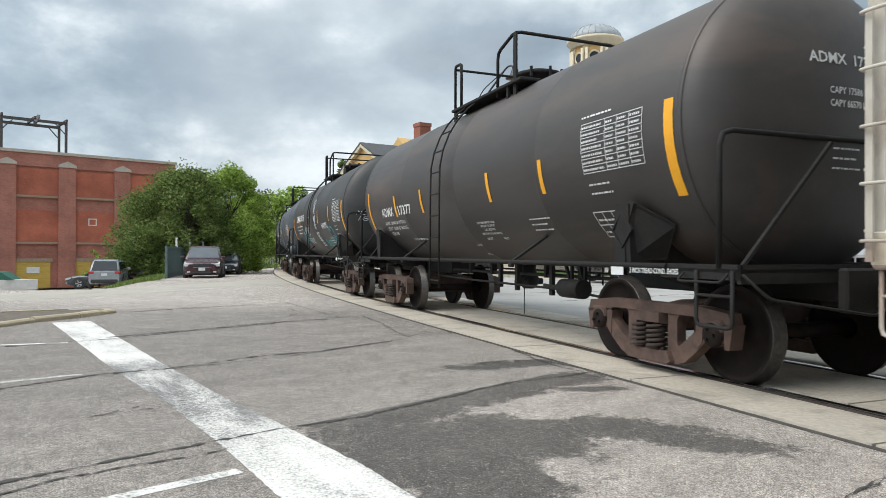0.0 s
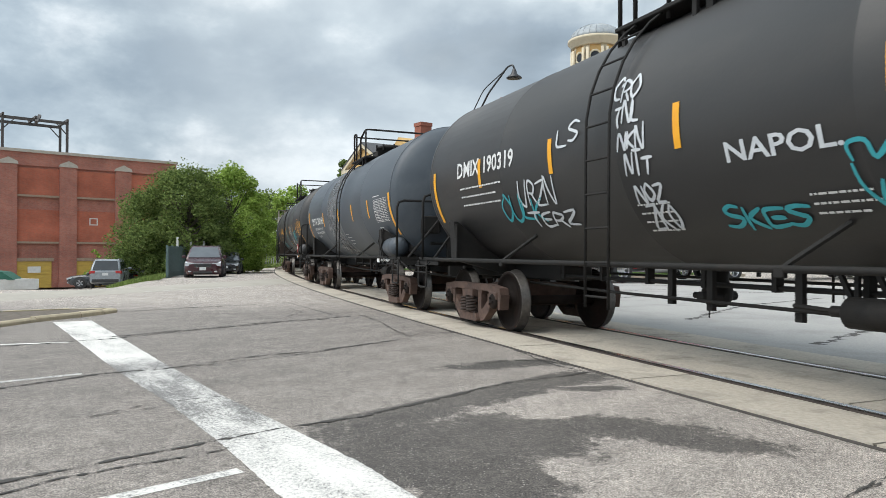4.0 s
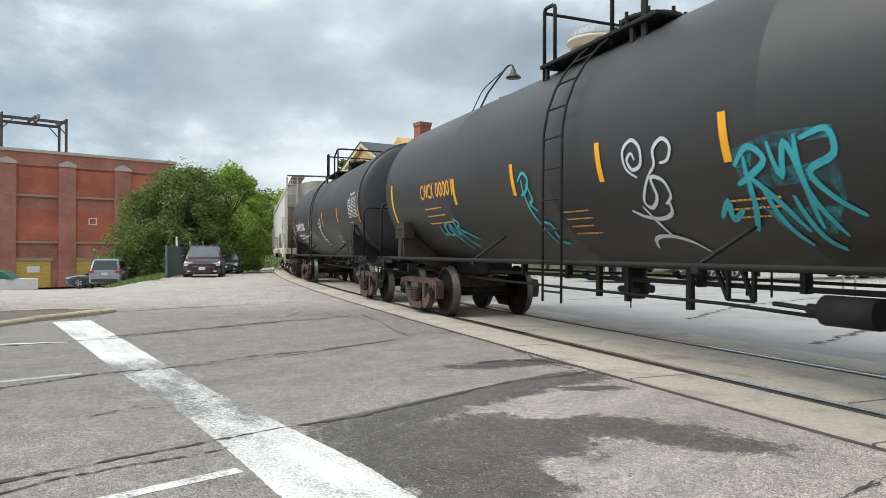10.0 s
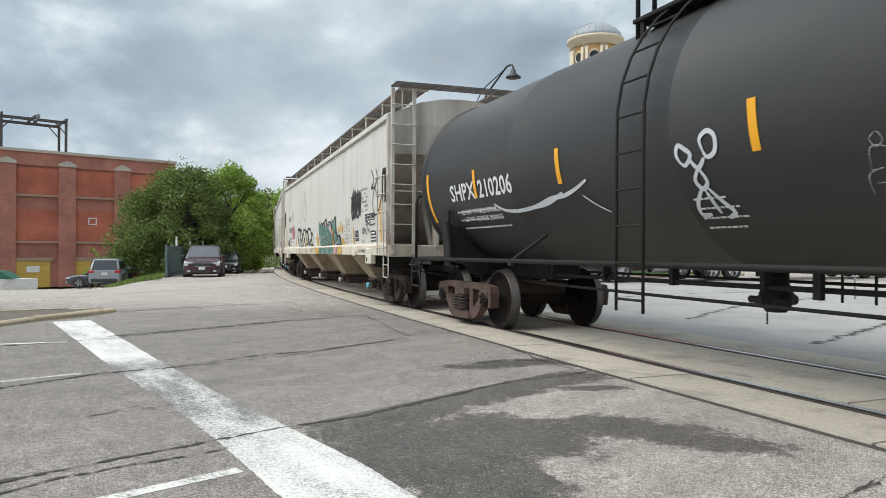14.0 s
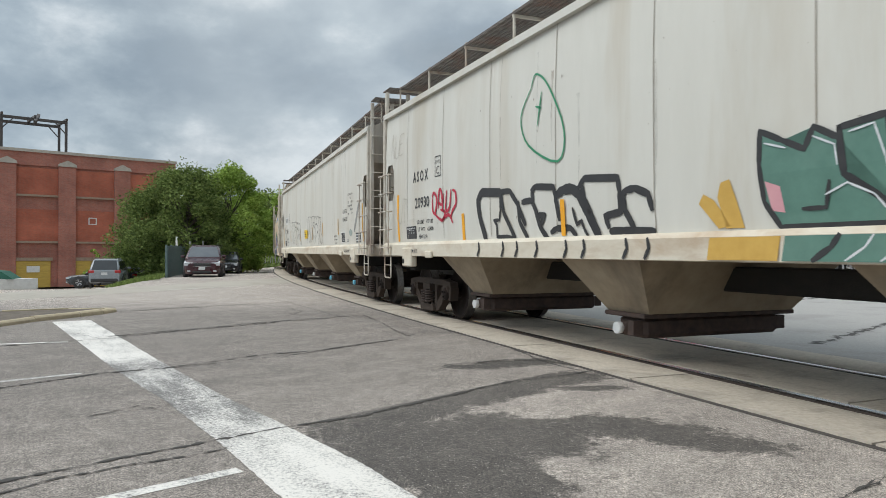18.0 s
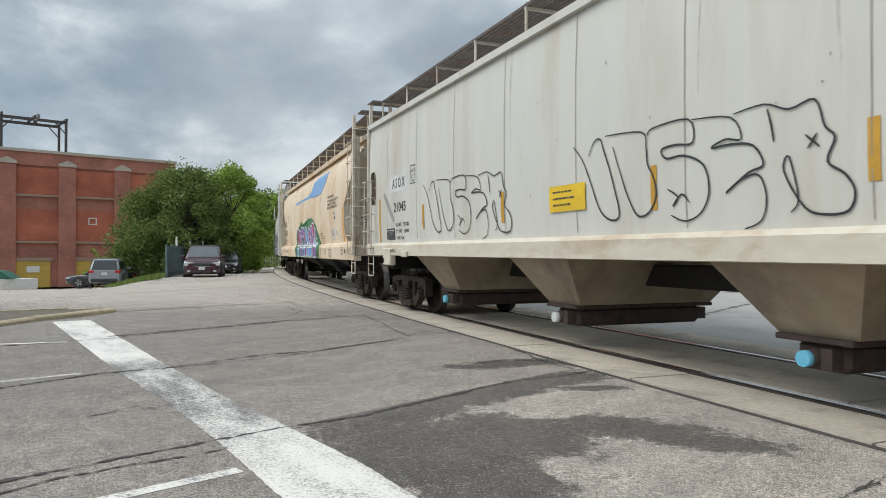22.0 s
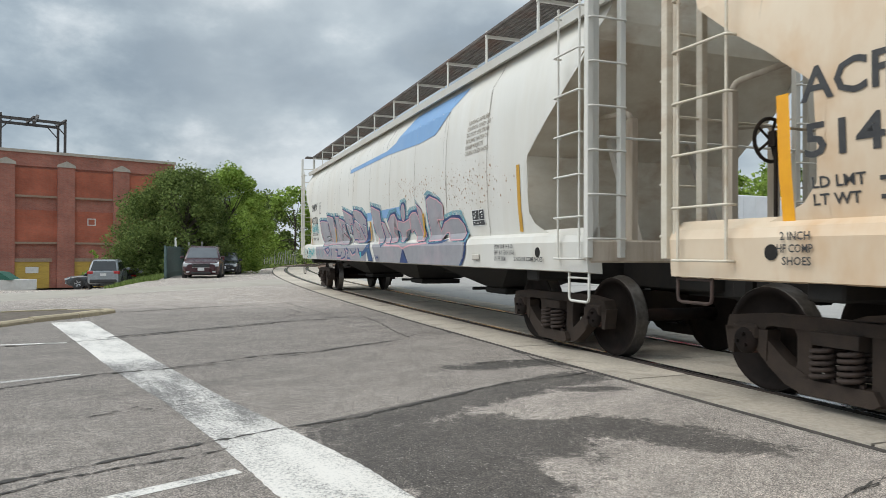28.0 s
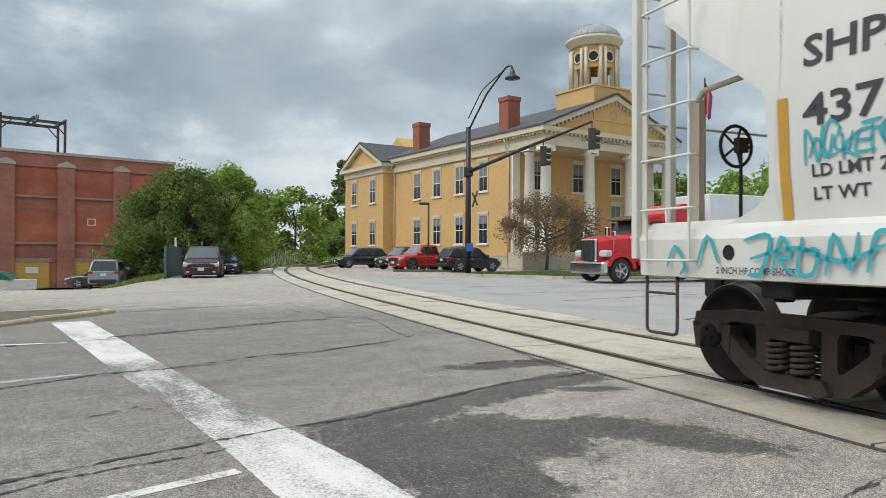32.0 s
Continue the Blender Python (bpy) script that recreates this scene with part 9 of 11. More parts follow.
    tag(car, surf, [[(0.10, 2.02), (0.06, 2.10), (0.10, 2.18), (0.18, 2.14), (0.24, 2.08), (0.16, 2.0), (0.10, 2.02)], [(0.40, 2.10), (0.38, 2.2), (0.48, 2.26), (0.56, 2.2), (0.54, 2.08), (0.44, 2.04), (0.40, 2.10)], [(0.22, 2.04), (0.3, 1.96), (0.4, 2.04)], [(0.3, 1.96), (0.22, 1.86), (0.28, 1.78), (0.36, 1.84), (0.3, 1.96)], [(0.26, 1.78), (0.14, 1.66), (0.12, 1.56), (0.24, 1.56)], [(0.34, 1.78), (0.46, 1.64), (0.52, 1.56), (0.42, 1.52)], [(0.3, 1.76), (0.36, 1.56)]], 0.045, SPRAYWHITE, "white sprayed bow shape")
    for i in range(7):
        bm = bm_new()
        x = (1.84, 2.25, 2.62, 3.32, 3.84, 4.30, 4.70)[i]
        z = 1.62 + 0.035 * i
        stroke(bm, surf, [(x, z), (x + 0.03, z + 0.14), (x + 0.24, z + 0.15), (x + 0.27, z - 0.02)], 0.011)
        stroke(bm, surf, [(x + 0.05, z + 0.14), (x + 0.08, z + 0.30), (x + 0.2, z + 0.29), (x + 0.22, z + 0.15)], 0.010)
        stroke(bm, surf, [(x + 0.05, z + 0.07), (x + 0.24, z + 0.07)], 0.009)
        stroke(bm, surf, [(x + 0.12, z + 0.30), (x + 0.09, z + 0.36), (x + 0.15, z + 0.40), (x + 0.18, z + 0.34), (x + 0.13, z + 0.30)], 0.009)
        part("chalk_scrawl", bm, CHALK, car, "thin white chalk scrawl")
    lettering(car, surf, (("LD LMT 197700LB 89700KG", -5.10, 1.80, 0.07, 1.35), ("LT WT  65300LB 29600KG", -5.05, 1.69, 0.07, 1.3)), WHITE_MARK, "weight_lettering")
    lettering(car, surf, (("AAR 211A100W1", 5.42, 2.64, 0.07, 0.6),), WHITE_MARK, "class_lettering")
    diamond(car, (5.0, -1.40, 1.36), 0.19, IRON, "", None)

    # pale hoppers
    W = dict(round=False, paint=HOP_WHITE, sill=SILL_CREAM, metal=LADDER_DIRTY, bays=4)
    car, surf, rng = hopper_car(dict(W, s=(78.0, 93.41), seed=6, blue=(3,), label="pale grey covered hopper car with green and black graffiti"))
    hopper_marks(car, slid(surf, 0.42), rng, "20930", True)
    sea_green_piece(car, surf)
    for x, z in ((3.16, 1.39), (-2.18, 1.39)):
        reflector(car, whole_off(surf, 0.014), x, z, z + 0.42, 0.09, YELLOW)
    lettering(car, surf, (("EXW 10-7  H 8-8", 4.85, 1.61, 0.05, 0.46), ("EW   8-8  H 15-1", 4.85, 1.52, 0.05, 0.46), ("CU FT 5850", 4.87, 1.43, 0.05, 0.36)), BLACK_MARK, "size_lettering")
    tag(car, surf, [zig(rng, 4.75, 1.70, 0.75, 0.24, 6), zig(rng, 5.0, 1.86, 0.45, 0.2, 4)], 0.012, SPRAYBLACK, "thin grey scribble")
    tag(car, surf, [[(5.40, 1.42), (5.43, 1.66)], [(5.6, 1.62), (5.45, 1.53), (5.62, 1.42)], [(5.72, 1.64), (5.68, 1.5), (5.8, 1.45), (5.84, 1.62)]], 0.018, SEAM_DARK, "faint grey letters")
    outline_piece(car, surf)
    surf = slid(surf, 0.30)
    tag(car, surf, [zig(rng, 5.35, 2.15, 1.15, 0.5, 12), zig(rng, 5.45, 2.0, 1.0, 0.45, 10), zig(rng, 5.5, 2.3, 0.9, 0.35, 9), [(5.8, 2.2), (5.75, 2.75)]], 0.085, SPRAYBLACK, "blurred black spray scrawl")
    tag(car, surf, [[(-6.62, 2.12), (-6.60, 1.90), (-6.48, 1.86), (-6.42, 2.10), (-6.56, 2.20), (-6.62, 2.12)], [(-6.35, 1.92), (-6.30, 2.22), (-6.20, 2.18), (-6.18, 1.98), (-6.36, 2.04)], [(-6.12, 2.16), (-6.16, 1.92), (-6.06, 1.86)], [(-5.98, 2.20), (-6.02, 1.88), (-5.86, 1.92), (-5.80, 2.20)], [(-5.74, 2.18), (-5.62, 2.14), (-5.60, 1.96), (-5.74, 1.86), (-5.82, 1.76)], [(-6.5, 1.84), (-6.2, 1.72), (-6.05, 1.84), (-6.25, 1.90)], [(-6.2, 1.72), (-5.9, 1.80), (-5.75, 1.66)]], 0.055, SPRAYRED, "red spray scrawl")
    tag(car, surf, [[(-3.2, 3.25), (-3.47, 2.92), (-3.27, 2.54), (-2.58, 2.26), (-2.44, 2.61), (-2.79, 3.19), (-3.1, 3.4), (-3.2, 3.25)], [(-3.1, 3.0), (-2.95, 2.95)], [(-2.95, 3.15), (-3.05, 2.75)]], 0.03, SPRAYGREENLINE, "thin green spray outline")
    tag(car, surf, [[(7.62, 3.0), (7.85, 2.75), (7.62, 2.6), (7.95, 2.62), (8.15, 2.8), (8.05, 3.0)], [(7.95, 2.62), (7.75, 2.3), (7.9, 2.0), (8.3, 2.1), (8.55, 2.4)], [(8.0, 2.6), (8.1, 2.4)]], 0.04, SPRAYBLACK, "black looping spray line")
    tag(car, surf, [zig(rng, 7.0, 1.80, 1.0, 0.08, 9), zig(rng, 6.6, 1.62, 0.75, 0.14, 8)], 0.025, SPRAYBLACK, "thin black scrawl")
    tag(car, surf, [zig(rng, -8.9, 3.0, 0.7, 0.5, 6), zig(rng, -8.5, 1.7, 0.5, 0.5, 5)], 0.011, SEAM_DARK, "faint grey scribble")
    notice(car, surf, 6.95, 7.93, 1.90, 2.06, BLACK_MARK, BLACK_MARK, rng, 1)
    lettering(car, surf, (("PLASTIC GRANULES", 6.98, 1.925, 0.10, 0.92),), WHITE_MARK, "contents_lettering", "white letters on a black band")
    stencil_box(car, surf, 5.80, 6.24, 1.44, 1.73, rng)
    paint_chips(car, surf, rng, 8.3)
    stain_runs(car, surf, rng, 8.2, 3.84, 18, 0.45)
    notice(car, surf, 7.45, 7.98, 1.42, 1.67, BLACK_MARK, WHITE_MARK, rng, 3)
    notice(car, surf, 6.55, 6.75, 1.40, 1.50, SPRAYPALE, BLACK_MARK, rng, 2)
    lettering(car, surf, tuple((t, 6.62 + d, 2.62 - 0.097 * i, 0.05, 0.039 * len(t)) for i, (t, d) in enumerate((("INTERIOR LINING", 0.0), ("5476", 0.26), ("DESS", 0.0), ("EXTERIOR PAINT", 0.0), ("4563 5510", 0.26), ("DESS", 0.0))) for t in (t,)) + (("12-94", 6.62 + 0.38, 2.426, 0.05, 0.19), ("12-94", 6.62 + 0.38, 2.135, 0.05, 0.19)), BLACK_MARK, "lining_lettering")
    reflector(car, surf, 5.66, 1.38, 1.80, 0.10, DULLYELLOW)
    reflector(car, surf, 8.40, 1.40, 2.30, 0.10, YELLOW)

    car, surf, rng = hopper_car(dict(W, s=(97.55, 112.92), seed=7, blue=(0, 2, 3), label="pale grey covered hopper car with black outline graffiti"))
    hopper_marks(car, slid(surf, 0.45), rng, "21045", False)
    surf = slid(surf, 0.15)
    bubble_tag(car, surf, 0.08, 0.0, 1.0, 0.020)
    reflector(car, surf, 0.60, 1.60, 2.02, 0.09, DULLYELLOW)
    bubble_tag(car, surf, -4.79, 0.0, 0.97, 0.020)
    bm = bm_new()
    patch(bm, surf, -1.29, -0.53, 1.67, 1.97, 0.018, 1, 2)
    st = part("sticker", bm, mat("sticker_yellow", (0.80, 0.52, 0.02), rough=0.5), car, "yellow notice sticker")
    small_print(car, lambda x, z, o: surf(x, z, o + 0.012), -1.20, 1.88, 3, 0.6, 0.045, 0.03, BLACK_MARK, rng)
    lettering(car, surf, (("P L A S T I C", 6.15, 2.20, 0.105, 0.56), ("G R A N U L E S", 6.13, 1.99, 0.105, 0.62)), BLACK_MARK, "contents_lettering")
    lettering(car, surf, tuple((t, 6.84 + d, 2.62 - 0.097 * i, 0.05, 0.039 * len(t)) for i, (t, d) in enumerate((("INTERIOR LINING", 0.0), ("5476", 0.26), ("DESS", 0.0), ("EXTERIOR PAINT", 0.0), ("4563 5510", 0.26), ("DESS", 0.0))) for t in (t,)) + (("12-94", 6.84 + 0.38, 2.426, 0.05, 0.19), ("12-94", 6.84 + 0.38, 2.135, 0.05, 0.19)), BLACK_MARK, "lining_lettering")
    stencil_box(car, surf, 5.90, 6.38, 1.44, 1.71, rng)
    lettering(car, surf, (("EXW 10-7  H 8-8", 4.78, 1.61, 0.045, 0.44), ("EW   8-8  H 15-1", 4.80, 1.52, 0.045, 0.44), ("CU FT 5850", 4.85, 1.42, 0.045, 0.36)), BLACK_MARK, "size_lettering")
    paint_chips(car, surf, rng, 8.3)
    stain_runs(car, surf, rng, 8.2, 3.84, 18, 0.45)
    notice(car, surf, 7.77, 8.33, 1.42, 1.66, BLACK_MARK, WHITE_MARK, rng, 3)
    notice(car, surf, 6.66, 6.90, 1.43, 1.53, SPRAYPALE, BLACK_MARK, rng, 2)
    tag(car, surf, [[(-7.97, 2.40), (-7.75, 2.20), (-7.5, 1.98), (-7.30, 1.80)], [(7.62, 1.7), (7.85, 1.95), (8.18, 2.35)]], 0.12, mat("primer_grey", (0.34, 0.34, 0.325), rough=0.8), "grey primer stripe", "primer_stripe")
    bm = bm_new()
    ov = [bm.verts.new(surf(7.16 + 0.21 * (1 + 0.08 * math.sin(5 * a)) * math.cos(a), 1.68 + 0.085 * (1 + 0.12 * math.cos(4 * a)) * math.sin(a), 0.008)) for a in [i * math.pi / 12 for i in range(24)]]
    bm.faces.new(ov)
    part("primer_patch", bm, mat("primer_pale_green", (0.36, 0.42, 0.38), rough=0.8), car)
    for x, z0, z1 in ((5.45, 1.66, 2.09), (2.80, 1.67, 2.09), (-2.55, 1.60, 2.02), (-5.65, 1.62, 2.04)):
        reflector(car, surf, x, z0, z1, 0.09, DULLYELLOW)
    reflector(car, surf, 8.58, 1.44, 2.32, 0.10, DULLYELLOW)

    # rounded hoppers with swooshes
    car, surf, rng = hopper_car(dict(round=True, paint=HOP_PEACH, sill=HOP_PEACH, metal=SILL_CREAM, bays=3, blue=(), s=(116.92, 130.9), seed=8, label="faded peach covered hopper car with a blue swoosh and rust"))
    swoosh(car, surf, -2.97, 3.0)
    s2 = profile_flat(1.626)
    whole = over_sill(surf)
    crystal_piece(car, whole)
    lettering(car, whole_off(whole, 0.03), (("2018..", 2.74, 1.06, 0.20, 0.52), ("OTE", -0.40, 1.12, 0.14, 0.38), ("STK", -2.62, 1.14, 0.13, 0.36)), SPRAYBLACK, "graffiti_tag", "dark sprayed tag")
    surf, s2 = slid(surf, 0.30), slid(s2, 0.30)
    lettering(car, surf, (("ACFX", -7.20, 2.27, 0.24, 0.95), ("51427", -7.20, 1.88, 0.24, 1.0)), BLACK_MARK, "reporting_mark")
    lettering(car, surf, (("LD LMT", -7.15, 1.66, 0.08, 0.40), ("LT WT", -7.15, 1.54, 0.08, 0.36)), BLACK_MARK, "weight_lettering")
    small_print(car, surf, -6.65, 1.66, 2, 0.5, 0.07, 0.05, BLACK_MARK, rng)
    lettering(car, s2, (("2 INCH", 6.72, 1.30, 0.06, 0.25), ("HF COMP", 6.70, 1.21, 0.06, 0.30), ("SHOES", 6.74, 1.12, 0.06, 0.24), ("2 INCH", -7.35, 1.30, 0.06, 0.25), ("HF COMP", -7.38, 1.21, 0.06, 0.30), ("SHOES", -7.33, 1.12, 0.06, 0.24)), BLACK_MARK, "sill_lettering")
    paint_chips(car, surf, rng, 6.3, 260)
    stain_runs(car, surf, rng, 6.6, 3.74, 34, 0.9)
    small_print(car, s2, -6.4, 1.18, 1, 0.9, 0.09, 0.05, BLACK_MARK, rng)
    lettering(car, surf, (("5476 LINING APPLIED", 4.33, 2.74, 0.075, 1.05), ("CAUTION: LINED CAR, DO NOT USE STEAM", 4.33, 2.62, 0.075, 1.75), ("BOILING WATER OR SHARP OBJECTS", 4.33, 2.52, 0.075, 1.50), ("ENTER CAR WITH RUBBER SOLED SHOES", 4.33, 2.42, 0.075, 1.60)), BLACK_MARK, "caution_lettering")
    lettering(car, surf, (("CAUTION:", 2.88, 1.72, 0.06, 0.34),), BLACK_MARK, "caution_lettering")
    lettering(car, s2, (("EXW 10-8", 4.82, 1.22, 0.055, 0.42), ("EW   8-8", 4.82, 1.13, 0.055, 0.42), ("CU FT 5000", 4.82, 1.04, 0.055, 0.46)), BLACK_MARK, "sill_lettering")
    small_print(car, surf, 2.9, 1.66, 4, 0.9, 0.035, 0.04, BLACK_MARK, rng)
    reflector(car, surf, 6.75, 1.46, 2.36, 0.10, YELLOW)
    reflector(car, surf, -7.36, 1.43, 2.36, 0.11, YELLOW)
    notice(car, surf, 5.4, 5.62, 2.05, 2.35, SPRAYPALE, BLACK_MARK, rng, 2)
    bm = bm_new()
    patch(bm, surf, 5.0, 5.38, 1.55, 1.88, 0.008, 1, 2, 0.06)
    part("repainted_patch", bm, SPRAYPALE, car, "square of fresh pale paint")
    tag(car, surf, [[(5.06, 1.60), (5.12, 1.76), (5.22, 1.78), (5.30, 1.62)], [(5.10, 1.60), (5.16, 1.70), (5.24, 1.68)], [(5.62, 1.72), (5.72, 1.76), (5.80, 1.68), (5.92, 1.66)]], 0.022, SPRAYBLACK, "short black curves")
    tag(car, s2, [[(4.2, 1.1), (4.22, 1.3)], [(3.3, 1.05), (3.35, 1.25), (3.3, 1.35)]], 0.05, SPRAYBLACK, "black scrawl")
    tag(car, s2, [zig(rng, 7.35, 1.12, 0.75, 0.2, 9)], 0.02, SPRAYBLACK, "thin black scrawl")
    front = lambda a, b, off=0.0: Vector((7.20 + off, a, b))
    tag(car, front, [zig(rng, -1.40, 2.05, 0.40, 0.16, 6), zig(rng, -1.30, 1.80, 0.5, 0.14, 6), zig(rng, -1.42, 1.58, 0.2, 0.14, 2)], 0.014, SPRAYBLACK, "thin scrawl on the end sheet")
    plate_box(car, surf, -6.05, 2.38)

    car, surf, rng = hopper_car(dict(round=True, paint=HOP_CREAM, sill=HOP_CREAM, metal=HOP_CREAM, bays=3, blue=(), s=(134.95, 150.28), seed=9, label="white covered hopper car with a blue swoosh and graffiti"))
    swoosh(car, surf, -1.88, 3.20)
    s2 = profile_flat(1.626)
    whole = over_sill(surf)
    bm = bm_new()
    patch(bm, surf, -0.2, 2.75, 1.92, 2.10, 0.007, 12, 2)
    part("lower_stripe", bm, SWOOSH, car)
    lilac_piece(car, whole, rng)
    lettering(car, whole_off(whole, 0.03), ((". L TEAM .", 0.72, 1.06, 0.08, 0.5),), SPRAYNAVY, "graffiti_tag", "small navy tag")
    surf, s2 = slid(surf, 0.22), slid(s2, 0.22)
    rust_specks(car, surf, rng, 1.2, 4.6, 2.2, 2.55)
    tag(car, s2, [[(-7.86, 1.30), (-7.62, 1.33), (-7.70, 1.06), (-7.82, 1.04)], [(-7.60, 1.05), (-7.52, 1.32), (-7.44, 1.18), (-7.54, 1.16), (-7.40, 1.04)], [(-7.34, 1.32), (-7.38, 1.08), (-7.26, 1.06), (-7.22, 1.22), (-7.34, 1.22)], [(-7.16, 1.05), (-7.10, 1.33), (-6.98, 1.10), (-6.92, 1.34)], [(-7.80, 1.16), (-7.40, 1.24), (-7.05, 1.15), (-6.74, 1.26)], [(-6.86, 1.08), (-6.80, 1.33), (-6.68, 1.30), (-6.72, 1.10)], [(-8.72, 1.08), (-8.62, 1.26), (-8.50, 1.10), (-8.56, 1.02)], [(-8.36, 1.10), (-8.24, 1.34), (-8.12, 1.12)]], 0.035, TEAL, "teal scrawl on the sill")
    lettering(car, surf, (("SHPX", -7.38, 2.52, 0.22, 0.88), ("43732", -7.38, 2.10, 0.22, 0.98)), BLACK_MARK, "reporting_mark")
    lettering(car, surf, (("LD LMT 215300", -7.33, 1.74, 0.09, 0.90), ("LT WT   70700", -7.33, 1.58, 0.09, 0.90)), BLACK_MARK, "weight_lettering")
    tag(car, surf, [zig(rng, -7.4, 1.84, 1.15, 0.24, 16), zig(rng, -7.35, 1.88, 1.0, 0.18, 12)], 0.022, TEAL, "teal spray haze under the number")
    lettering(car, s2, (("2 INCH HF COMP SHOES", -8.15, 1.04, 0.055, 0.75), ("2 INCH HF COMP SHOES", 7.4, 1.10, 0.055, 0.75)), BLACK_MARK, "sill_lettering")
    lettering(car, surf, (("LINING APPLIED", 5.75, 3.10, 0.06, 0.75), ("CAUTION: LINED CAR", 5.72, 3.01, 0.06, 0.85), ("DO NOT USE STEAM", 5.70, 2.92, 0.06, 0.80), ("BOILING WATER OR", 5.68, 2.83, 0.06, 0.80), ("SHARP OBJECTS", 5.66, 2.74, 0.06, 0.65), ("CLEAN SOLED SHOES", 5.64, 2.65, 0.06, 0.85)), SEAM_DARK, "caution_lettering")
    lettering(car, s2, (("EXW 10-8  H 3-10", 6.8, 1.26, 0.055, 0.56), ("EW  8-0  EXH 15-8", 6.8, 1.18, 0.055, 0.60), ("CU FT 5300", 6.8, 1.10, 0.055, 0.36)), BLACK_MARK, "size_lettering")
    rust_specks(car, surf, rng, 4.3, 7.0, 1.95, 2.40)
    bm = bm_new()
    bbox(bm, 6.27, 6.50, -1.64, -1.615, 1.10, 1.18, 0.008)
    part("tag_box", bm, LADDER_DIRTY, car, "small stained plate holder")
    stencil_box(car, surf, 5.87, 6.32, 1.59, 1.83, rng)
    paint_chips(car, surf, rng, 6.8, 160)
    stain_runs(car, surf, rng, 7.0, 3.78, 20, 0.5)
    reflector(car, surf, 7.42, 1.47, 2.32, 0.09, DULLYELLOW)
    reflector(car, surf, -7.55, 1.45, 2.33, 0.09, DULLYELLOW)
    plate_box(car, surf, -6.12, 2.38)


def over_sill(surf):
    """The rounded car's whole side: the sill below and the sheet above it."""
    def f(x, z, off=0.0):
        z = max(z, 1.004)
        if z < 1.50:
            return Vector((x, -(float(np.interp(z, (0.98, 1.0, 1.32, 1.40, 1.50), (1.605, 1.605, 1.624, 1.592, 1.535))) + off), z))
        return surf(x, z, off + 0.004)
    return f


def slid(surf, d):
    """The same side, with its marks moved along by d."""
    def f(x, z, off=0.0):
        return surf(x + d, z, off)
    return f


def whole_off(surf, extra):
    def f(x, z, off=0.0):
        return surf(x, z, off + extra)
    return f


def rust_specks(car, surf, rng, x0, x1, z0, z1):
    bm = bm_new()
    for _ in range(340):
        x, z, r = rng.gauss((x0 + x1) / 2, (x1 - x0) / 4), rng.gauss((z0 + z1) / 2, (z1 - z0) / 2.5), 0.003 + 0.013 * rng.random() ** 3
        vs = [bm.verts.new(surf(x + r * math.cos(a), z + r * rng.uniform(0.7, 1.6) * math.sin(a), 0.006)) for a in (0.3, 1.5, 2.6, 3.9, 5.2)]
        bm.faces.new(vs)
    part("rust_specks", bm, mat("rust_speck", (0.40, 0.19, 0.06), (0.20, 0.09, 0.035), rough=0.9, scale=8), car, "small rust pits")["kind"] = "stuff"


def _flat_diamond():
    bm = bm_new()
    prism(bm, ((-0.19, 0), (0, -0.19), (0.19, 0), (0, 0.19)), -0.008, 0.004)
    return bm


def profile_flat(y):
    def surf(x, z, off=0.0):
        return Vector((x, -y - off, z))
    return surf


def plate_box(car, surf, x, z):
    bm = bm_new()
    for a, b, c, d in ((0, 0.26, 0, 0.015), (0, 0.26, 0.33, 0.345), (0, 0.013, 0.015, 0.33), (0.247, 0.26, 0.015, 0.33)):
        patch(bm, surf, x + a, x + b, z + c, z + d, 0.007, 1, 1)
    write(bm, surf, "PLATE", x + 0.04, z + 0.22, 0.08, 0.01, fit=0.18)
    write(bm, surf, "C", x + 0.07, z + 0.04, 0.20, 0.01, fit=0.11)
    part("plate_mark", bm, BLACK_MARK, car)


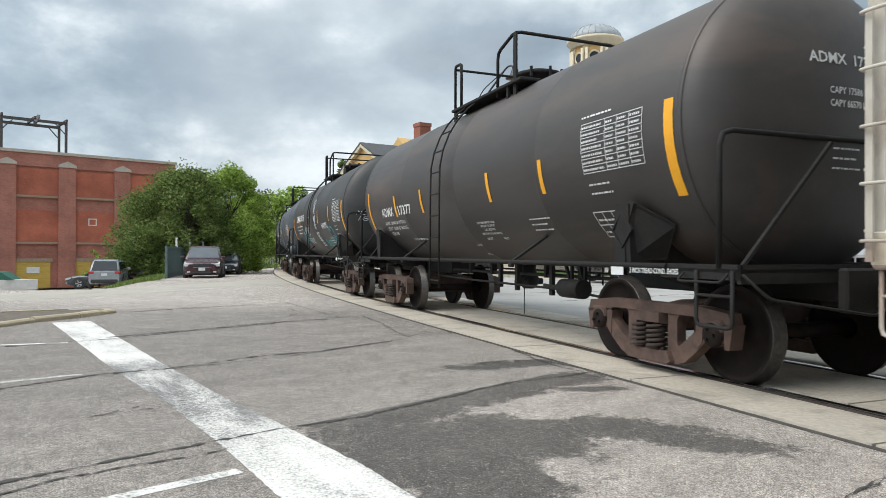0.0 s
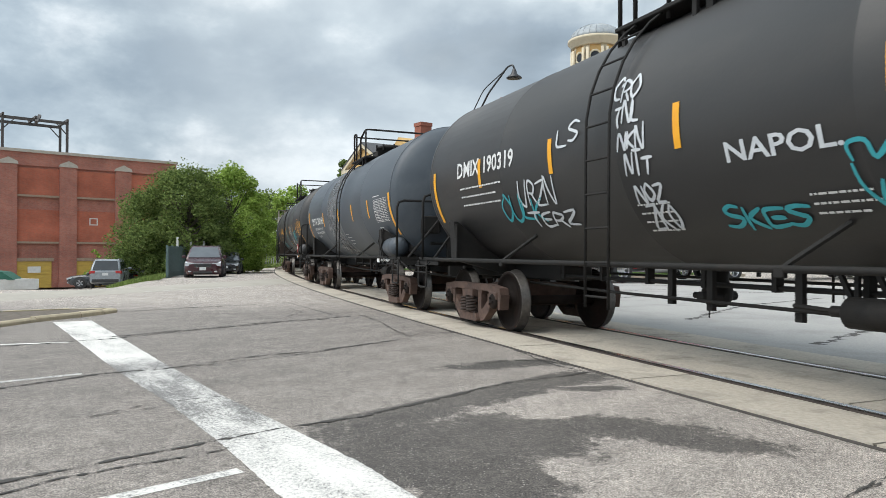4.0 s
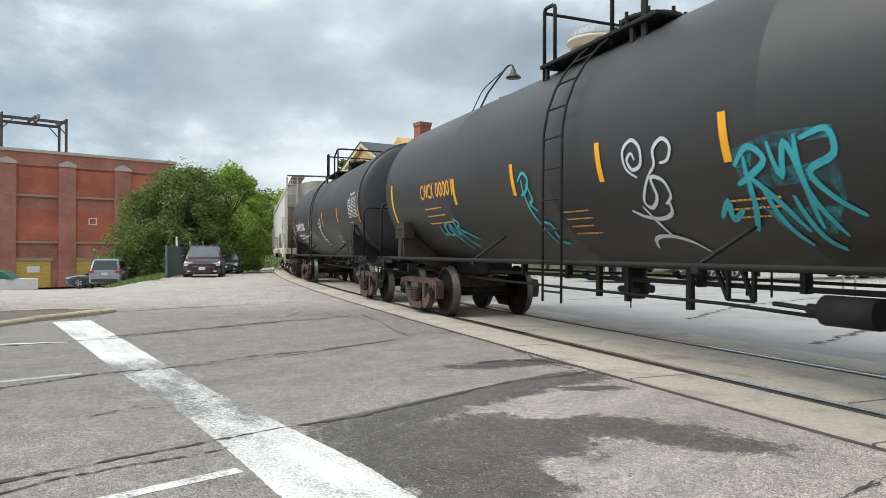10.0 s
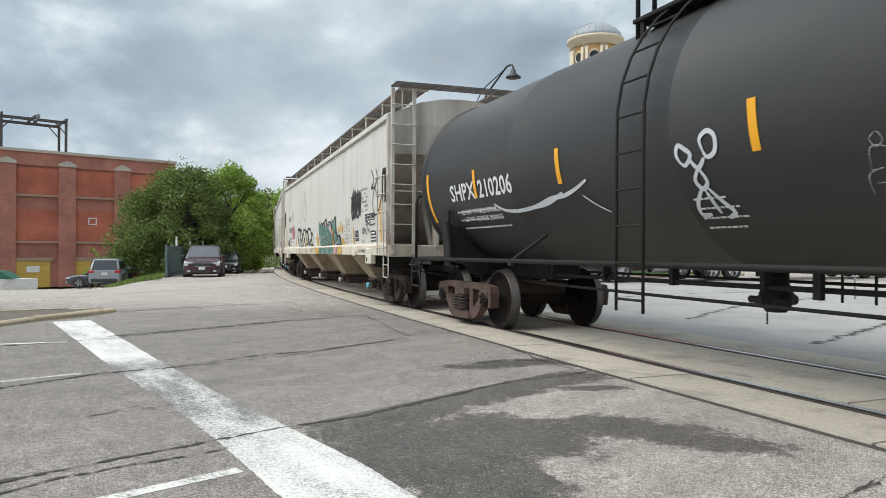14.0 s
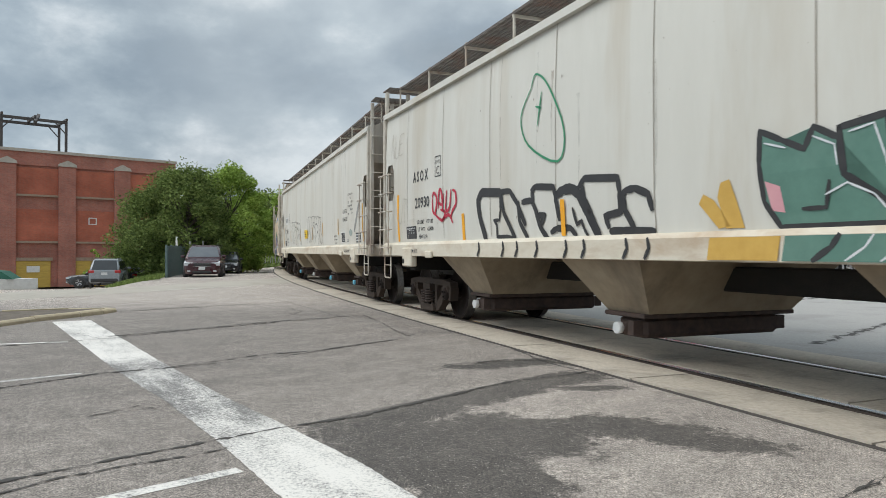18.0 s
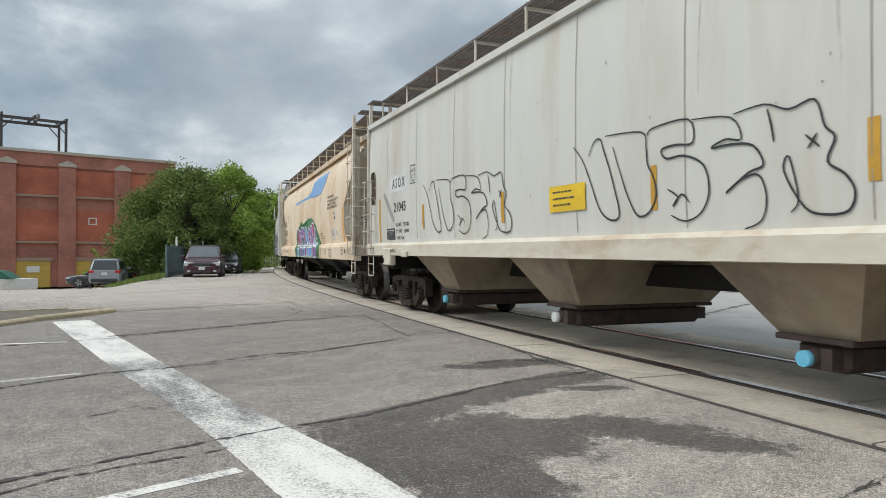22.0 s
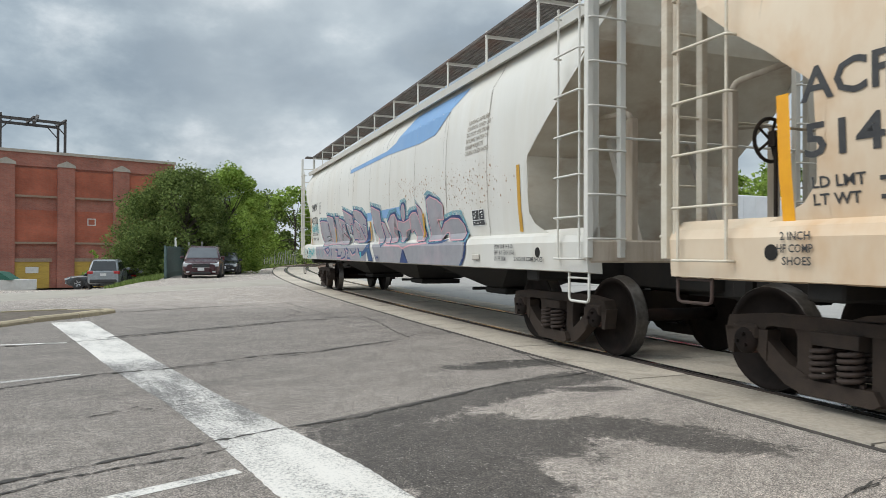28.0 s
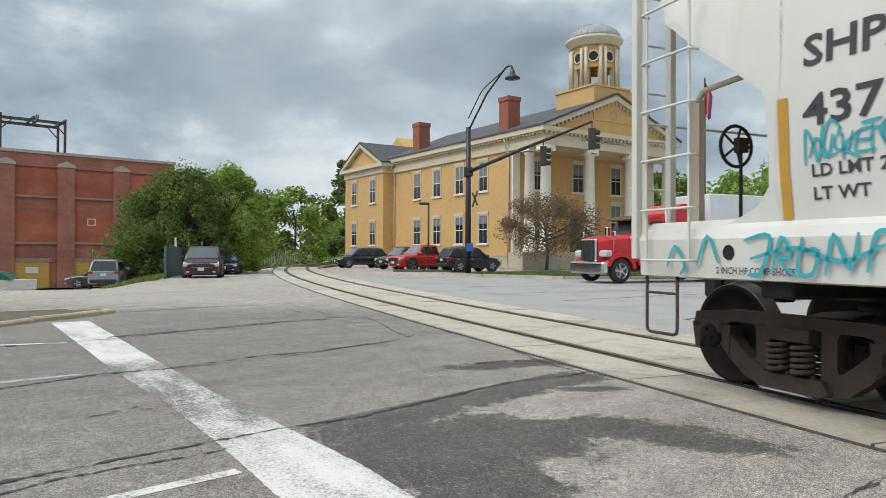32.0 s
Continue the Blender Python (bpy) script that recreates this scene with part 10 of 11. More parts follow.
def hopper_marks(car, surf, rng, number, first):
    lettering(car, surf, (("A S O X", -7.70, 2.46, 0.19, 0.76), (number, -7.62, 1.99, 0.19, 0.72)), BLACK_MARK, "reporting_mark", "black stencilled reporting mark")
    lettering(car, surf, (("LD LMT   197100", -7.52, 1.70, 0.07, 0.78), ("LT WT    65900", -7.50, 1.57, 0.07, 0.76), ("NEW 12-94", -7.47, 1.44, 0.07, 0.42)), BLACK_MARK, "weight_lettering")
    if not first:
        bm = bm_new()
        patch(bm, surf, -7.88, -6.82, 2.38, 2.70, 0.004, 2, 2)
        part("mark_panel", bm, mat("mark_panel_white", (0.67, 0.67, 0.64), rough=0.6), car)
    notice(car, surf, -8.12, -7.58, 1.44, 1.67, BLACK_MARK, BLACK_MARK, rng, 1)
    lettering(car, surf, (("LIFTING PROVISIONS", -8.09, 1.615, 0.028, 0.46), ("PER AAR", -7.98, 1.575, 0.028, 0.24), ("STANDARD S-234-83", -8.08, 1.535, 0.028, 0.44)), WHITE_MARK, "notice_lettering")
    plate_box(car, surf, -6.62, 2.46)
    reflector(car, surf, -8.58, 1.40, 2.30, 0.10, YELLOW if first else DULLYELLOW)
    if first:
        reflector(car, surf, -5.47, 1.36, 1.79, 0.10, YELLOW)
    s2 = profile_flat(1.612)
    lettering(car, s2, (("2 INCH HF COMP SHOES", 6.75, 1.19, 0.07, 0.75), ("2 INCH HF COMP SHOES", -7.6, 1.19, 0.06, 0.7)), BLACK_MARK, "sill_lettering")
    for x in (6.45, -6.3):
        bm = bm_new()
        bbox(bm, x - 0.13, x + 0.13, -1.66, -1.60, 1.10, 1.22, 0.015)
        part("tag_box", bm, SILL_CREAM, car)


def swoosh(car, surf, x0, z0):
    """A blue stripe that thickens and sweeps up to the eave."""
    lo = ((0, 0.0), (3.5, 0.03), (5.5, -0.03), (6.33, 0.0), (6.95, 0.28), (7.34, 0.60))
    hi = ((0, 0.10), (3.3, 0.13), (3.95, 0.22), (4.3, 0.40), (4.55, 0.56), (4.8, 0.62))
    bm = bm_new()
    n = 30
    cols = []
    for i in range(n + 1):
        t = i / n * (len(lo) - 1)
        k = min(int(t), len(lo) - 2)
        f = t - k
        p = [lo[k][j] + (lo[k + 1][j] - lo[k][j]) * f for j in (0, 1)]
        q = [hi[k][j] + (hi[k + 1][j] - hi[k][j]) * f for j in (0, 1)]
        cols.append([bm.verts.new(surf(x0 + p[0] + (q[0] - p[0]) * j / 12, z0 + p[1] + (q[1] - p[1]) * j / 12, 0.007)) for j in range(13)])
    for a, b in zip(cols, cols[1:]):
        for j in range(12):
            bm.faces.new((a[j], b[j], b[j + 1], a[j + 1]))
    part("swoosh", bm, SWOOSH, car, "faded blue swoosh")


consist()
# ---- trees ----
BARK = mat("bark_grey_brown", (0.10, 0.08, 0.06), (0.06, 0.05, 0.04), rough=0.9, scale=12, stretch=(1, 1, 0.3), bump=0.5)


def leaf_mat(name, a, b):
    m = bpy.data.materials.new(name)
    m.use_nodes = True
    add, link = nodes_of(m.node_tree)
    p = m.node_tree.nodes["Principled BSDF"]
    g = add("ShaderNodeNewGeometry")
    r = add("ShaderNodeValToRGB")
    e = r.color_ramp.elements
    e[0].color, e[1].color = (*a, 1), (*b, 1)
    link(g.outputs["Random Per Island"], r.inputs[0])
    link(r.outputs[0], p.inputs["Base Color"])
    p.inputs["Roughness"].default_value = 0.75
    p.inputs["Specular IOR Level"].default_value = 0.2
    t = add("ShaderNodeBsdfTranslucent")
    link(r.outputs[0], t.inputs["Color"])
    mx = add("ShaderNodeMixShader")
    mx.inputs[0].default_value = 0.35
    link(p.outputs[0], mx.inputs[1])
    link(t.outputs[0], mx.inputs[2])
    link(mx.outputs[0], m.node_tree.nodes["Material Output"].inputs[0])
    return m


LEAF_DARK = leaf_mat("leaves_deep_green", (0.065, 0.10, 0.028), (0.25, 0.32, 0.095))
LEAF_BRIGHT = leaf_mat("leaves_spring_green", (0.13, 0.21, 0.035), (0.40, 0.53, 0.12))
LEAF_RUSSET = leaf_mat("leaves_russet_crabapple", (0.13, 0.095, 0.06), (0.27, 0.20, 0.13))


def tree(x, y, h, w, leaf, label, seed, n=5000, size=0.22, trunk=0.2, low=0.12, z0=None, clumps=40, name="tree", lean=0.0):
    """A tapered trunk with limbs; leaves gather in clumps round the limb ends, with gaps between."""
    rng = random.Random(seed)
    z0 = ground_z(x, y) if z0 is None else z0
    t = thing(name, label, name.replace("_", " "), pose(x, y, z0))
    bm = bm_new()
    top = Vector((lean * h, 0, h * 0.72))
    pts = [Vector((0, 0, 0)), Vector((rng.uniform(-0.1, 0.1), 0, h * 0.25)), top * 0.7 + Vector((rng.uniform(-0.2, 0.2), rng.uniform(-0.2, 0.2), 0)), top]
    for i, (p, q) in enumerate(zip(pts, pts[1:])):
        rod(bm, p, q, trunk * (1 - 0.28 * i), 8, trunk * (1 - 0.28 * (i + 1)))
    centres = []
    for i in range(clumps):
        a = rng.uniform(0, 2 * math.pi)
        v = rng.uniform(low, 1.0)
        prof = math.sin(math.pi * min(1, (v - low) / (1 - low) * 0.86 + 0.12)) ** 0.55
        rr = w / 2 * prof * rng.uniform(0.35, 1.0) ** 0.6
        c = Vector((math.cos(a) * rr + lean * h * v, math.sin(a) * rr, h * v * 0.96))
        centres.append(c)
        base = pts[1].lerp(pts[3], min(0.95, max(0.0, v * 0.8 - 0.15)))
        if i % 2 == 0:
            midp = base.lerp(c, 0.5) + Vector((0, 0, -0.06 * h * rng.random()))
            rod(bm, base, midp, trunk * 0.28, 5, trunk * 0.18)
            rod(bm, midp, c, trunk * 0.18, 5, trunk * 0.05)
    part("trunk", bm, BARK, t)
    V, F = [], []
    per = n // clumps
    for c in centres:
        cr = w * rng.uniform(0.07, 0.17)
        for _ in range(int(per * rng.uniform(0.6, 1.4))):
            d = Vector((rng.gauss(0, 1), rng.gauss(0, 1), rng.gauss(0, 0.75)))
            d = d.normalized() * cr * rng.uniform(0.2, 1.0) ** 0.5
            p = c + d
            if p.z < 0.1:
                continue
            s = size * rng.uniform(0.6, 1.3)
            u = Vector((rng.uniform(-1, 1), rng.uniform(-1, 1), rng.uniform(-0.6, 0.6))).normalized()
            k = u.orthogonal().normalized()
            k = (k * math.cos(rng.uniform(0, 3)) + u.cross(k) * math.sin(rng.uniform(0, 3))).normalized()
            i = len(V)
            V += [p - u * s, p + k * s * 0.5, p + u * s, p - k * s * 0.5]
            F.append((i, i + 1, i + 2, i + 3))
    me = bpy.data.meshes.new("crown")
    me.from_pydata(V, [], F)
    me.materials.append(leaf)
    ob = new("crown", me)
    ob.parent = t
    return t


def greenery():
    big = "broad leafy tree with a dense deep green crown"
    tree(-19.6, 48.0, 6.6, 6.4, LEAF_DARK, big, 1, 40000, 0.095, 0.22, 0.0, clumps=120, z0=-1.3)
    tree(-17.4, 47.0, 7.6, 6.6, LEAF_DARK, big, 2, 40000, 0.095, 0.22, 0.02, clumps=120, z0=-0.9)
    tree(-15.8, 51.0, 7.8, 6.6, LEAF_BRIGHT, "leafy tree in fresh spring green", 3, 36000, 0.10, 0.2, 0.05, clumps=100, z0=-0.6)
    tree(-17.0, 60.0, 6.6, 4.8, LEAF_BRIGHT, "leafy tree in fresh spring green", 4, 20000, 0.11, 0.2, 0.05, clumps=70, z0=-0.4)
    tree(-22.6, 52.0, 4.4, 4.4, LEAF_DARK, "overgrown green shrub beside a brick wall", 5, 4000, 0.2, 0.12, 0.0, clumps=36, name="shrub", z0=-1.7)
    for i, (x, y, h, w, lf) in enumerate(((-19.5, 92, 10.5, 9, LEAF_BRIGHT), (-26, 98, 11, 10, LEAF_DARK), (-15.0, 112, 11.5, 10, LEAF_BRIGHT), (-21.5, 120, 12, 11, LEAF_DARK), (-33, 90, 9, 9, LEAF_DARK), (-9.5, 128, 12, 9, LEAF_BRIGHT),
                                          (-28, 74, 9, 8, LEAF_DARK), (-3.0, 140, 12, 10, LEAF_DARK), (-30, 115, 13, 12, LEAF_DARK), (6, 165, 14, 14, LEAF_DARK), (-12, 160, 14, 14, LEAF_DARK))):
        tree(x, y, h, w, lf, "tree at the edge of the woods behind the railway", 20 + i, 7000, 0.24, 0.2, 0.0, clumps=44)
    tree(-12.6, 92.5, 14.0, 6.0, LEAF_DARK, "tall dark green tree beside the city hall", 40, 5000, 0.3, 0.2, 0.1, clumps=40)
    for i, (x, y, h, w) in enumerate(((24, 74, 10, 9), (31, 72, 9.5, 9), (38, 66, 10.5, 10), (44, 60, 11.5, 10), (50, 55, 12, 11), (29, 88, 12, 12), (56, 70, 13, 12), (40, 82, 12, 12))):
        tree(x, y, h, w, LEAF_BRIGHT if i % 2 else LEAF_DARK, "leafy street tree beyond the road", 50 + i, 5000, 0.25, 0.2, 0.08, clumps=36)
    tree(7.05, 47.7, 5.0, 6.6, LEAF_RUSSET, "small crabapple tree with thin russet leaves", 70, 14000, 0.075, 0.13, 0.30, clumps=60, z0=0.05)
    tree(-26.6, 52.8, 3.2, 1.6, LEAF_BRIGHT, "thin sapling against the warehouse wall", 71, 260, 0.14, 0.03, 0.2, clumps=12, z0=-1.8, name="sapling")
    # weedy bank below the side street
    rng = random.Random(8)
    V, F = [], []
    while len(F) < 6000:
        y = rng.uniform(33, 47)
        x = -11.4 - 0.34 * max(0.0, y - 27.0) - rng.random() ** 1.4 * 2.6
        z = ground_z(x, y)
        a, w, hh = rng.uniform(0, 6.28), rng.uniform(0.015, 0.045), rng.uniform(0.05, 0.24)
        i = len(V)
        V += [(x - math.cos(a) * w, y - math.sin(a) * w, z), (x + math.cos(a) * w, y + math.sin(a) * w, z), (x + rng.uniform(-0.1, 0.1), y + rng.uniform(-0.1, 0.1), z + hh)]
        F.append((i, i + 1, i + 2))
    me = bpy.data.meshes.new("weeds")
    me.from_pydata(V, [], F)
    me.materials.append(leaf_mat("weeds_mixed_green", (0.08, 0.12, 0.03), (0.24, 0.31, 0.09)))
    tagged(new("weeds", me), "bright green weeds on a low bank", "weeds", kind="stuff")
    # hedge of undergrowth along the far railway bend
    V, F = [], []
    for _ in range(9000):
        x = rng.uniform(-46, 2)
        y = 74 + 0.9 * (x + 22) * (1 if x > -22 else -0.1) + rng.uniform(0, 9)
        if abs(x - on_line(max(0, y - 2)).x) < 3.5 and y < 120:
            continue
        z = rng.uniform(0, 2.6) * rng.random()
        s = rng.uniform(0.12, 0.34)
        u = Vector((rng.uniform(-1, 1), rng.uniform(-1, 1), rng.uniform(-0.7, 0.7))).normalized()
        k = u.orthogonal().normalized()
        p = Vector((x, y, ground_z(x, y) + z))
        i = len(V)
        V += [p - u * s, p + k * s * 0.5, p + u * s, p - k * s * 0.5]
        F.append((i, i + 1, i + 2, i + 3))
    me = bpy.data.meshes.new("undergrowth")
    me.from_pydata(V, [], F)
    me.materials.append(LEAF_DARK)
    tagged(new("undergrowth", me), "dense dark undergrowth along the railway", "undergrowth", kind="stuff")


# ---- vehicles ----
TYRE = mat("tyre_rubber", (0.02, 0.02, 0.02), (0.035, 0.033, 0.032), rough=0.85, scale=10)
ALLOY = mat("alloy_rim", (0.52, 0.52, 0.53), (0.40, 0.40, 0.41), rough=0.3, metal=0.9, scale=6)
BLACKPLASTIC = mat("black_trim_plastic", (0.022, 0.022, 0.023), (0.03, 0.03, 0.03), rough=0.55, scale=6)
TINT = mat("car_glass", (0.014, 0.016, 0.018), (0.024, 0.027, 0.029), rough=0.06, scale=1, spec=0.45)
SCREEN = mat("windscreen_glass", (0.055, 0.06, 0.064), (0.085, 0.09, 0.095), rough=0.05, scale=0.8, spec=0.9, coat=0.5)
CHROME = mat("chrome", (0.62, 0.62, 0.63), (0.5, 0.5, 0.5), rough=0.12, metal=1.0, scale=4)
LAMPCLEAR = mat("headlamp_lens", (0.55, 0.57, 0.58), (0.42, 0.44, 0.45), rough=0.12, scale=6)
LAMPRED = mat("tail_lamp_red", (0.42, 0.02, 0.02), (0.3, 0.015, 0.015), rough=0.2, scale=6)
PLATEMAT = mat("number_plate_white", (0.62, 0.62, 0.6), (0.5, 0.5, 0.5), rough=0.5, scale=6)


def car_paint(name, c):
    return mat(name, c, tuple(x * 0.85 for x in c), rough=0.28, scale=2, coat=0.28, c=tuple(min(1, x * 1.15 + 0.01) for x in c), cscale=1.5)


def wheel_meshes(r, w):
    bm = bm_new()
    lathe(bm, ((r * 0.64, -w / 2), (r * 0.95, -w / 2), (r, -w * 0.36), (r, w * 0.36), (r * 0.95, w / 2), (r * 0.64, w / 2)), 24, Matrix.Rotation(math.pi / 2, 4, "X"), caps=False)
    ty = mesh_of(bm, "tyre", TYRE)
    bm = bm_new()
    lathe(bm, ((r * 0.65, -w / 2 + 0.01), (r * 0.60, -w * 0.42), (r * 0.60, w * 0.42), (r * 0.65, w / 2 - 0.01)), 20, Matrix.Rotation(math.pi / 2, 4, "X"), caps=False)
    for sd in (-1, 1):
        for i in range(5):
            a = i * 2 * math.pi / 5
            box_between(bm, (0, sd * w * 0.36, 0), (r * 0.62 * math.cos(a), sd * w * 0.42, r * 0.62 * math.sin(a)), 0.07, 0.03)
        rod(bm, (0, sd * w * 0.30, 0), (0, sd * w * 0.42, 0), r * 0.16, 10)
    rim = mesh_of(bm, "rim", ALLOY)
    return ty, rim


def loft(bm, secs, closed=True):
    """Rows of points joined into a skin, with closed ends."""
    rows = [[bm.verts.new(p) for p in r] for r in secs]
    n = len(rows[0])
    for a, b in zip(rows, rows[1:]):
        for i in range(n if closed else n - 1):
            bm.faces.new((a[i], a[(i + 1) % n], b[(i + 1) % n], b[i])).smooth = True
    bm.faces.new(rows[0][::-1])
    bm.faces.new(rows[-1])


# where the cabin stands, in shares of the length: windscreen foot, roof front, roof rear, rear glass foot
CABINS = {"suv": (0.255, 0.42, 0.88, 0.985), "van": (0.20, 0.38, 0.93, 0.99), "sedan": (0.27, 0.44, 0.72, 0.87), "pickup": (0.27, 0.39, 0.62, 0.655)}


def vehicle(name, label, category, m, L, W, H, paint, shape="suv", axles=None, r=0.36):
    """A road car facing +x: a rounded lower body, a cabin with separate panes, wheels, lamps, bumpers and mirrors."""
    v = thing(name, label, category, m)
    xf, w = L / 2, W / 2
    ws, rf, rr, rg = (xf - k * L for k in CABINS[shape])
    gc = 0.24 if shape in ("pickup", "suv") else 0.18
    belt, nose = (0.60 * H, 0.53 * H) if shape != "pickup" else (0.62 * H, 0.57 * H)
    axs = axles or (L * 0.30, -L * 0.29)

    def top(x):
        tail = 0.62 * H if shape in ("suv", "van") else 0.66 * H if shape == "sedan" else 0.60 * H
        return float(np.interp(x, (-xf, -xf + 0.06 * L, ws, xf - 0.10 * L, xf - 0.03 * L, xf), (tail * 0.93, tail, belt, nose + 0.03, nose - 0.02, nose * 0.80)))

    def wide(x):
        return w * float(np.interp(x, (-xf, -xf + 0.05 * L, -xf + 0.2 * L, xf - 0.25 * L, xf - 0.07 * L, xf), (0.86, 0.95, 1.0, 1.0, 0.92, 0.72)))

    def foot(x):
        return gc + float(np.interp(abs(x), (0.42 * L, 0.5 * L), (0.0, 0.12)))
    bm = bm_new()
    secs = []
    for k in np.linspace(-1, 1, 25):
        x = xf * math.copysign(abs(k) ** 0.8, k)
        t, b, ww = top(x), foot(x), wide(x)
        half = ((0.55, t), (0.82, t - 0.015), (0.94, t - 0.06), (0.985, t - 0.16), (1.0, b + 0.55 * (t - b)), (0.985, b + 0.25 * (t - b)), (0.95, b + 0.06), (0.88, b))
        secs.append([(x, ww * q, z) for q, z in half] + [(x, -ww * q, z) for q, z in reversed(half)])
    loft(bm, secs)
    part("body", bm, paint, v)
    # the cabin: painted roof and pillars, panes set just proud of them
    zr = H - 0.04

    def cabin(x):
        """Half width and height at the roof line of a station."""
        f = float(np.interp(x, (rg, rr, rf, ws), (0.0, 1.0, 1.0, 0.0)))
        crown = 0.03 * math.sin(math.pi * min(1, max(0, (x - rr) / (rf - rr))))
        z = top(x) - 0.03 + (zr + crown - top(x) + 0.03) * f
        return wide(x) * (0.95 - 0.20 * f), z, f
    bm = bm_new()
    secs = []
    for x in [rg, (rg + rr) / 2, rr, *np.linspace(rr, rf, 5)[1:-1], rf, (rf + ws) / 2, ws]:
        hw, z, f = cabin(x)
        zb, wb = top(x) - 0.05, wide(x) * 0.95
        e = 0.06 * f
        half = ((0.5 * hw, z + 0.012 * f), (0.86 * hw, z), (hw, z - e), (wb, zb))
        secs.append([(x, q, h) for q, h in half] + [(x, -q, h) for q, h in reversed(half)])
    loft(bm, secs)
    part("cabin", bm, paint, v)

    def pane(pts, label):
        c = sum((Vector(p) for p in pts), Vector()) / len(pts)
        n = (Vector(pts[1]) - Vector(pts[0])).cross(Vector(pts[2]) - Vector(pts[0])).normalized()
        if n.dot(c - Vector((0, 0, H * 0.5))) < 0:
            n = -n
        bm = bm_new()
        A = [bm.verts.new(Vector(p) + n * 0.018) for p in pts]
        B = [bm.verts.new(Vector(p) - n * 0.03) for p in pts]
        k = len(pts)
        for i in range(k):
            bm.faces.new((A[i], A[(i + 1) % k], B[(i + 1) % k], B[i]))
        bm.faces.new(A)
        bm.faces.new(B[::-1])
        part(label, bm, SCREEN if label == "windscreen" else TINT, v)
    for xa, xb, nm in ((ws, rf, "windscreen"), (rg, rr, "rear_window")):
        p, q = xa + (xb - xa) * 0.10, xa + (xb - xa) * 0.90
        hp, zp, _ = cabin(p)
        hq, zq, _ = cabin(q)
        pane(((p, -hp * 0.90, zp), (p, hp * 0.90, zp), (q, hq * 0.86, zq), (q, -hq * 0.86, zq)), nm)
    lo, hi = min(rr, rf), max(rr, rf)
    stops = {"suv": (0.0, 0.24, 0.60, 1.0), "van": (0.0, 0.30, 0.64, 1.0), "sedan": (0.0, 0.5, 1.0), "pickup": (0.0, 0.42, 1.0)}[shape]
    for y in (-1, 1):
        for a, c in zip(stops, stops[1:]):
            x0, x1 = lo + (hi - lo) * a + 0.05, lo + (hi - lo) * c - 0.05
            b0 = x0 + (rg - rr) * 0.62 if a == 0.0 else x0
            b1 = x1 + (ws - rf) * 0.72 if c == 1.0 else x1
            pane([(x, y * (wide(x) * 0.95 + (wide(x) * 0.75 - wide(x) * 0.95) * f), top(x) - 0.05 + (zr - 0.06 - top(x) + 0.05) * f) for x, f in ((b0, 0.14), (b1, 0.14), (x1, 0.90), (x0, 0.90))], "side_window")
        if shape in ("suv", "van"):
            bm = bm_new()
            bent(bm, ((rr + 0.1, y * w * 0.66, H - 0.06), (rr + 0.25, y * w * 0.66, H + 0.02), (rf - 0.35, y * w * 0.66, H + 0.02), (rf - 0.15, y * w * 0.66, H - 0.05)), 0.018, 6, 0.08)
            part("roof_rail", bm, ALLOY if shape == "suv" else BLACKPLASTIC, v)
        bm = bm_new()
        bbox(bm, ws - 0.30, ws - 0.14, *sorted((y * w * 0.96, y * (w + 0.17))), belt, belt + 0.15, 0.04)
        part("wing_mirror", bm, paint, v)
        bm = bm_new()
        prism(bm, ((xf - 0.035, nose * 0.70), (xf - 0.04, nose * 0.86), (xf - 0.42, nose * 0.97), (xf - 0.34, nose * 0.80)), *sorted((y * w * 0.46, y * w * 0.90)))
        part("headlight", bm, LAMPCLEAR, v)
        bm = bm_new()
        bbox(bm, xf - 0.14, xf + 0.005, *sorted((y * w * 0.56, y * w * 0.74)), gc + 0.13, gc + 0.22, 0.02)
        part("fog_lamp", bm, LAMPCLEAR, v)
        bm = bm_new()
        bbox(bm, -xf - 0.01, -xf + 0.30, *sorted((y * w * 0.58, y * w * 0.945)), 0.50 * H, 0.60 * H, 0.03)
        part("tail_light", bm, LAMPRED, v)
        for a in (0.5 * (rf + rr) + 0.25, 0.5 * (rf + rr) - 0.75):
            bm = bm_new()
            bbox(bm, a - 0.10, a + 0.10, *sorted((y * w * 0.985, y * (w + 0.025))), belt - 0.16, belt - 0.12, 0.01)
            part("door_handle", bm, CHROME if shape != "van" else paint, v)
        bm = bm_new()
        bbox(bm, axs[1] + r + 0.1, axs[0] - r - 0.1, *sorted((y * w * 0.90, y * (w + 0.008))), gc - 0.01, gc + 0.13, 0.02)
        part("rocker_trim", bm, BLACKPLASTIC, v)
    bm = bm_new()
    gw = w * (0.66 if shape == "pickup" else 0.44)
    z0, z1 = (nose * 0.52, nose * 0.86) if shape == "pickup" else (nose * 0.64, nose * 0.84)
    bbox(bm, xf - 0.10, xf + 0.012, -gw, gw, z0, z1, 0.03)
    g = part("grille", bm, BLACKPLASTIC, v)
    for k in (0.0, 0.5, 1.0):
        bm = bm_new()
        z = z0 + (z1 - z0) * k
        bbox(bm, xf - 0.05, xf + 0.022, -gw * 1.02, gw * 1.02, z - 0.012, z + 0.012, 0.006)
        part("grille_bar", bm, CHROME if k != 0.5 else BLACKPLASTIC, g)
    bm = bm_new()
    bbox(bm, xf - 0.10, xf + 0.010, -w * 0.50, w * 0.50, gc + 0.07, gc + 0.20, 0.03)
    part("air_intake", bm, BLACKPLASTIC, v)
    bm = bm_new()
    bbox(bm, -xf - 0.03, -xf + 0.2, -w * 0.80, w * 0.80, gc + 0.10, gc + 0.32, 0.05)
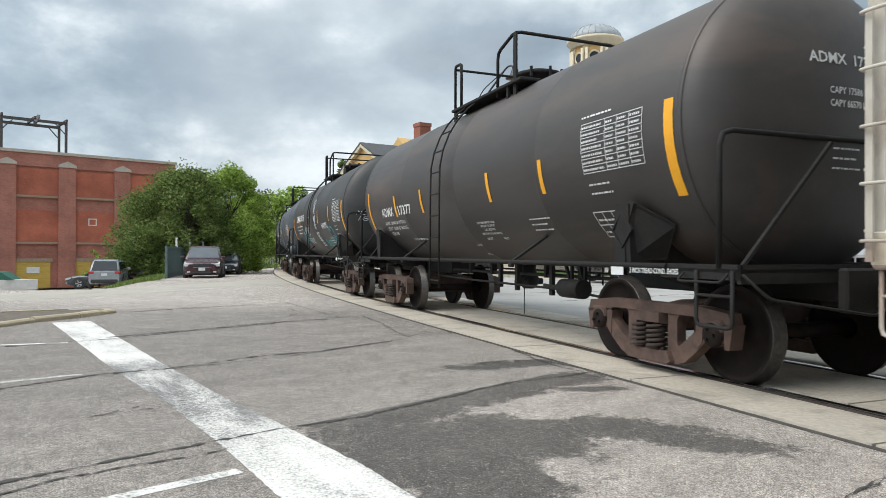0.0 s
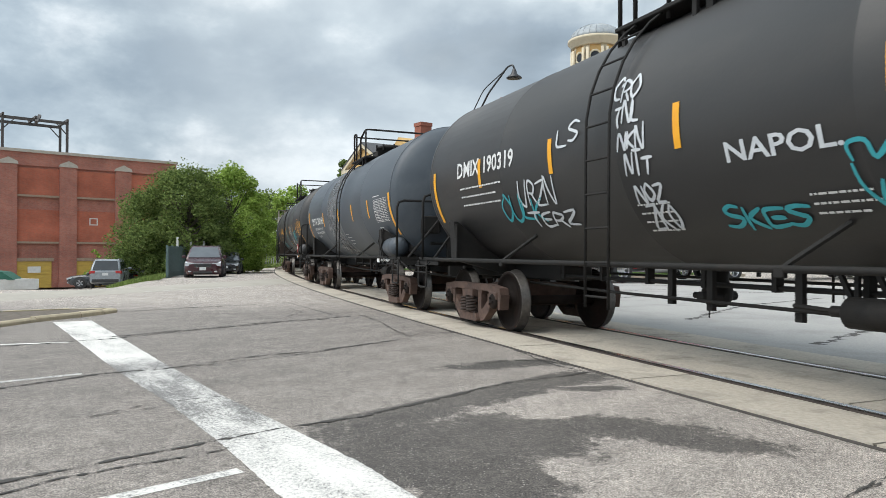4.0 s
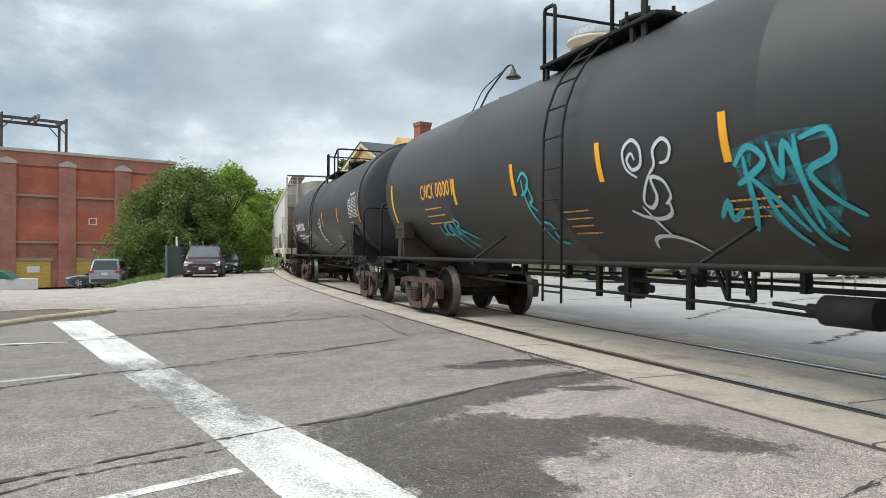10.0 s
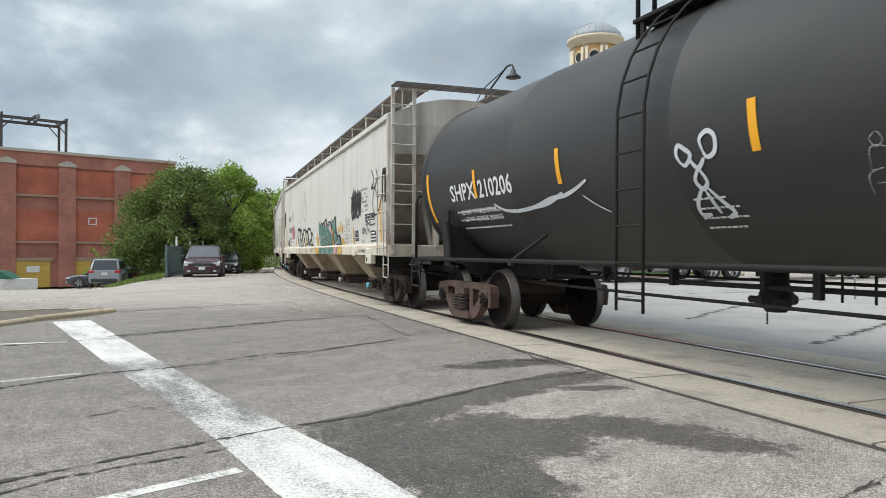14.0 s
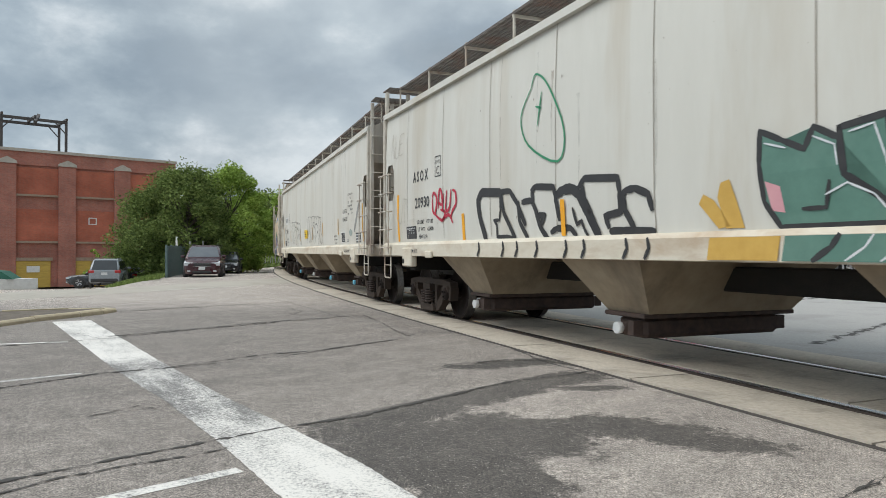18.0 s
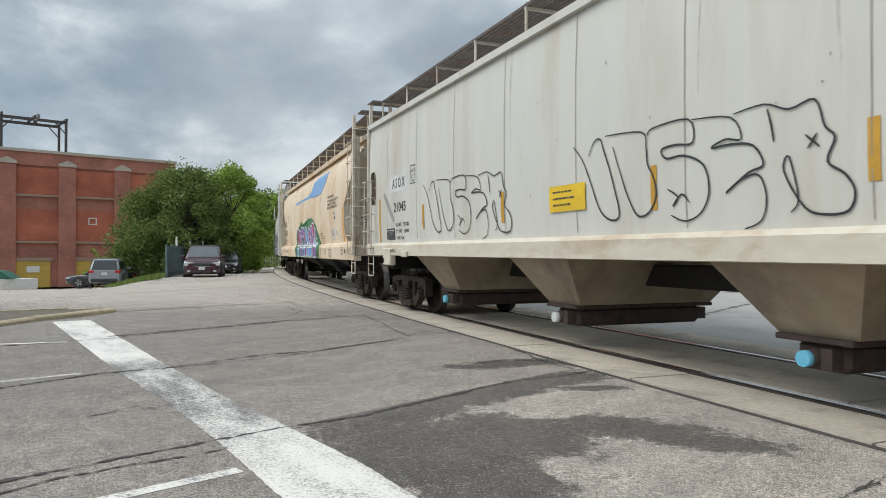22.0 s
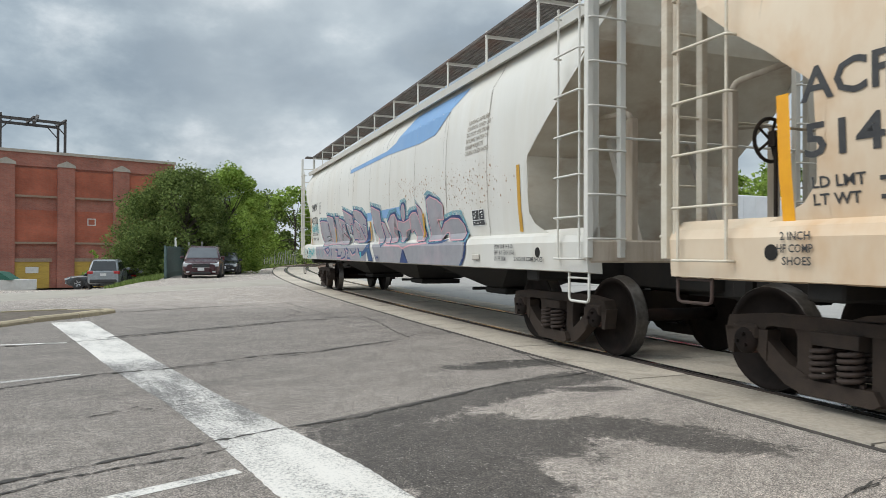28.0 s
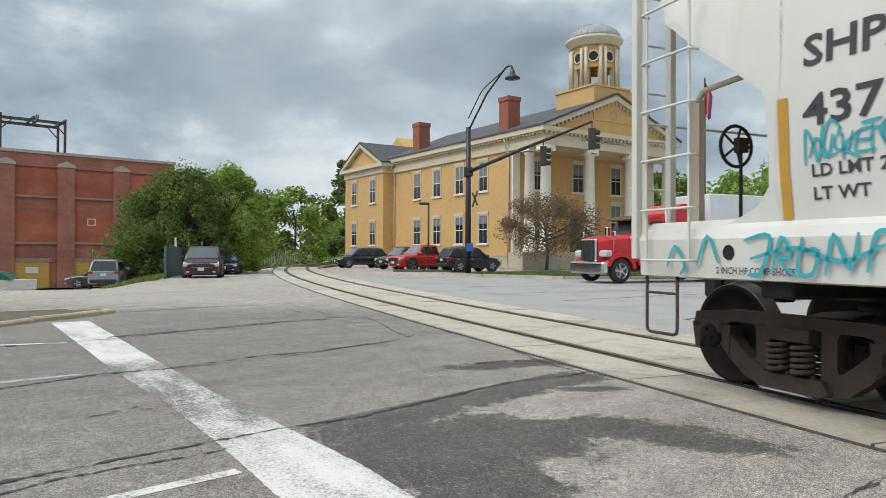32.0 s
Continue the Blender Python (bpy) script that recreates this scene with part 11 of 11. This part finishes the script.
    part("rear_bumper", bm, CHROME if shape == "pickup" else BLACKPLASTIC, v)
    for x, sg, z in ((xf, 1, gc + 0.24), (-xf, -1, 0.44 * H)):
        bm = bm_new()
        box(bm, *sorted((x - sg * 0.03, x + sg * 0.03)), -0.16, 0.16, z, z + 0.15)
        part("number_plate", bm, PLATEMAT, v)
    if shape == "pickup":
        bm = bm_new()
        box(bm, -xf + 0.08, rg - 0.08, -w * 0.80, w * 0.80, 0.605 * H, 0.612 * H)
        part("bed_cover", bm, BLACKPLASTIC, v)
    ty, rim = wheel_meshes(r, 0.23)
    for x in axs:
        for y in (-1, 1):
            bm = bm_new()
            rod(bm, (x, y * (w - 0.18), r + 0.02), (x, y * (w + 0.006), r + 0.02), r + 0.06, 24)
            part("wheel_arch", bm, BLACKPLASTIC, v)
            wh = part_at("wheel", ty, v, pose(x, y * (w - 0.095), r))
            part_at("rim", rim, wh)
    return v


def heavy_truck():
    red = car_paint("truck_red", (0.55, 0.012, 0.018))
    white = mat("trailer_white", (0.70, 0.71, 0.72), (0.62, 0.63, 0.64), rough=0.45, scale=1.5, c=(0.5, 0.49, 0.46), cscale=0.6)
    t = thing("semi_truck", "red long-nosed semi truck with a chrome grille, waiting", "truck", pose(5.95, 29.3, 0, 0, 0, 203.7) @ Matrix.Scale(0.94, 4))
    # x runs backwards from the bumper: front at 0
    bm = bm_new()
    bbox(bm, -0.35, 0.0, -1.24, 1.24, 0.38, 0.92, 0.08)
    part("bumper", bm, CHROME, t, "chrome steel bumper")
    bm = bm_new()
    rows = []
    for x, w, z0, z1 in ((-0.25, 0.60, 0.95, 1.95), (-0.6, 0.72, 0.95, 2.03), (-1.6, 0.95, 0.9, 2.12), (-2.15, 1.02, 0.9, 2.18)):
        rows.append([bm.verts.new(p) for p in ((x, -w, z0), (x, -w, z1 - 0.18), (x, -w * 0.8, z1), (x, w * 0.8, z1), (x, w, z1 - 0.18), (x, w, z0))])
    for a, b in zip(rows, rows[1:]):
        for i in range(5):
            f = bm.faces.new((a[i], a[i + 1], b[i + 1], b[i]))
    bm.faces.new(rows[0])
    bm.faces.new(rows[-1][::-1])
    part("hood", bm, red, t)
    bm = bm_new()
    bbox(bm, -0.27, -0.14, -0.56, 0.56, 0.92, 1.93, 0.06)
    g = part("grille_surround", bm, CHROME, t)
    bm = bm_new()
    box(bm, -0.16, -0.125, -0.48, 0.48, 1.0, 1.85)
    part("grille", bm, BLACKPLASTIC, g)
    bm = bm_new()
    for i in range(9):
        y = -0.44 + i * 0.11
        box(bm, -0.13, -0.105, y - 0.012, y + 0.012, 1.0, 1.85)
    part("grille_bars", bm, CHROME, g)
    for y in (-1, 1):
        bm = bm_new()
        n = 10
        c = -1.05
        arc = [(c + 0.80 * math.cos(a), 0.55 + 0.78 * math.sin(a)) for a in np.linspace(math.pi * 0.97, 0.25, n)]
        prism(bm, arc + [(c + 0.62 * math.cos(a), 0.55 + 0.60 * math.sin(a)) for a in np.linspace(0.25, math.pi * 0.97, n)], *sorted((y * 0.70, y * 1.24)))
        part("fender", bm, red, t)
        bm = bm_new()
        bbox(bm, -0.62, -0.22, *sorted((y * 0.66, y * 1.18)), 1.12, 1.42, 0.07)
        part("headlight", bm, LAMPCLEAR, t)
        bm = bm_new()
        rod(bm, (-3.55, y * 1.16, 0.9), (-3.55, y * 1.16, 3.45), 0.075, 10)
        part("exhaust_stack", bm, CHROME, t)
        bm = bm_new()
        bbox(bm, -2.35, -2.15, *sorted((y * 1.30, y * 1.52)), 1.85, 2.55, 0.04)
        rod(bm, (-2.3, y * 1.05, 2.5), (-2.25, y * 1.42, 2.5), 0.02, 6)
        part("mirror", bm, CHROME, t)
        bm = bm_new()
        rod(bm, (-0.75, y * 1.05, 1.35), (-0.7, y * 1.12, 2.05), 0.012, 6)
        bbox(bm, -0.75, -0.65, *sorted((y * 1.05, y * 1.25)), 2.02, 2.25, 0.03)
        part("fender_mirror", bm, CHROME, t)
        bm = bm_new()
        rod(bm, (-2.9, y * 0.78, 0.72), (-4.3, y * 0.78, 0.72), 0.33, 16)
        part("fuel_tank", bm, CHROME, t)
    bm = bm_new()
    prism(bm, ((-2.1, 0.75), (-2.15, 2.1), (-2.62, 2.92), (-3.6, 3.05), (-3.6, 0.75)), -1.08, 1.08)
    part("cab", bm, red, t)
    bm = bm_new()
    prism(bm, ((-2.14, 2.12), (-2.56, 2.84), (-2.60, 2.84), (-2.20, 2.12)), -0.98, 0.98, m=Matrix.Translation((0.03, 0, 0)))
    part("windscreen", bm, TINT, t)
    bm = bm_new()
    prism(bm, ((-2.30, 2.80), (-2.02, 2.78), (-2.02, 2.84), (-2.5, 3.02), (-2.6, 3.0)), -1.1, 1.1)
    part("sun_visor", bm, CHROME, t)
    for y in (-1, 1):
        bm = bm_new()
        prism(bm, ((-2.45, 1.95), (-2.75, 2.72), (-3.4, 2.75), (-3.4, 1.95)), *sorted((y * 1.075, y * 1.095)))
        part("side_window", bm, TINT, t)
    bm = bm_new()
    prism(bm, ((-3.62, 0.75), (-3.62, 3.1), (-4.4, 3.55), (-5.35, 3.6), (-5.35, 0.75)), -1.22, 1.22)
    sl = part("sleeper", bm, red, t)
    bm = bm_new()
    bbox(bm, -4.75, -4.25, -1.235, 1.235, 1.9, 2.45, 0.02)
    part("sleeper_window", bm, TINT, sl)
    bm = bm_new()
    box(bm, -8.3, -0.4, -0.42, 0.42, 0.62, 0.92)
    part("chassis", bm, IRON, t)
    ty, rim = wheel_meshes(0.52, 0.30)
    for x, off in ((-1.05, 1.05), (-6.3, 0.95), (-7.6, 0.95)):
        for y in (-1, 1):
            wh = part_at("wheel", ty, t, pose(x, y * off, 0.52))
            part_at("rim", rim, wh)
    tr = thing("box_trailer", "long white box trailer behind a red truck", "trailer", pose(5.95, 29.3, 0, 0, 0, 203.7) @ Matrix.Scale(0.94, 4))
    bm = bm_new()
    bbox(bm, -20.0, -6.0, -1.28, 1.28, 1.15, 4.08, 0.04)
    part("box", bm, white, tr)
    for y in (-1, 1):
        bm = bm_new()
        box(bm, -20.0, -6.0, *sorted((y * 1.28, y * 1.30)), 1.12, 1.27)
        part("bottom_rail", bm, ALLOY, tr)
        bm = bm_new()
        box(bm, -9.6, -9.45, *sorted((y * 0.7, y * 0.85)), 0.15, 1.15)
        part("landing_leg", bm, IRON, tr)
        for i in range(18):
            bm = bm_new()
            x = -6.6 - i * 0.76
            box(bm, x - 0.02, x + 0.02, *sorted((y * 1.28, y * 1.29)), 1.28, 4.04)
            part("side_rib", bm, white, tr)
        for x in (-17.0, -18.3):
            wh = part_at("wheel", ty, tr, pose(x, y * 0.95, 0.52))
            part_at("rim", rim, wh)
    bm = bm_new()
    box(bm, -19.5, -16.2, -0.5, 0.5, 0.8, 1.15)
    part("trailer_bogie", bm, IRON, tr)


def street_furniture():
    black = mat("lamp_post_black", (0.018, 0.018, 0.02), (0.03, 0.03, 0.032), rough=0.45, scale=5)
    amber = mat("signal_housing", (0.03, 0.03, 0.03), (0.05, 0.045, 0.03), rough=0.6, scale=5)
    p = thing("signal_mast", "tall black signal mast with a long arm and a street lamp", "traffic signal", pose(1.37, 38.4, 0))
    bm = bm_new()
    rod(bm, (0, 0, 0), (0, 0, 8.1), 0.17, 12, 0.13)
    bbox(bm, -0.35, 0.35, -0.35, 0.35, -0.03, 0.10, 0.03)
    part("post", bm, black, p)
    arm = Vector((5.1, -7.9, 0))
    bm = bm_new()
    rod(bm, (0, 0, 5.65), arm * 0.5 + Vector((0, 0, 6.35)), 0.11, 10, 0.09)
    rod(bm, arm * 0.5 + Vector((0, 0, 6.35)), arm + Vector((0, 0, 6.95)), 0.09, 10, 0.055)
    bbox(bm, -0.25, 0.25, -0.25, 0.25, 5.4, 5.9, 0.04)
    part("mast_arm", bm, black, p)
    for k, drop in ((0.66, 0.75), (1.0, 0.75)):
        c = arm * k + Vector((0, 0, 5.65 + 1.3 * k - drop + (0.05 if k < 1 else 0.0)))
        bm = bm_new()
        box(bm, c.x - 0.14, c.x + 0.14, c.y - 0.11, c.y + 0.11, c.z - 0.46, c.z + 0.46)
        rod(bm, c + Vector((0, 0, 0.5)), c + Vector((0, 0, drop)), 0.03, 6)
        s = part("signal_head", bm, amber, p)
        for i in (-1, 0, 1):
            bm = bm_new()
            q = c + Vector((0.13, 0.0, i * 0.30))
            rod(bm, q, q + Vector((0.20, 0.05, -0.02)), 0.12, 12)
            part("visor", bm, amber, s)
    bm = bm_new()
    bent(bm, ((0, 0, 7.9), (0.95, -0.9, 9.75), (1.9, -1.8, 10.95), (2.15, -2.05, 10.98), (2.2, -2.1, 10.75)), 0.05, 8, 0.15)
    bent(bm, ((0, 0, 8.6), (0.7, -0.66, 10.0), (1.75, -1.66, 10.78)), 0.03, 6, 0.3)
    part("lamp_arm", bm, black, p)
    bm = bm_new()
    lathe(bm, ((0.05, 0.45), (0.12, 0.30), (0.17, 0.12), (0.40, -0.05), (0.40, -0.10), (0.1, -0.10)), 16, Matrix.Translation((2.2, -2.1, 10.35)))
    part("lamp_shade", bm, black, p)
    bm = bm_new()
    box(bm, -0.10, 0.28, -0.22, -0.19, 1.3, 1.75)
    part("blue_sign", bm, mat("sign_blue", (0.04, 0.14, 0.42), rough=0.4), p)
    bm = bm_new()
    box_between(bm, (0.22, -0.22, 3.7), (0.5, -0.24, 4.6), 0.10, 0.02)
    box_between(bm, (0.22, -0.25, 4.5), (0.5, -0.27, 3.8), 0.10, 0.02)
    part("crossbuck", bm, STEELBLACK, p)
    # parking lamp
    q = thing("parking_lamp", "slim brown lamp post in the car park", "street lamp", pose(-1.0, 48.0, 0))
    bm = bm_new()
    rod(bm, (0, 0, 0), (0, 0, 4.65), 0.07, 8)
    part("post", bm, BARK, q)
    bm = bm_new()
    bbox(bm, -0.65, 0.05, -0.12, 0.12, 4.5, 4.66, 0.03)
    part("lamp_head", bm, black, q)
    # no-turn sign
    s = thing("road_sign", "white square road sign with a crossed arrow", "road sign", pose(10.75, 18.6, 0, 0, 0, -28))
    bm = bm_new()
    for x in (-0.14, 0.14):
        rod(bm, (x, 0.03, 0), (x, 0.03, 2.45), 0.028, 6)
    part("post", bm, ALLOY, s)
    bm = bm_new()
    bbox(bm, -0.31, 0.31, -0.012, 0.0, 1.95, 2.57, 0.005)
    part("panel", bm, WHITEWOOD, s)
    red = mat("sign_red", (0.5, 0.02, 0.03), rough=0.4)
    bm = bm_new()
    pipe(bm, [(0.24 * math.cos(a), -0.02, 2.26 + 0.24 * math.sin(a)) for a in np.linspace(0, 2 * math.pi, 25)], 0.022, 5)
    rod(bm, (-0.17, -0.02, 2.43), (0.17, -0.02, 2.09), 0.02, 5)
    part("ring", bm, red, s)
    bm = bm_new()
    pipe(bm, [(0.08, -0.016, 2.12)] + [(0.09 * math.cos(a), -0.016, 2.30 + 0.09 * math.sin(a)) for a in np.linspace(0, math.pi, 9)] + [(-0.09, -0.016, 2.2)], 0.018, 5)
    part("arrow", bm, BLACK_MARK, s)
    # flag on its pole
    f = thing("flagpole", "tall dark flagpole with a limp striped flag", "flagpole", pose(15.6, 41.8, 0))
    bm = bm_new()
    rod(bm, (0, 0, 0), (0, 0, 11.7), 0.08, 8, 0.05)
    part("pole", bm, black, f)
    for i, (c, nm) in enumerate((((0.42, 0.03, 0.05), "flag_red"), ((0.62, 0.6, 0.58), "flag_white"), ((0.42, 0.03, 0.05), "flag_red"), ((0.05, 0.06, 0.2), "flag_blue"))):
        bm = bm_new()
        prism(bm, ((0.05 + 0.10 * i, 11.4 - 0.15 * i), (0.16 + 0.10 * i, 11.2 - 0.2 * i), (0.14 + 0.07 * i, 9.6 - 0.1 * i), (0.04 + 0.06 * i, 9.5 - 0.1 * i)), -0.05 + 0.02 * (i % 2), 0.02 + 0.02 * (i % 2))
        part("flag_fold", bm, mat(nm, c, rough=0.8), f)
    # green slatted fence and its pale stakes
    fence = thing("slatted_fence", "teal-green slatted metal fence panel", "fence", pose(-15.0, 38.0, -0.25, 0, 0, 104))
    green = mat("fence_teal_green", (0.12, 0.17, 0.165), (0.09, 0.135, 0.13), rough=0.6, scale=4)
    for i in range(62):
        bm = bm_new()
        box(bm, 0.1 * i * 2.0, 0.1 * i * 2.0 + 0.185, -0.02, 0.02, -0.1, 1.75)
        part("slat", bm, green, fence)
    for i in range(7):
        bm = bm_new()
        box(bm, i * 2.0 - 0.05, i * 2.0 + 0.05, 0.02, 0.12, -0.2, 1.8)
        part("post", bm, green, fence)
    for z in (0.25, 1.62):
        bm = bm_new()
        box(bm, 0.0, 12.4, -0.06, -0.021, z, z + 0.07)
        part("rail", bm, green, fence)
    for i, (dx, dy) in enumerate(((-16.6, 43.5), (-16.5, 45.5), (-16.1, 46.8))):
        bm = bm_new()
        box(bm, -0.06, 0.06, -0.03, 0.03, 0, 2.2 - 0.1 * i)
        solo("marker_post", bm, WHITEWOOD, "thin white marker post beyond a fence", "post", pose(dx, dy, -0.1), group="marker posts")
    # far chain-link fence
    cf = thing("chain_link_fence", "grey chain-link fence with leaning pale slats", "fence", pose(-19.0, 74.5, -0.05, 0, 0, 8))
    for i in range(4):
        bm = bm_new()
        rod(bm, (i * 1.1, 0, 0), (i * 1.1, 0, 1.5), 0.03, 6)
        part("post", bm, ALLOY, cf)
    rng = random.Random(3)
    for i in range(13):
        bm = bm_new()
        x = i * 0.26
        box_between(bm, (x, 0.03, 0.02), (x + 0.1 + rng.uniform(-0.1, 0.15), 0.03, rng.uniform(1.1, 1.5)), 0.06, 0.012)
        part("slat", bm, ALLOY, cf)
    # verge, kerbs and barrier before the city hall
    turf("verge", [(0.2, 38.2), (2.2, 36.6), (5.8, 33.6), (9.5, 33.8), (16, 38), (13, 43), (6.5, 43.5), (2.0, 40.8)], 7000, 0.07, "grass verge with a stone kerb before the city hall", 12)
    k = thing("verge_kerb", "pale stone kerb round the grass verge", "kerb", kind="structure")
    pts = [(0.0, 38.4), (2.1, 36.5), (5.8, 33.45), (9.6, 33.6), (16.2, 37.9)]
    for p, q in zip(pts, pts[1:]):
        P, Q = Vector((*p, 0)), Vector((*q, 0))
        n = max(1, round((Q - P).length / 1.5))
        for i in range(n):
            bm = bm_new()
            box_between(bm, P.lerp(Q, i / n + 0.004) + Vector((0, 0, 0.04)), P.lerp(Q, (i + 1) / n - 0.004) + Vector((0, 0, 0.04)), 0.16, 0.15)
            part("kerb_stone", bm, CONCRETE, k)
    turf("parking_island", [(-3.2, 45.3), (0.5, 44.6), (1.5, 45.6), (-2.6, 46.6)], 900, 0.07, "small grass island in the car park", 13)
    # porch rail and sign of the city hall's near corner
    w = thing("garden_wall", "pale rendered low wall before the building's corner", "wall", pose(5.6, 50.2, 0, 0, 0, 33))
    bm = bm_new()
    bbox(bm, -0.2, 2.6, -0.4, 0.0, 0, 1.15, 0.02)
    part("wall", bm, STONE, w)
    bm = bm_new()
    bbox(bm, -0.3, 2.7, -0.48, 0.08, 1.15, 1.3, 0.02)
    part("coping", bm, TRIM, w)
    for i in range(10):
        bm = bm_new()
        rod(bm, (-0.1 + i * 0.28, -0.2, 1.3), (-0.1 + i * 0.28, -0.2, 2.3), 0.012, 4)
        part("baluster", bm, black, w)
    bm = bm_new()
    box(bm, -0.15, 2.55, -0.22, -0.18, 2.3, 2.34)
    part("handrail", bm, black, w)


def parked():
    vehicle("minivan", "dark maroon minivan parked on the side street", "car", pose(-13.15, 38.6, ground_z(-12.8, 38.6), 0, 0, -75), 4.9, 1.95, 1.72, car_paint("paint_maroon", (0.040, 0.006, 0.010)), "van", r=0.35)
    vehicle("parked_car", "dark car parked behind a maroon minivan", "car", pose(-14.7, 47.5, ground_z(-14.7, 47.5), 0, 0, -77), 4.6, 1.8, 1.5, car_paint("paint_night", (0.015, 0.016, 0.018)), "sedan", r=0.33)
    vehicle("suv", "silver SUV parked with its tail to the street", "car", pose(-20.6, 43.2, ground_z(-20.6, 43.2), 0, 0, 108), 4.5, 1.85, 1.70, car_paint("paint_silver", (0.25, 0.27, 0.285)), "suv", r=0.36)
    vehicle("parked_car", "dark grey car parked beside a silver SUV", "car", pose(-22.6, 46.8, ground_z(-22.6, 46.8), 0, 0, 187), 4.5, 1.8, 1.48, car_paint("paint_graphite", (0.035, 0.038, 0.042)), "sedan", r=0.34)
    vehicle("parked_car", "pale grey car parked below a bank", "car", pose(-20.9, 49.0, ground_z(-20.9, 49.0), 0, 0, 108), 4.5, 1.8, 1.5, car_paint("paint_pale", (0.30, 0.32, 0.33)), "sedan", r=0.34)
    vehicle("suv", "black SUV parked before the city hall wing", "car", pose(-6.75, 57.3, 0, 0, 0, 205), 4.3, 1.8, 1.60, car_paint("paint_black", (0.012, 0.012, 0.014)), "suv", r=0.37)
    vehicle("suv", "black SUV parked beyond a red pickup", "car", pose(-3.0, 53.5, 0, 0, 0, 222), 4.4, 1.8, 1.66, car_paint("paint_black", (0.012, 0.012, 0.014)), "suv", r=0.37)
    vehicle("pickup_truck", "bright red pickup truck parked at the city hall", "pickup", pose(-1.35, 48.8, 0, 0, 0, 216), 5.0, 1.85, 1.78, car_paint("paint_red", (0.50, 0.014, 0.018)), "pickup", r=0.41)
    vehicle("suv", "black SUV with chrome wheels parked by the lamp post", "car", pose(1.72, 46.1, 0, 0, 0, 30), 4.2, 1.75, 1.58, car_paint("paint_black", (0.012, 0.012, 0.014)), "suv", r=0.36)
    # boat on a trailer under a green cover
    b = thing("boat", "small white boat on a trailer under a green cover", "boat", pose(-25.2, 38.65, ground_z(-25.2, 38.65), 0, 0, 15))
    bm = bm_new()
    rows = []
    for x, w, z0 in ((-2.2, 0.9, 0.55), (-0.5, 1.0, 0.5), (1.0, 0.8, 0.55), (2.0, 0.35, 0.75), (2.5, 0.03, 1.0)):
        rows.append([bm.verts.new(p) for p in ((x, -w, 1.42), (x, -w * 0.85, 0.85), (x, 0, z0), (x, w * 0.85, 0.85), (x, w, 1.42))])
    for p, q in zip(rows, rows[1:]):
        for i in range(4):
            bm.faces.new((p[i], p[i + 1], q[i + 1], q[i]))
        bm.faces.new((p[4], p[0], q[0], q[4]))
    bm.faces.new(rows[0])
    bm.faces.new(rows[-1][::-1])
    part("hull", bm, WHITEWOOD, b)
    bm = bm_new()
    prism(bm, ((-2.2, 1.40), (-2.0, 1.8), (-0.6, 1.98), (0.9, 1.82), (1.5, 1.40)), -0.75, 0.75)
    part("cover", bm, mat("boat_cover_green", (0.03, 0.13, 0.09), (0.02, 0.09, 0.06), rough=0.8, scale=4), b)
    bm = bm_new()
    box(bm, -1.5, 3.2, -0.08, 0.08, 0.35, 0.48)
    rod(bm, (-0.6, -0.95, 0.3), (-0.6, 0.95, 0.3), 0.3, 14)
    part("trailer", bm, IRON, b)


city_hall()
warehouse()
greenery()
street_furniture()
parked()
heavy_truck()
# ---- what moves ----
def car_pose(a, b):
    A, B = on_line(a), on_line(b)
    d = A - B
    m = (A + B) / 2
    return Matrix.Translation(m) @ Matrix.Rotation(math.atan2(d.y, d.x), 4, "Z"), math.atan2(d.y, d.x)


def motions():
    slow = [i * 0.5 for i in range(65)]
    fast = [i * 0.1 for i in range(321)]
    for car, lead, trail, bogies, wheels in TRAIN:
        walk(car, [(t, car_pose(lead - gone(t), trail - gone(t))[0]) for t in slow])
        hb = (trail - lead) / 2
        for k, b in enumerate(bogies):
            rows = []
            for t in slow:
                s = (trail if k else lead) - gone(t)
                yaw = heading(s) + math.pi - car_pose(lead - gone(t), trail - gone(t))[1]
                yaw = (yaw + math.pi) % (2 * math.pi) - math.pi
                rows.append((t, Matrix.Translation((-hb if k else hb, 0, 0)) @ Matrix.Rotation(yaw, 4, "Z")))
            walk(b, rows)
        for i, w in enumerate(wheels):
            x = 0.889 if i % 2 == 0 else -0.889
            walk(w, [(t, Matrix.Translation((x, 0, 0.457)) @ Matrix.Rotation(gone(t) / 0.457 + i * 0.7, 4, "Y")) for t in fast])


motions()
